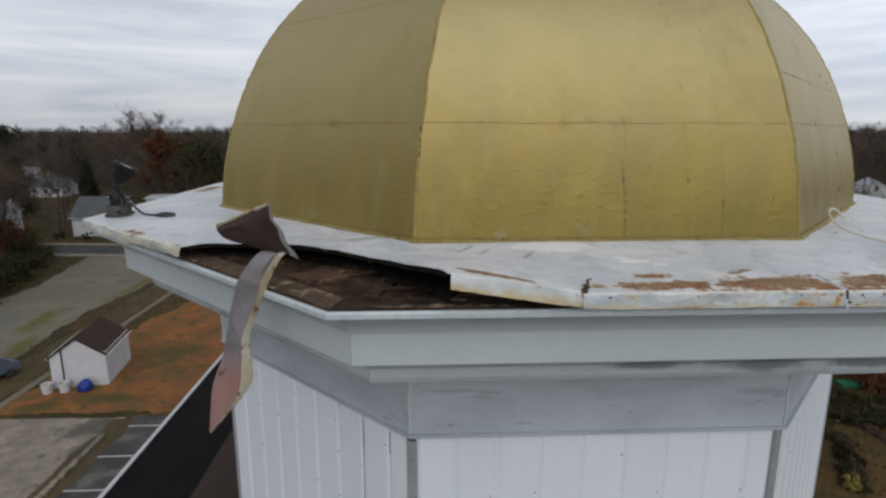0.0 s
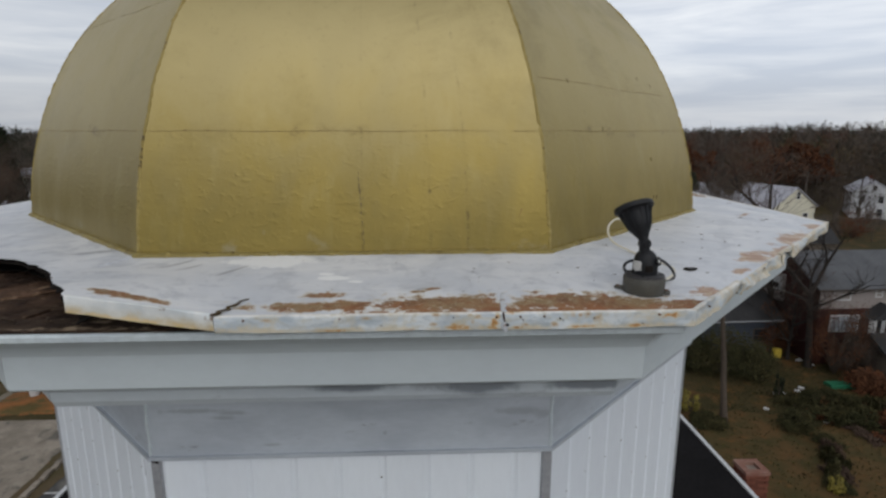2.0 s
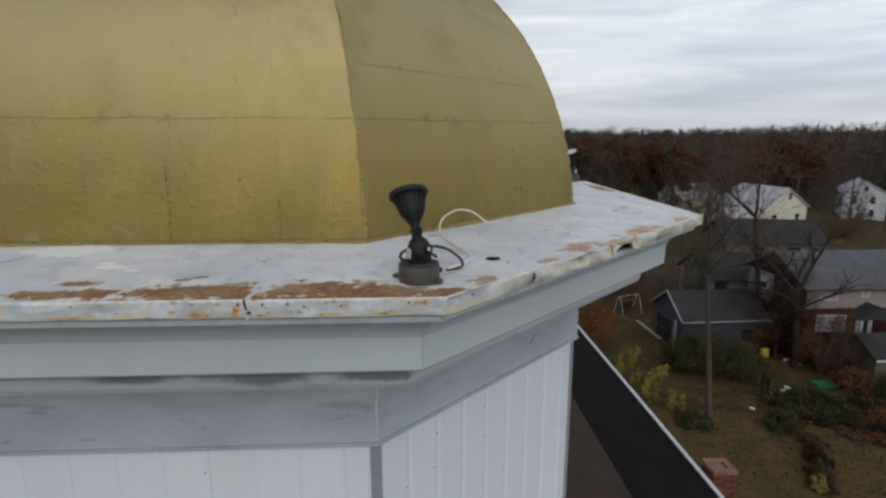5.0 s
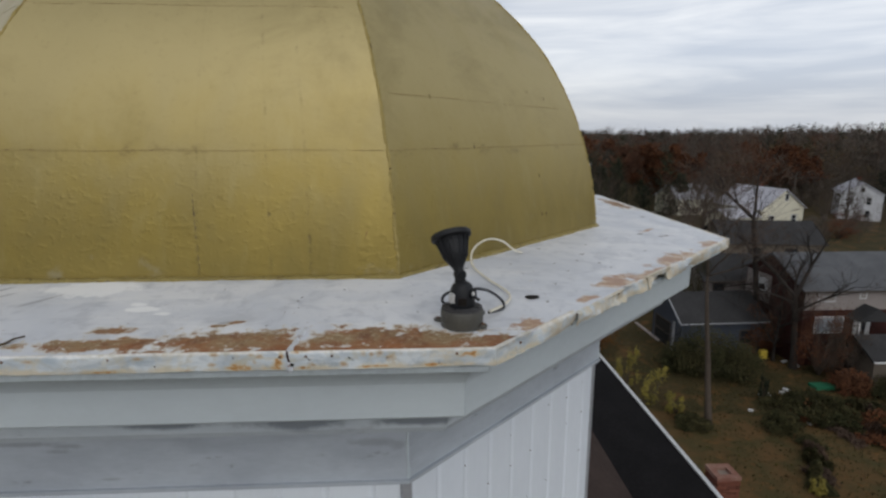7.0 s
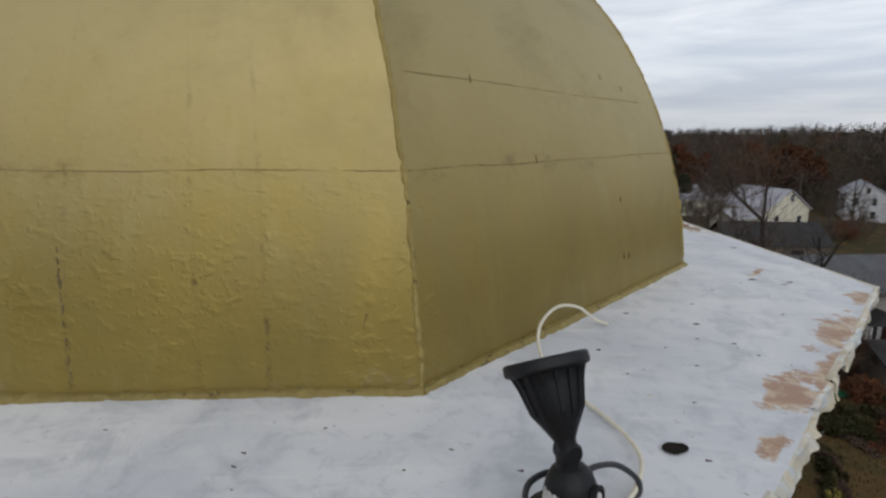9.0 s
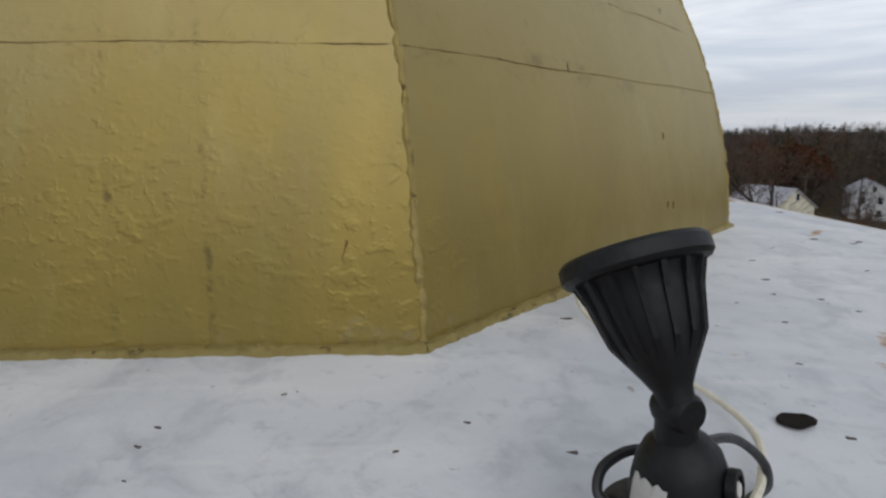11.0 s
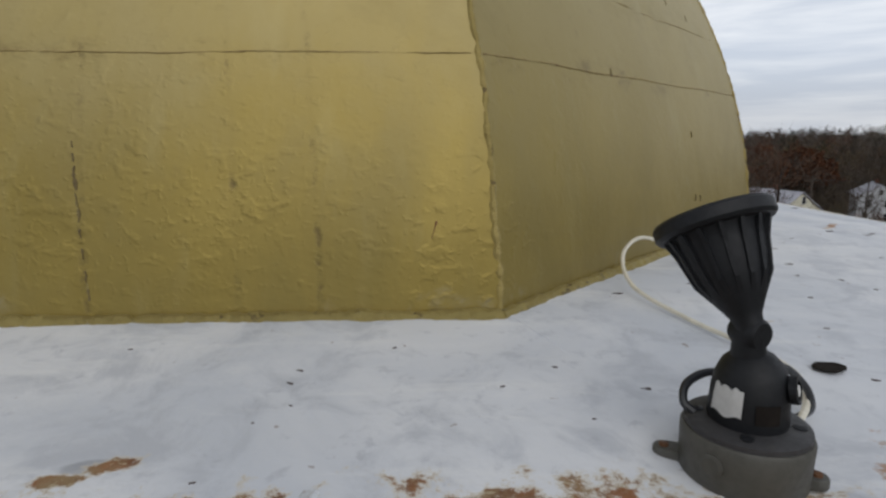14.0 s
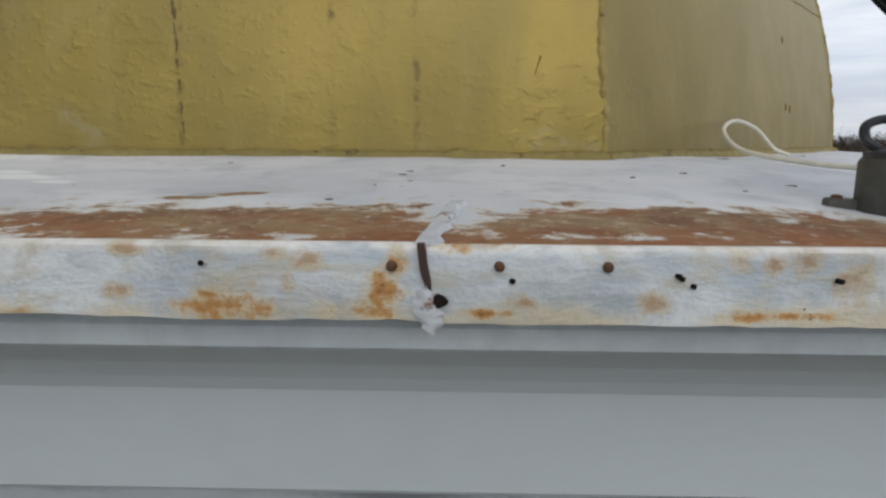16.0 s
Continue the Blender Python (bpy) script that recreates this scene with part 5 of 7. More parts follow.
part("sealant_lump", grid(rows, (0, 0.006, 0)), LAP_PAINT, steeple, "lump of white sealant at the joint", True)
b = bmesh.new()
ring = [b.verts.new((0.022 * (1 + 0.45 * noise.noise(Vector((math.cos(k / 18 * 6.283) * 1.3, math.sin(k / 18 * 6.283) * 1.3, 3)))) * math.cos(k / 18 * 6.283), 0.026 * (1 + 0.5 * noise.noise(Vector((math.cos(k / 18 * 6.283) * 1.3, math.sin(k / 18 * 6.283) * 1.3, 8)))) * math.sin(k / 18 * 6.283), 0.0015)) for k in range(18)]
bmesh.ops.extrude_face_region(b, geom=[b.faces.new(ring)])
for v in b.verts[:18]:
    v.co.z -= 0.003
o = part("rust_hole", b, FELT_AND_SHADE, steeple, "dark hole rusted through the tin")
o.matrix_basis = pose(1.181, -2.031, sheet_z(2.18) + 0.0012, 0, 0, 8) @ Matrix.Diagonal((1.15, 0.62, 1, 1))

# laps where sheets meet, and a crack above the lifted strip
for x0, x1, y1 in ((0.484, 0.505, 2.275), (0.955, 0.885, 2.285)):
    rows = []
    for k in range(12):
        t = k / 11
        a = 2.425 + (y1 - 2.425) * t
        x = x0 + (x1 - x0) * t + 0.0006 * math.sin(k * 2.3)
        z = sheet_z(a) + dent(x, a, 0.934)
        rows.append([(x - 0.009, -a, z + 0.0005), (x - 0.006, -a, z + 0.0035), (x + 0.003 + 0.003 * math.sin(k * 1.9), -a, z + 0.004), (x + 0.006 + 0.003 * math.sin(k * 1.9), -a, z + 0.0005)])
    part("sheet_lap", grid(rows, (0, 0, -0.003)), LAP_PAINT if x0 < 0.9 else ROOF_PAINT, steeple, "raised lap between roof sheets")
rows = []
for k in range(9):
    t = k / 8
    a = 2.43 - 0.12 * t
    x = -0.276 + 0.05 * t + 0.008 * math.sin(k * 2.6)
    w = 0.007 * (1 - t) * (1 + 0.5 * math.sin(k * 3.1)) + 0.001
    z = sheet_z(a) + 0.0075
    rows.append([(x - w, -a, z), (x + w, -a, z)])
part("tear", grid(rows, (0, 0, -0.004)), DARK_GAP, steeple, "black jagged tear in the tin")

# tin peeled back from the corner: a curled flap and a strip that hangs down
flap_rows = []
for s in range(13):
    t = s / 12
    base = Vector((-1.395, -1.945, EV + 0.125)).lerp(Vector((-1.135, -2.155, EV + 0.112)), t)
    topp = Vector((-1.435, -1.90, EV + 0.165)).lerp(Vector((-1.195, -2.114, EV + 0.268)), t)
    row = []
    for r in range(9):
        u = r / 8
        p = base.lerp(topp, u)
        p += Vector((-0.014, -0.014, 0)) * math.sin(u * 2.6) + Vector((0.012, 0.012, 0.006)) * noise.noise(Vector((t * 3, u * 3, 8)))
        row.append(p)
    flap_rows.append(row)
part("torn_flap", grid(flap_rows, (0.003, 0.004, 0)), [RUST_BACK], steeple, "brown underside of a torn tin flap", True)
rim = [r[-1] + Vector((0, 0, 0.004)) for r in flap_rows]
side = []
for k in range(9):
    u = k / 8
    p = flap_rows[-1][8 - k]
    side.append([p, p + Vector((0.008, 0.006, -0.004)) * (0.3 + u), p + Vector((0.015, 0.014, -0.012)) * (0.2 + u)])
part("flap_side", grid(side, (0.002, 0.003, 0)), STRIP_BACK, steeple, "grey bent side of the torn flap", True)
part("flap_edge", tube(rim, [0.006 + 0.0016 * math.sin(k * 2.1) for k in range(len(rim))], 7), CREAM_EDGE, steeple, "cream painted edge of the torn flap", True)
left = curve_points([(-1.235, -2.085, 16.612), (-1.262, -2.135, 16.618), (-1.32, -2.14, 16.55), (-1.347, -2.136, 16.49), (-1.378, -2.142, 16.358), (-1.398, -2.15, 16.27), (-1.431, -2.168, 16.174), (-1.442, -2.197, 16.03)], 6)
fold = curve_points([(-1.175, -2.105, 16.612), (-1.195, -2.170, 16.620), (-1.245, -2.178, 16.545), (-1.265, -2.178, 16.48), (-1.318, -2.18, 16.358), (-1.325, -2.185, 16.27), (-1.345, -2.19, 16.16), (-1.438, -2.199, 16.03)], 6)
edge = curve_points([(-1.155, -2.095, 16.605), (-1.171, -2.155, 16.613), (-1.213, -2.160, 16.54), (-1.24, -2.158, 16.475), (-1.290, -2.165, 16.355), (-1.286, -2.17, 16.27), (-1.292, -2.175, 16.19), (-1.434, -2.190, 16.028)], 6)
rows = []
for k, (p, q) in enumerate(zip(left, fold)):
    bulge = Vector((0.02, -0.03, 0.0)) * (1 - k / len(left))
    rows.append([p.lerp(q, u) + bulge * math.sin(math.pi * u) + Vector((0, 0.006, 0)) * noise.noise(Vector((k * 0.3, u * 2, 1))) for u in (0, 0.2, 0.4, 0.6, 0.8, 1)])
part("hanging_strip", grid(rows, (0.001, 0.003, 0)), STRIP_BACK, steeple, "grey-pink back of a torn tin strip hanging down", True).location.x = 0.022
rows = [[q.lerp(e, u * (0.68 + 0.12 * noise.noise(Vector((k * 0.45, 3, 3))))) + Vector((0, 0.004, 0)) * noise.noise(Vector((k * 0.8, u * 2, 5))) for u in (0, 0.5, 1)] for k, (q, e) in enumerate(zip(fold, edge))]
part("strip_edge", grid(rows, (0.001, 0.003, 0)), CREAM_EDGE, steeple, "cream and rusty folded edge of the hanging strip", True).location.x = 0.022

# ---- the gold dome ----
dome = thing("dome", pose(0.737, 3.865, EV + 0.094), "gold-painted octagonal sheet-metal dome", "dome")
DR, DH = 1.80, 1.657


def dome_a(z):
    return DR * math.sqrt(max(1 - (z / DH) ** 2, 0)) - 0.0146 * math.sin(min(z, 0.9) / 0.9 * math.pi)


def dome_sheet(i, f0, f1, z0, z1, proud):
    rows = []
    nz, nx = max(int((z1 - z0) / 0.04), 5), max(int((f1 - f0) * 14), 2)
    for r in range(nz + 1):
        t = r / nz
        z = z0 + (z1 - z0) * t
        a = dome_a(z)
        row = []
        for c in range(nx + 1):
            f = f0 + (f1 - f0) * c / nx
            w = proud + 0.0028 * noise.noise(Vector((f * 3 + i * 5, z * 3, i))) + 0.0015 * noise.noise(Vector((f * 14 + i * 5, z * 12, i)))
            w = w * (1 - 0.5 * abs(f) ** 6)
            row.append((f * a * T8, -a - w, z))
        rows.append(row)
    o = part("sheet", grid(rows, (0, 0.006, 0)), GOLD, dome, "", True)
    o.matrix_basis = turn(i)


def dome_seam(i, pts, width, proud, mat, label):
    """A narrow raised seam along (across, height) points of one side; across runs from -1 to 1."""
    fine = []
    for (f0, z0), (f1, z1) in zip(pts, pts[1:]):
        n = max(int(max(abs(f1 - f0) * 110, abs(z1 - z0) * 110)), 2)
        fine += [(f0 + (f1 - f0) * k / n, z0 + (z1 - z0) * k / n) for k in range(n)]
    fine.append(pts[-1])
    rows = []
    for k, (f, z) in enumerate(fine):
        a = dome_a(z)
        g = fine[min(k + 1, len(fine) - 1)]
        h = fine[max(k - 1, 0)]
        d = Vector(((g[0] - h[0]) * a * T8, g[1] - h[1]))
        d = Vector((d.x, d.y)).normalized() if d.length > 0 else Vector((1, 0))
        s = Vector((-d.y, d.x))
        w = width * (0.3 + 2.0 * abs(noise.noise(Vector((k * 0.35, i, z * 3)))))
        z += 0.0018 * noise.noise(Vector((k * 0.22, i * 3, 4)))
        sink = 0.0030 * max(noise.noise(Vector((f * 7 + i * 4, z * 9, 13))), 0)
        row = []
        for u, hgt in ((-1, -0.004), (-0.5, 0.6), (0, 1.0), (0.5, 0.6), (1, -0.004)):
            x = f * a * T8 + s.x * w * u
            zz = z + s.y * w * u
            row.append((x, -dome_a(max(zz, 0)) - 0.0028 * noise.noise(Vector((f * 3 + i * 5, z * 3, i))) * (1 - 0.5 * abs(f) ** 6) - proud * hgt * (0.6 + 0.8 * abs(noise.noise(Vector((k * 0.5, 7, i))))) - (0.0010 - sink if hgt > 0 else -0.002), zz))
        rows.append(row)
    o = part("seam", grid(rows, (0, 0.006, 0)), mat, dome, label, True)
    o.matrix_basis = turn(i)


RING1, RING2 = 0.435, 0.955
rnd = random.Random(3)
for i in range(8):
    second = 0.615 if i == 1 else (0.70 if i in (3, 5) else RING2)
    cols1 = (-1, 0.07, 0.41, 0.59, 1) if i == 0 else (-1, rnd.uniform(0.2, 0.6), 1)
    cols2 = (-1, 0.09, 0.60, 1) if i == 0 else (-1, 1)
    for cols, z0, z1 in ((cols1, 0.0, RING1), (cols2, RING1, second), ((-1, 0.1, 1), second, 1.35), ((-1, 1), 1.35, DH)):
        for f0, f1 in zip(cols, cols[1:]):
            dome_sheet(i, f0, f1, z0, z1, 0.0006 if z0 else 0.0)
    dome_seam(i, [(-0.985, RING1), (-0.72, RING1 + 0.003), (-0.45, RING1 - 0.002), (-0.1, RING1 + 0.002), (0.25, RING1 - 0.001), (0.5, RING1 + 0.003), (0.98, RING1)], 0.0021, 0.0011, GOLD_SEAM, "dirty horizontal seam")
    dome_seam(i, [(-0.94, second + (0.022 if i == 1 else 0)), (-0.4, second + 0.014 * (i == 1) + 0.003), (0.1, second + 0.009 * (i == 1) - 0.002), (0.55, second + 0.003 * (i == 1) + 0.002), (0.9, second)], 0.0022, 0.0012, GOLD_SEAM, "dirty horizontal seam")
# scars on the side
for f, z in ((-0.32, RING1 + 0.006), (0.30, 0.30), (0.28, 0.12), (0.62, 0.66), (0.42, 0.69), (0.33, 0.115), (-0.62, 0.635)):
    dome_seam(1, [(f, z - 0.009), (f + 0.004, z + 0.009)], 0.0030, 0.0018, GOLD_CRACK, "dark scuffed scar")
# the long crack low on the front, and smaller scars
for z0, z1, wide in ((0.030, 0.082, 0.0020), (0.100, 0.118, 0.0014), (0.135, 0.150, 0.0016), (0.160, 0.208, 0.0022), (0.212, 0.252, 0.0034), (0.258, 0.272, 0.0018), (0.280, 0.292, 0.0014)):
    n = max(int((z1 - z0) / 0.008), 2)
    dome_seam(0, [(0.0865 - 0.088 * (z0 + (z1 - z0) * k / n) + 0.0035 * noise.noise(Vector((z0 * 40, k * 0.9, 2))), z0 + (z1 - z0) * k / n) for k in range(n + 1)], wide * 1.5, 0.0012, GOLD_CRACK, "dark crack in the paint")
dome_seam(0, [(0.850, 0.128), (0.864, 0.158)], 0.0020, 0.001, SCREW, "short dark scar")
for i in range(8):
    # rough ridge beads on the corners, and the bead of sealant round the foot
    pts = []
    for k in range(241):
        z = k / 240 * (DH - 0.02)
        a = dome_a(z) / math.cos(radians(22.5)) - 0.003
        pts.append((0.005 * noise.noise(Vector((z * 9, i, 0))) + 0.003 * noise.noise(Vector((z * 45, i, 3))), -a, z))
    o = part("ridge_bead", tube(pts, [0.0062 + 0.0030 * noise.noise(Vector((k * 0.19, i, 2))) + 0.0034 * noise.noise(Vector((k * 0.43, i, 6))) + 0.0022 * noise.noise(Vector((k * 1.31, i, 9))) for k in range(241)], 8), RIDGE_GOLD, dome, "rough gold bead along the ridge", True)
    o.matrix_basis = turn(i + 0.5)
    rows = []
    for k in range(181):
        f = -1 + k / 90
        w = 0.008 * noise.noise(Vector((f * 8, i, 1))) + 0.009 * noise.noise(Vector((f * 30, i, 5))) + 0.006 * noise.noise(Vector((f * 75, i, 8)))
        rows.append([(f * a * T8, -a - e, z) for a, e, z in ((1.795, 0.002, 0.008 + w * 0.6), (1.804, 0.004, 0.008 + w * 0.5), (1.808, 0.004 + w * 0.4, 0.006 + w * 0.3), (1.812, 0.004 + w * 0.5, 0.003), (1.815 + w * 0.6, 0.004, -0.004), (1.815 + w * 0.6, 0.004, -0.016))])
    o = part("foot_bead", grid(rows, (0, 0.01, 0)), GOLD_BEAD, dome, "lumpy gold sealant at the foot", True)
    o.matrix_basis = turn(i)


# ---- floodlights ----
def floodlight():
    f = thing("floodlight", pose(0, 0, 0), "black bell-shaped floodlight on a round bronze-grey junction box", "floodlight", "floodlights round the dome")
    body = part("junction_box", lathe([(0, 0), (0.0545, 0), (0.0565, 0.003), (0.0575, 0.044), (0.0555, 0.048), (0, 0.048)], 40), LAMP_BOX, f, "round bronze-grey junction box", True)
    for tip, at in ((0.080, 155), (0.071, -27)):
        lug = lathe([(0, 0.001), (0.0095, 0.001), (0.0105, 0.003), (0.0105, 0.010), (0.009, 0.012), (0, 0.012)], 18, m=pose(tip - 0.010, 0, 0))
        box(0.046, -0.0105, 0.001, tip - 0.010, 0.0105, 0.0118, lug)
        o = part("lug", lug, LAMP_BOX, f, "", True)
        o.matrix_basis = pose(0, 0, 0, 0, 0, at)
        screw = part("lug_screw", lathe([(0, 0.011), (0.005, 0.011), (0.0045, 0.0145), (0, 0.0155)], 10), SCREW, o)
        screw.matrix_basis = pose(tip - 0.010, 0, 0)
    part("cover", lathe([(0.050, 0.046), (0.0545, 0.047), (0.0545, 0.053), (0.046, 0.056), (0, 0.056)], 40), LAMP_LID, f, "dull grey-black cover plate", True)
    for a in (60, 150, 240, 330):
        o = part("screw", lathe([(0, 0.052), (0.006, 0.052), (0.006, 0.057), (0, 0.058)], 10), LAMP_BLACK, f)
        o.matrix_basis = pose(0.043 * math.cos(radians(a)), 0.043 * math.sin(radians(a)), 0)
    part("knock_out", lathe([(0, 0), (0.011, 0), (0.011, 0.002), (0.008, 0.003), (0, 0.0025)], 18), LAMP_BOX, f).matrix_basis = pose(-0.0475, -0.0315, 0.027, 90, 0, -57)
    part("holder", lathe([(0.0335, 0.054), (0.035, 0.058), (0.0335, 0.085), (0.031, 0.100), (0.026, 0.112), (0.018, 0.120), (0.012, 0.123), (0, 0.124)], 32), LAMP_BLACK, f, "black domed lamp holder", True)
    part("plug", lathe([(0, 0), (0.013, 0), (0.013, 0.006), (0.009, 0.0065), (0.009, 0.004), (0, 0.004)], 20), LAMP_BLACK, f).matrix_basis = pose(0.024, -0.022, 0.094, 78, 0, 47)
    part("plug_cap", lathe([(0, 0), (0.006, 0), (0.005, 0.002), (0, 0.003)], 12), LABEL, f, "pale worn plug").matrix_basis = pose(0.0265, -0.0255, 0.0945, 78, 0, 47)
    rows = []
    for k in range(9):
        ang = radians(-178 + 48 * k / 8)
        h = 0.097 + 0.002 * math.sin(k * 2.3)
        rows.append([(0.0362 * math.cos(ang), 0.0362 * math.sin(ang), 0.068 + 0.002 * math.sin(k * 1.1)), (0.0352 * math.cos(ang), 0.0352 * math.sin(ang), 0.084), (0.0336 * math.cos(ang), 0.0336 * math.sin(ang), h - 0.003)])
    plate = []
    for k in range(5):
        ang = radians(-112 + 34 * k / 4)
        plate.append([(0.0362 * math.cos(ang), 0.0362 * math.sin(ang), 0.066), (0.0354 * math.cos(ang), 0.0354 * math.sin(ang), 0.084)])
    part("blank_plate", grid(plate, (0.001, 0.001, 0)), FELT_AND_SHADE, f, "small black rectangular plate")
    part("paper_label", grid(rows, (0.0012, 0.0012, 0)), LABEL, f, "torn silver paper label")
    part("neck", tube([(-0.005, 0, 0.116), (-0.006, 0, 0.128), (-0.007, 0.0, 0.142)], [0.0155, 0.0145, 0.0140], 20), LAMP_BLACK, f, "", True)
    part("swivel", lathe([(0, -0.014), (0.012, -0.014), (0.0146, -0.010), (0.0146, 0.010), (0.012, 0.014), (0, 0.014)], 24), LAMP_BLACK, f, "", True).matrix_basis = pose(-0.0065, 0, 0.141, 90, 0, 20)
    head = pose(-0.009, 0, 0.151) @ Vector((-0.19, 0.44, 0.88)).to_track_quat("Z", "Y").to_matrix().to_4x4() @ Matrix.Diagonal((1.045, 1.045, 1.10, 1))
    bell = part("bell", lathe([(0, -0.008), (0.0115, -0.007), (0.0130, 0.004), (0.0175, 0.012), (0.0245, 0.023), (0.0305, 0.036), (0.0348, 0.051), (0.0380, 0.066), (0.0405, 0.076), (0.0440, 0.080), (0.0445, 0.084), (0.041, 0.084), (0, 0.080)], 40), LAMP_BLACK, f, "black ribbed bell", True)
    bell.matrix_basis = head
    rib = None
    for k in range(16):
        m = head @ pose(0, 0, 0, 0, 0, 22.5 * k)
        if rib is None:
            b = bmesh.new()
            pts = [(0.0225, 0.020), (0.0330, 0.036), (0.0400, 0.064), (0.0465, 0.080), (0.038, 0.080), (0.029, 0.040)]
            lo = [b.verts.new((r, -0.0018, z)) for r, z in pts]
            hi = [b.verts.new((r, 0.0018, z)) for r, z in pts]
            b.faces.new(lo), b.faces.new(hi[::-1])
            for j in range(6):
                b.faces.new((lo[j], lo[(j + 1) % 6], hi[(j + 1) % 6], hi[j]))
            rib = part("rib", b, LAMP_BLACK, f)
            rib.matrix_basis = m
        else:
            again(rib, m)
    part("rim", lathe([(0.040, 0.078), (0.050, 0.080), (0.0525, 0.083), (0.0525, 0.092), (0.050, 0.095), (0.0455, 0.095), (0.0445, 0.090), (0.040, 0.088)], 44), LAMP_BLACK, f, "", True).matrix_basis = head
    part("lens", lathe([(0, 0.086), (0.044, 0.086), (0.045, 0.0885), (0.03, 0.091), (0, 0.092)], 36), LENS, f, "frosted pale lens", True).matrix_basis = head
    back = curve_points([(-0.044, 0.014, 0.056), (-0.052, 0.020, 0.064), (-0.042, 0.034, 0.077), (-0.01, 0.046, 0.082), (0.03, 0.04, 0.070), (0.05, 0.03, 0.06)], 6)
    part("cable", tube(back, 0.0042, 8), CABLE_BLACK, f, "black cable behind the holder", True)
    cable = curve_points([(0.018, 0.022, 0.088), (0.045, 0.045, 0.088), (0.085, 0.072, 0.072), (0.122, 0.088, 0.040), (0.125, 0.082, 0.020), (0.102, 0.070, 0.016), (0.080, 0.05, 0.018)], 6)
    part("cable", tube(cable, 0.0042, 8), CABLE_BLACK, f, "black looped cable", True)
    part("cable_gland", lathe([(0, 0), (0.009, 0), (0.009, 0.012), (0.006, 0.018), (0, 0.018)], 12), LAMP_BLACK, f, "", True).matrix_basis = pose(0.048, 0.03, 0.022, 0, 90, 32)
    return f


flood = floodlight()
LR = 2.465


def flood_pose(i, spin=0.0):
    a = radians(-112.5 + 45 * i)
    return pose(CX + LR * math.cos(a), CY + LR * math.sin(a), sheet_z(LR * math.cos(radians(22.5))) + 0.001, 0, 0, 45 * (i - 1) + spin)


flood.matrix_basis = pose(CX + 0.934, CY - 2.243, EV + 0.0545) @ Matrix.Scale(1.06, 4)
for i, spin in ((3, 20), (5, -10), (7, -4)):
    copy_thing(flood, flood_pose(i, spin))
zr = EV + 0.075
white = curve_points([(1.262, -1.452, zr + 0.016), (1.225, -1.455, zr + 0.03), (1.17, -1.475, zr + 0.072), (1.10, -1.52, zr + 0.088), (1.035, -1.61, zr + 0.066), (1.02, -1.72, zr + 0.03), (1.06, -1.86, zr + 0.012), (1.10, -1.99, zr + 0.008), (1.10, -2.08, zr + 0.008), (1.062, -2.153, zr + 0.006), (1.02, -2.20, zr + 0.006)], 8)
o = part("white_cable", tube([(p.x + CX, p.y + CY, p.z) for p in white], 0.0042, 8), CABLE_WHITE, None, "", True)
tagged(o, "white cable looping from the roof to the floodlight", "cable")
loopl = curve_points([(-2.215, -0.945, zr + 0.05), (-2.17, -0.995, zr + 0.035), (-2.11, -1.03, zr + 0.004), (-2.04, -1.045, zr), (-1.95, -1.05, zr + 0.002)], 6)
o = part("black_cable", tube([(p.x + CX, p.y + CY, p.z + 0.006) for p in loopl], [0.006] * (len(loopl) - 7) + [0.008, 0.012, 0.016, 0.017, 0.016, 0.013, 0.009], 8), CABLE_BLACK, None, "", True)
tagged(o, "black cable with a thick plug lying on the white roof", "cable")


def tin_z(x, y):
    """Height of the roof tin at a place measured from the steeple's axis, on the front side and the one past the floodlight."""
    i = 0 if -y >= (x - y) / math.sqrt(2) else 1
    q = turn(-i) @ Vector((x, y, 0))
    a = -q.y
    z = sheet_z(a) + 0.004 * noise.noise(Vector((q.x * 2.5 + i * 7, a * 4, i))) + 0.0015 * noise.noise(Vector((q.x * 11, a * 11, i)))
    return z + dent(q.x, a, -0.925 if i else 0.934)


# flakes and pits in the roof paint, darker than the tin round them
rnd = random.Random(21)
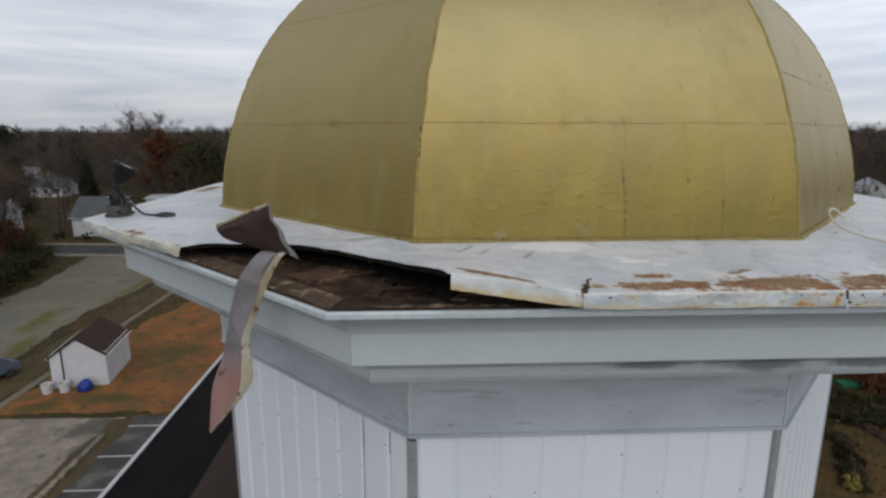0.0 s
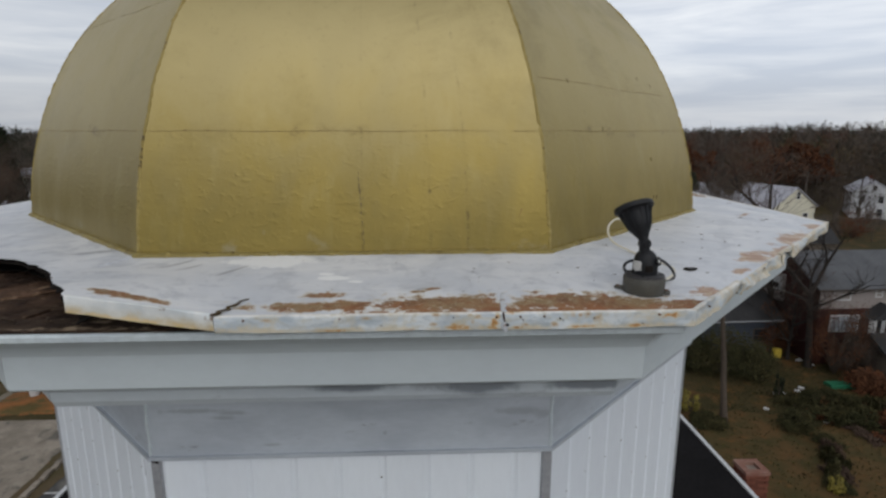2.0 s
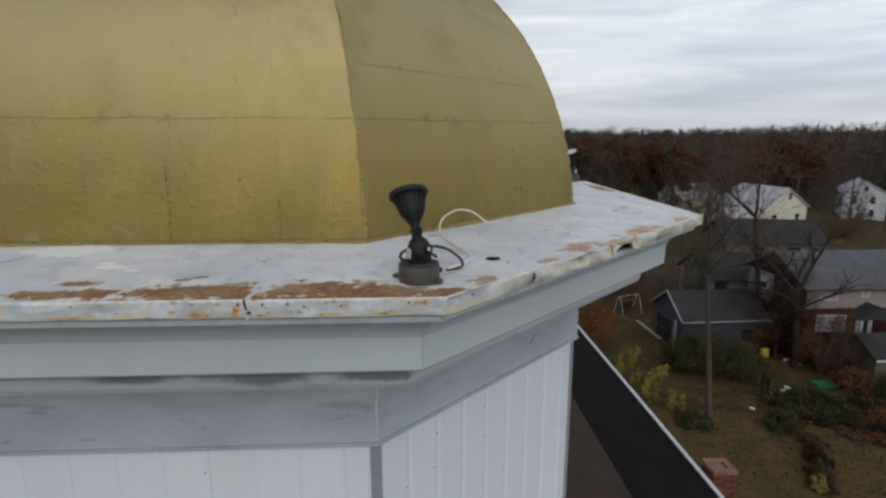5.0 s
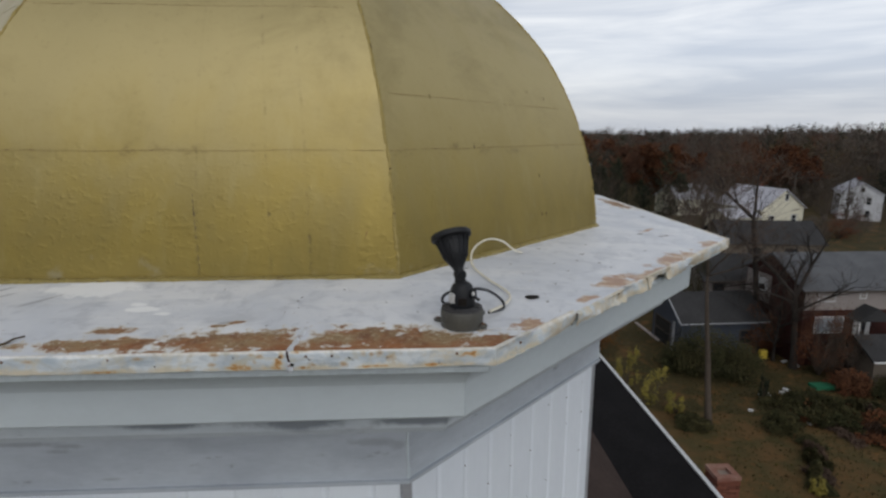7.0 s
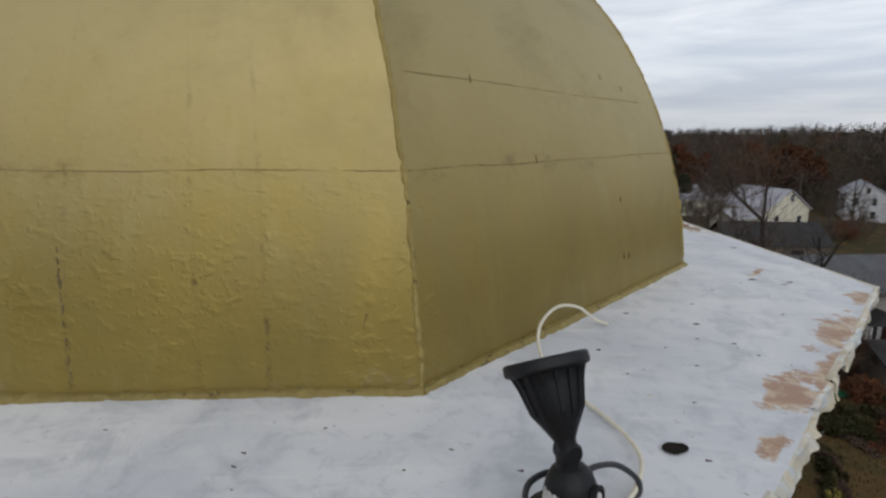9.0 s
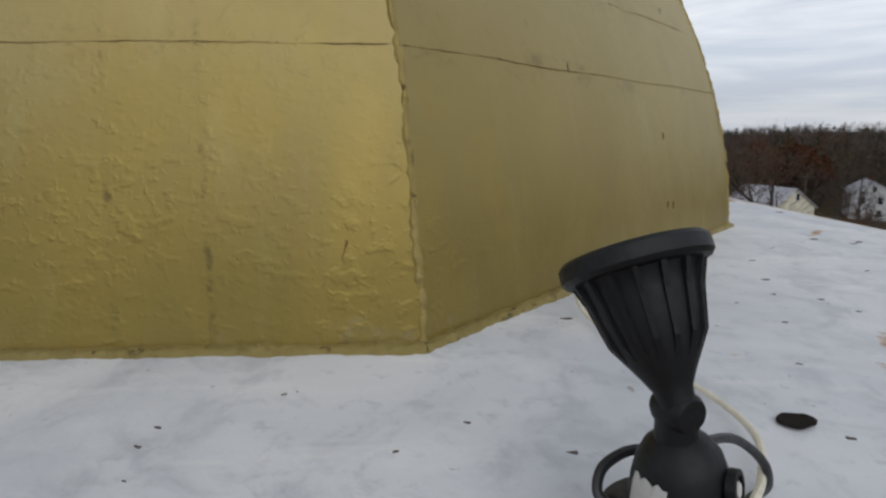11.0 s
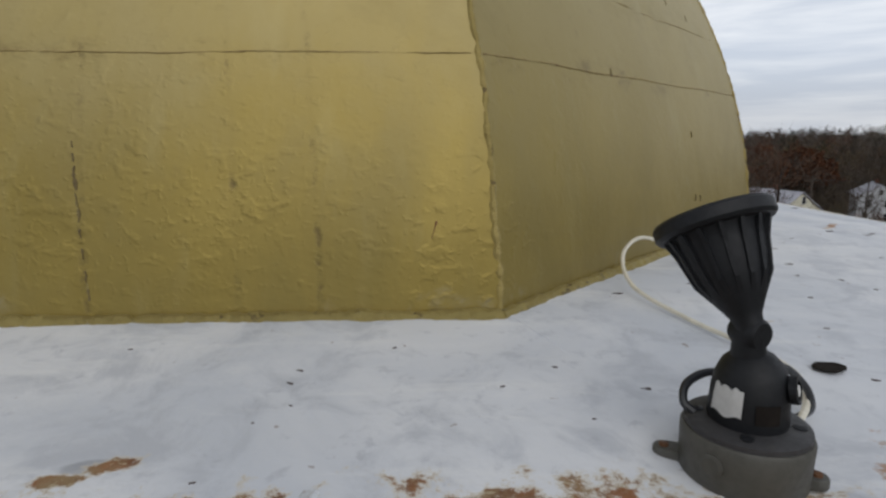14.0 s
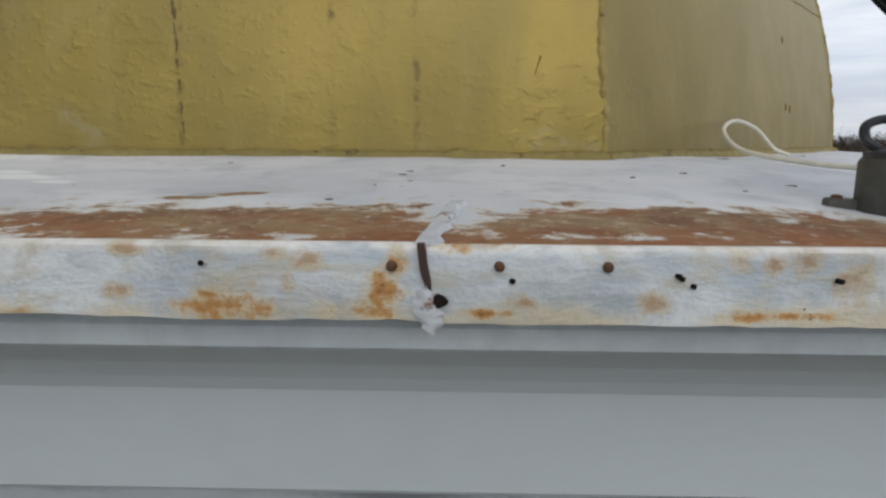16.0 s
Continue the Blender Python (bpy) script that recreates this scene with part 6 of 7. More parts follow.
for x, y, size in ((0.996, -1.704, 0.022), (1.354, -1.347, 0.018), (1.529, -1.422, 0.022), (1.978, -0.954, 0.032), (2.066, -1.006, 0.018), (1.365, -1.587, 0.008), (1.584, -1.626, 0.010), (1.393, -1.693, 0.009), (1.300, -1.865, 0.008), (1.186, -1.609, 0.016),
                   (0.444, -2.025, 0.009), (0.438, -2.060, 0.008), (0.452, -2.115, 0.006), (0.417, -2.151, 0.005), (0.792, -2.032, 0.008), (0.713, -2.083, 0.006), (0.901, -2.081, 0.011), (0.809, -2.155, 0.007), (0.389, -2.256, 0.006), (0.181, -1.949, 0.006), (0.569, -1.960, 0.007),
                   (1.225, -2.060, 0.011), (1.208, -1.741, 0.008), (1.477, -1.530, 0.012), (1.560, -1.556, 0.016), (2.100, -0.981, 0.026), (2.203, -0.443, 0.026), (1.60, -1.25, 0.012), (1.75, -1.10, 0.016), (1.85, -1.32, 0.012)):
    b = bmesh.new()
    ring = []
    for k in range(11):
        t = 2 * math.pi * k / 11
        r = size * 0.36 * (1 + 0.6 * rnd.uniform(-1, 1))
        ring.append(b.verts.new((r * 1.25 * math.cos(t), r * 0.55 * math.sin(t), 0)))
    top = b.faces.new(ring)
    for f in bmesh.ops.extrude_face_region(b, geom=[top])["geom"]:
        if isinstance(f, bmesh.types.BMVert):
            f.co.z += 0.0020
    o = part("paint_flake", b, FLAKE, steeple)
    o.matrix_basis = pose(x, y, tin_z(x, y) - 0.0009, 0, 0, rnd.uniform(-25, 25))
chimney()


# ---- houses ----
def house(name, m, w, d, eave, ridge, wall, roof, label, windows=(), ridge_along="x", overhang=0.35, trim=HOUSE_TRIM, chimneys=(), pane=None, category="house", gutter=None):
    """A gabled house, its front towards -y, centred on x; windows: (side, across, sill height, width, height) with side f, l or r."""
    h = thing(name, m, label, category)
    if ridge_along == "x":
        b = box(-w / 2, 0, 0, w / 2, d, eave)
        for x in (-w / 2, w / 2):
            b.faces.new([b.verts.new(v) for v in ((x, 0, eave), (x, d, eave), (x, d / 2, ridge - 0.1))])
        slopes = [[(-w / 2 - overhang, -overhang, eave - 0.12), (w / 2 + overhang, -overhang, eave - 0.12), (w / 2 + overhang, d / 2, ridge), (-w / 2 - overhang, d / 2, ridge)],
                  [(w / 2 + overhang, d + overhang, eave - 0.12), (-w / 2 - overhang, d + overhang, eave - 0.12), (-w / 2 - overhang, d / 2, ridge), (w / 2 + overhang, d / 2, ridge)]]
    else:
        b = box(-w / 2, 0, 0, w / 2, d, eave)
        for y in (0, d):
            b.faces.new([b.verts.new(v) for v in ((-w / 2, y, eave), (w / 2, y, eave), (0, y, ridge - 0.1))])
        slopes = [[(-w / 2 - overhang, d + overhang, eave - 0.12), (-w / 2 - overhang, -overhang, eave - 0.12), (0, -overhang, ridge), (0, d + overhang, ridge)],
                  [(w / 2 + overhang, -overhang, eave - 0.12), (w / 2 + overhang, d + overhang, eave - 0.12), (0, d + overhang, ridge), (0, -overhang, ridge)]]
    part("wall", b, wall, h)
    for s in slopes:
        b = bmesh.new()
        hi = [b.verts.new(v) for v in s]
        lo = [b.verts.new((v[0], v[1], v[2] - 0.14)) for v in s]
        b.faces.new(hi), b.faces.new(lo[::-1])
        for i in range(4):
            b.faces.new((hi[i], lo[i], lo[(i + 1) % 4], hi[(i + 1) % 4]))
        part("roof", b, roof, h)
        e0, e1 = Vector(s[0]), Vector(s[1])
        part("gutter", tube([e0 + Vector((0, 0, -0.08)), e1 + Vector((0, 0, -0.08))], 0.07, 6), gutter or trim, h)
    for x, y, hh in chimneys:
        part("chimney", box(x - 0.3, y - 0.3, ridge - 1.2, x + 0.3, y + 0.3, ridge + hh), BRICK_RED, h, "red brick chimney")
    for side, u, z, ww, hh, *extra in windows:
        at = {"f": pose(u, 0, z), "l": pose(-w / 2, u, z, 0, 0, -90), "r": pose(w / 2, u, z, 0, 0, 90)}[side]
        b = bmesh.new()
        t = 0.09
        for x0, z0, x1, z1 in ((-ww / 2 - t, -t, ww / 2 + t, 0), (-ww / 2 - t, hh, ww / 2 + t, hh + t), (-ww / 2 - t, 0, -ww / 2, hh), (ww / 2, 0, ww / 2 + t, hh), (-ww / 2, hh / 2 - 0.025, ww / 2, hh / 2 + 0.025)):
            box(x0, -0.05, z0, x1, 0.02, z1, b)
        win = part("window", b, trim, h)
        win.matrix_basis = at
        part("pane", box(-ww / 2, -0.012, 0, ww / 2, 0.03, hh), extra[0] if extra else (pane or PANE), win)
        if len(extra) > 1:
            for s in (-1, 1):
                part("shutter", box(s * (ww / 2 + 0.28) - 0.17, -0.04, -0.05, s * (ww / 2 + 0.28) + 0.17, 0.0, hh + 0.05), extra[1], win)
    return h


def yard_things():
    # the garden shed
    s = house("shed", pose(-22.7, 36.2, 0, 0, 0, 9), 3.4, 4.5, 2.35, 3.5, CLAP_WHITE, ROOF_BROWN, "small white shed with a dark brown roof", (), "y", 0.12, category="shed")
    part("downpipe", tube([(-0.95, -0.06, 0), (-0.95, -0.06, 2.9)], 0.05, 6), POLE_WOOD, s, "dark downpipe")
    b = lathe([(0, 0), (0.46, 0), (0.60, 0.12), (0.62, 0.45), (0.52, 0.72), (0.36, 0.92), (0.20, 1.02), (0, 1.04)], 28)
    for v in b.verts:
        v.co *= 1 + 0.16 * noise.noise(v.co * 2.6 + Vector((4, 1, 7))) + 0.05 * noise.noise(v.co * 8)
        v.co.z = max(v.co.z, 0)
    o = part("tarpaulin_heap", b, BLUE_PLASTIC, None, "", True)
    o.matrix_basis = pose(-22.1, 35.6, 0.012) @ Matrix.Scale(0.74, 4)
    tagged(o, "heap under a crumpled blue tarpaulin beside the shed", "tarpaulin")
    for x, y in ((-24.35, 35.3), (-23.35, 35.5)):
        o = part("bucket", lathe([(0, 0), (0.28, 0), (0.34, 0.62), (0.36, 0.64), (0.36, 0.67), (0.31, 0.67), (0.27, 0.06), (0, 0.05)], 18), HOUSE_TRIM)
        o.matrix_basis = pose(x, y, 0.012)
        tagged(o, "white plastic bucket beside the shed", "bucket", "buckets")
    # the parked car
    c = thing("car", pose(-29.8, 37.0, 0, 0, 0, 65), "silver-blue parked car on the gravel lane", "car")
    b = bmesh.new()
    prof = [(-2.1, 0.35), (-2.15, 0.75), (-1.9, 0.95), (-0.95, 1.0), (-0.35, 1.42), (0.9, 1.45), (1.6, 1.05), (2.1, 0.98), (2.15, 0.4)]
    lo = [b.verts.new((x, -0.85 + (0.15 if z > 1.2 else 0), z)) for x, z in prof]
    hi = [b.verts.new((x, 0.85 - (0.15 if z > 1.2 else 0), z)) for x, z in prof]
    b.faces.new(lo), b.faces.new(hi[::-1])
    for i in range(len(prof)):
        b.faces.new((lo[i], lo[(i + 1) % len(prof)], hi[(i + 1) % len(prof)], hi[i]))
    bmesh.ops.bevel(b, geom=b.edges[:], offset=0.05, segments=2, affect="EDGES")
    part("body", b, CAR_PAINT, c, "", True)
    part("windscreen", grid([[(-0.93, -0.68, 1.03), (-0.93, 0.68, 1.03)], [(-0.38, -0.62, 1.42), (-0.38, 0.62, 1.42)]], (-0.02, 0, 0.02)), PANE, c)
    part("rear_window", grid([[(0.98, -0.62, 1.44), (0.98, 0.62, 1.44)], [(1.56, -0.68, 1.1), (1.56, 0.68, 1.1)]], (0.02, 0, 0.02)), PANE, c)
    for x in (-1.3, 1.35):
        for y in (-0.82, 0.82):
            wh = part("wheel", lathe([(0, -0.1), (0.25, -0.1), (0.31, -0.07), (0.31, 0.07), (0.25, 0.1), (0, 0.1)], 18), TYRE, c)
            wh.matrix_basis = pose(x, y, 0.31, 90, 0, 0)
            part("rim", lathe([(0, -0.105), (0.18, -0.105), (0.18, 0.105), (0, 0.105)], 12), STEEL, wh)
    # fence along the lane
    f = thing("fence", pose(0, 0, 0), "wire fence on thin posts along the lane", "fence")
    a, z = Vector((-29.0, 33.0, 0)), Vector((-27.0, 78.0, 0))
    n = 18
    b = None
    for k in range(n + 1):
        p = a.lerp(z, k / n)
        m = pose(p.x, p.y, 0)
        if b is None:
            b = part("post", tube([(0, 0, 0), (0, 0, 1.35)], 0.04, 6), POLE_WOOD, f)
            b.matrix_basis = m
        else:
            again(b, m)
    for h in (0.25, 0.55, 0.85, 1.1, 1.3):
        part("wire", tube([a + Vector((0, 0, h)), z + Vector((0, 0, h))], 0.012, 4), STEEL, f)


yard_things()
house("white_house", pose(-52.0, 92.5, 0, 0, 0, 4), 7.4, 8, 3.2, 6.1, CLAP_WHITE, ROOF_GREY, "white house with a grey roof beside the street", (("f", -1.6, 1.5, 0.9, 1.2), ("f", 0.2, 1.5, 0.9, 1.2), ("f", 1.9, 1.5, 0.8, 1.2), ("r", 3.0, 1.2, 0.9, 1.2), ("r", 4.0, 4.0, 0.8, 0.9)))
house("outbuilding", pose(-48.6, 108, 0, 0, 0, 0), 4.8, 6, 4.5, 4.75, CLAP_WHITE, ROOF_PALE, "small white outbuilding with a pale roof", (("f", 1.2, 2.7, 0.6, 0.7), ("f", 0.2, 2.6, 0.5, 0.5)))
house("grey_house", pose(-95, 148, 0, 0, 0, 8), 9, 8, 2.7, 4.7, CLAP_WHITE, ROOF_GREY, "pale house with a grey roof among trees", (("f", -2.4, 1.1, 1.0, 1.1), ("f", 0.2, 1.1, 1.0, 1.1), ("f", 2.6, 1.1, 1.0, 1.1)))
house("far_house", pose(-125, 186, 0, 0, 0, -20), 8, 7, 3.0, 5.2, CLAP_CREAM, ROOF_PALE, "cream house far off among bare trees", (("f", -1.5, 1.2, 1.0, 1.1), ("f", 1.5, 1.2, 1.0, 1.1)))
house("roadside_house", pose(-70, 92, 0, 0, 0, 15), 7, 7, 3.4, 5.6, CLAP_WHITE, ROOF_PALE, "white house half hidden by dark trees", (("f", -1.5, 1.4, 1.0, 1.1), ("f", 1.5, 1.4, 1.0, 1.1)))

# the split-level brick house, its upper floor clad in pinkish boards
brick_house = house("brick_house", pose(36.2, 37.9, 0), 12.0, 7.2, 6.0, 7.9, BRICK_WALL, ROOF_GREY, "split-level house, dark red brick below pinkish boards", (
    ("f", -4.35, 5.0, 1.15, 0.75, PANE, SHUTTER), ("f", -1.6, 5.2, 0.4, 0.45, PANE), ("f", 1.4, 5.0, 1.15, 0.75, PANE, SHUTTER)), overhang=0.45, gutter=POLE_WOOD)
part("upper_cladding", box(-6.03, -0.045, 4.3, 6.03, -0.003, 5.95), CLAP_PINK, brick_house, "pinkish board cladding")
part("brick_wall", box(-6.05, -0.12, 0, 6.05, -0.003, 4.3), BRICK_WALL, brick_house, "dark red brick lower wall")
part("side_cladding", box(-6.04, 3.9, 3.6, -6.003, 7.1, 5.85), CLAP_PINK, brick_house, "pale boards on the gable side")
w = part("window", box(-6.10, 4.3, 4.3, -6.03, 5.5, 5.5), HOUSE_TRIM, brick_house, "white framed side window")
part("pane", box(-6.12, 4.55, 4.55, -6.09, 5.25, 5.0), PANE, w)
w = part("window", box(-5.15, -0.2, 2.55, -2.95, -0.1, 3.85), HOUSE_TRIM, brick_house, "wide white picture window")
for k in range(3):
    part("pane", box(-5.03 + 0.68 * k, -0.22, 2.67, -4.40 + 0.68 * k, -0.15, 3.73), PANE_PALE, w)
d = part("door", box(-2.1, -0.18, 2.0, -0.85, -0.1, 3.8), HOUSE_TRIM, brick_house, "white storm door")
part("pane", box(-1.75, -0.2, 2.3, -1.2, -0.15, 3.5), PANE, d)
b = bmesh.new()
q = [(-2.9, 3.85), (-0.1, 3.85), (-1.5, 4.8)]
lo = [b.verts.new((x, -1.5, z)) for x, z in q]
hi = [b.verts.new((x, -0.12, z)) for x, z in q]
b.faces.new(lo), b.faces.new(hi[::-1])
for i in range(3):
    b.faces.new((lo[i], lo[(i + 1) % 3], hi[(i + 1) % 3], hi[i]))
part("porch_roof", b, ROOF_DARK, brick_house, "small dark porch gable")
for x in (-2.7, -0.3):
    part("porch_post", box(x - 0.07, -1.4, 0.1, x + 0.07, -1.26, 3.9), HOUSE_TRIM, brick_house)
house("garage", pose(36.3, 33.9, 0), 7.2, 3.6, 2.15, 3.2, CLAP_TAN, ROOF_DARK, "low tan garage with a dark roof", (), overhang=0.3, category="garage")
blue = house("blue_house", pose(25.6, 40.2, 0, 0, 0, 2), 6.6, 4.8, 2.85, 4.5, CLAP_BLUE, ROOF_DARK, "low blue-grey house with a dark roof", (("f", 2.0, 0.9, 1.0, 1.0), ("l", 3.0, 0.05, 2.4, 2.0)), overhang=0.3, trim=POLE_WOOD, gutter=GREY_TRIM)
for y0, y1 in ((-0.34, 2.4), (5.14, 2.4)):
    part("rake_trim", tube([(-3.63, y0, 2.70), (-3.63, y1, 4.47)], 0.075, 6), GREY_TRIM, blue, "pale grey rake trim")
part("porch_post", box(-3.75, 0.5, 0, -3.60, 0.65, 2.6), GREY_TRIM, blue)
house("cream_house", pose(65.8, 93, 0, 0, 0, 14), 9.4, 10.5, 4.3, 7.6, CLAP_CREAM, ROOF_PALE, "cream gabled house with a pale roof", (("f", 0.6, 5.6, 0.7, 1.1), ("f", -2.4, 1.6, 1.0, 1.4), ("f", 2.6, 1.6, 1.0, 1.4), ("l", 3, 1.8, 1.0, 1.3), ("l", 7, 1.8, 1.0, 1.3)), "y", chimneys=((0.8, 6, 0.8),))
house("pale_house", pose(61.4, 114, 0, 0, 0, 10), 9, 8, 3.6, 6.2, CLAP_CREAM, ROOF_PALE, "pale house half hidden by bare trees", (("f", -2.2, 1.3, 0.9, 1.2), ("f", 2.0, 1.3, 0.9, 1.2)))
house("gabled_house", pose(90.3, 105.5, 0, 0, 0, -32), 7.0, 12, 5.3, 7.5, CLAP_WHITE, ROOF_PALE, "tall white gabled house with dark windows", (("f", 0.0, 5.6, 0.6, 0.9), ("f", -1.8, 3.2, 0.8, 1.3), ("f", 1.2, 3.2, 0.8, 1.3), ("f", -2.1, 0.7, 0.8, 1.3), ("f", 1.2, 0.7, 0.8, 1.3), ("l", 3, 3.4, 0.8, 1.3)), "y", chimneys=((0.0, 6.5, 0.7),))
house("low_house", pose(30.9, 46.0, 0), 7.6, 5, 4.6, 6.3, CLAP_PINK, ROOF_DARK, "pinkish house with a dark roof behind the blue house", (("f", -2.6, 3.2, 0.9, 0.9), ("f", 0.6, 3.2, 0.9, 0.9)), trim=POLE_WOOD)
house("cream_annexe", pose(57.4, 90.5, 0, 0, 0, 14), 6.4, 5.0, 3.2, 4.4, CLAP_CREAM, ROOF_PALE, "low cream annexe beside the cream house", (("f", -1.4, 1.0, 0.9, 1.2), ("f", 1.5, 1.0, 0.9, 1.2)), category="annexe")
house("red_roofed_house", pose(96, 190, 0, 0, 0, 10), 13, 9, 3.4, 6.4, CLAP_TAN, ROOF_RED, "far house with a dull red roof among trees", (("f", -3, 1.0, 1.1, 1.2), ("f", 3, 1.0, 1.1, 1.2)))
house("dark_roofed_house", pose(49.0, 69.6, 0, 0, 0, -8), 12.5, 8, 2.9, 5.3, CLAP_TAN, ROOF_DARK, "long low house with a dark roof", (("f", -2.4, 0.9, 1.4, 1.2), ("f", 2.2, 0.9, 1.4, 1.2)), trim=POLE_WOOD)


# ---- trees, shrubs and woods ----
def bare_tree(name, m, height, label, seed, girth=0.22, limbs_from=0.35, spread=0.55, twigs=900, mat=None, levels=4, group="bare trees", leaf=None, crook=0.05, forks=(), bark=None):
    """A bare or thinly leaved tree; forks are main limbs: (share of the height, degrees round, rise, length, radius)."""
    t = thing(name, m, label, "tree", group)
    rnd = random.Random(seed)
    b = bmesh.new()
    tips = []

    def limb(p, d, length, radius, level):
        n = 5
        pts, rad = [p], [radius]
        for k in range(n):
            d = (d + Vector((rnd.uniform(-1, 1), rnd.uniform(-1, 1), rnd.uniform(-0.3, 0.6))) * (0.10 if level == 0 else 0.20)).normalized()
            p = p + d * (length / n)
            pts.append(p)
            rad.append(radius * (1 - 0.62 * (k + 1) / n))
            if level < levels and k >= (1 if level else 0):
                for _ in range(rnd.choice((1, 1, 2)) if level else 0):
                    side = Vector((rnd.uniform(-1, 1), rnd.uniform(-1, 1), rnd.uniform(-0.1, 0.8))).normalized()
                    limb(p, (d * 0.6 + side * spread).normalized(), length * rnd.uniform(0.45, 0.68), rad[-1] * 0.62, level + 1)
            if level >= 2:
                tips.append((p.copy(), d.copy(), length))
        tube(pts, rad, 7 if level == 0 else (5 if level < 3 else 3), b)

    trunk = [Vector((0, 0, -0.1))]
    rad = [girth * 1.25]
    d = Vector((0, 0, 1))
    n = 10
    for k in range(n):
        d = (d + Vector((rnd.uniform(-crook, crook), rnd.uniform(-crook, crook), 0.1))).normalized()
        trunk.append(trunk[-1] + d * height * 0.86 / n)
        rad.append(girth * (1 - (0.45 if forks else 0.85) * (k + 1) / n))
        f = (k + 1) / n
        for at, round_, rise, length, radius in forks:
            if abs(at - f) < 0.04:
                limb(trunk[-1], Vector((math.cos(radians(round_)), math.sin(radians(round_)), rise)).normalized(), length, radius, 1)
        if f >= limbs_from and not forks:
            for _ in range(rnd.choice((1, 2, 2))):
                a = rnd.uniform(0, 2 * math.pi)
                dd = Vector((math.cos(a), math.sin(a), rnd.uniform(0.35, 1.1))).normalized()
                limb(trunk[-1], dd, height * 0.33 * (1.15 - 0.6 * f) * rnd.uniform(0.8, 1.25), rad[-1] * 0.65, 1)
    tube(trunk, rad, 10, b)
    part("trunk", b, bark or BARK, t)
    verts, faces = [], []
    for _ in range(twigs):
        p, d, ln = tips[rnd.randrange(len(tips))]
        v = (d + Vector((rnd.uniform(-1, 1), rnd.uniform(-1, 1), rnd.uniform(-0.3, 0.9)))).normalized()
        s = v.orthogonal().normalized() * rnd.uniform(0.010, 0.02) * (height / 12)
        ll = rnd.uniform(0.3, 0.9) * (height / 12)
        k = len(verts)
        if leaf:
            c = p + v * rnd.uniform(0, 0.5)
            s, w = Vector((rnd.uniform(-1, 1), rnd.uniform(-1, 1), rnd.uniform(-1, 1))) * leaf, Vector((rnd.uniform(-1, 1), rnd.uniform(-1, 1), rnd.uniform(-1, 1))) * leaf
            verts += [c, c + s, c + s + w, c + w]
            faces.append((k, k + 1, k + 2, k + 3))
        else:
            verts += [p - s, p + s, p + v * ll]
            faces.append((k, k + 1, k + 2))
    me = bpy.data.meshes.new("crown")
    me.from_pydata([tuple(v) for v in verts], [], faces)
    me.materials.append(mat or TWIG)
    o = new("crown", me)
    o.parent = t
    return t


def leafy(name, m, size, n, leaf, mat, label, category, seed, group="", shape="round", trunk=True):
    """A bush or evergreen: stems and a crown of many small leaves in uneven clumps."""
    t = thing(name, m, label, category, group)
    rnd = random.Random(seed)
    sx, sy, sz = size
    b = bmesh.new()
    clumps = []
    for k in range(max(n // 60, 8)):
        a = rnd.uniform(0, 2 * math.pi)
        if shape == "cone":
            h = rnd.random() ** 1.2
            r = (1 - h) ** 0.8 * rnd.uniform(0.5, 1.0)
            c = Vector((sx * r * math.cos(a), sy * r * math.sin(a), sz * (0.08 + 0.92 * h)))
            spread = Vector((sx * 0.22, sy * 0.22, sz * 0.05))
        elif shape == "loose":
            r = math.sqrt(rnd.random()) * rnd.uniform(0.7, 1.15)
            c = Vector((sx * r * math.cos(a), sy * r * math.sin(a), sz * max(1 - 0.55 * r * r, 0.2) * rnd.uniform(0.12, 1.0)))
            spread = Vector((sx * 0.24, sy * 0.24, sz * 0.18))
        else:
            h = rnd.uniform(0.15, 1)
            r = math.sqrt(max(1 - (2 * h - 1.1) ** 2 / 1.3, 0.05)) * rnd.uniform(0.45, 1.0)
            c = Vector((sx * r * math.cos(a), sy * r * math.sin(a), sz * h * rnd.uniform(0.8, 1.05)))
            spread = Vector((sx * 0.2, sy * 0.2, sz * 0.13))
        clumps.append((c, spread))
        base = Vector((0, 0, c.z * 0.5 if shape == "cone" else 0.0))
        if k % 2 == 0:
            tube([base, base.lerp(c, 0.5) + Vector((0, 0, 0.05 * sz)), c], [0.03 * sx ** 0.5, 0.02, 0.008], 4, b)
    if trunk:
        tube([(0, 0, -0.1), (0.02, 0, sz * 0.5), (0, 0.02, sz * 0.96)], [0.05 * sx + 0.03, 0.03 * sx + 0.02, 0.01], 7, b)
    part("stem", b, BARK, t)
    verts, faces = [], []
    for _ in range(n):
        c, s = clumps[rnd.randrange(len(clumps))]
        p = c + Vector((rnd.gauss(0, s.x * 0.6), rnd.gauss(0, s.y * 0.6), rnd.gauss(0, s.z * 0.6)))
        p.z = max(p.z, 0.02)
        u = Vector((rnd.uniform(-1, 1), rnd.uniform(-1, 1), rnd.uniform(-0.8, 0.8))).normalized() * leaf * rnd.uniform(0.5, 1.3)
        v = u.orthogonal().normalized() * leaf * rnd.uniform(0.3, 0.6)
        k = len(verts)
        verts += [p - u, p - v, p + u, p + v]
        faces.append((k, k + 1, k + 2, k + 3))
    me = bpy.data.meshes.new("crown")
    me.from_pydata([tuple(v) for v in verts], [], faces)
    me.materials.append(mat)
    o = new("crown", me)
    o.parent = t
    return t


bare_tree("bare_tree", pose(19.1, 29.8, 0, 0, -5, 0), 15.5, "tall thin bare tree with a grey trunk", 3, 0.20, 0.62, 0.6, 1500, crook=0.03)
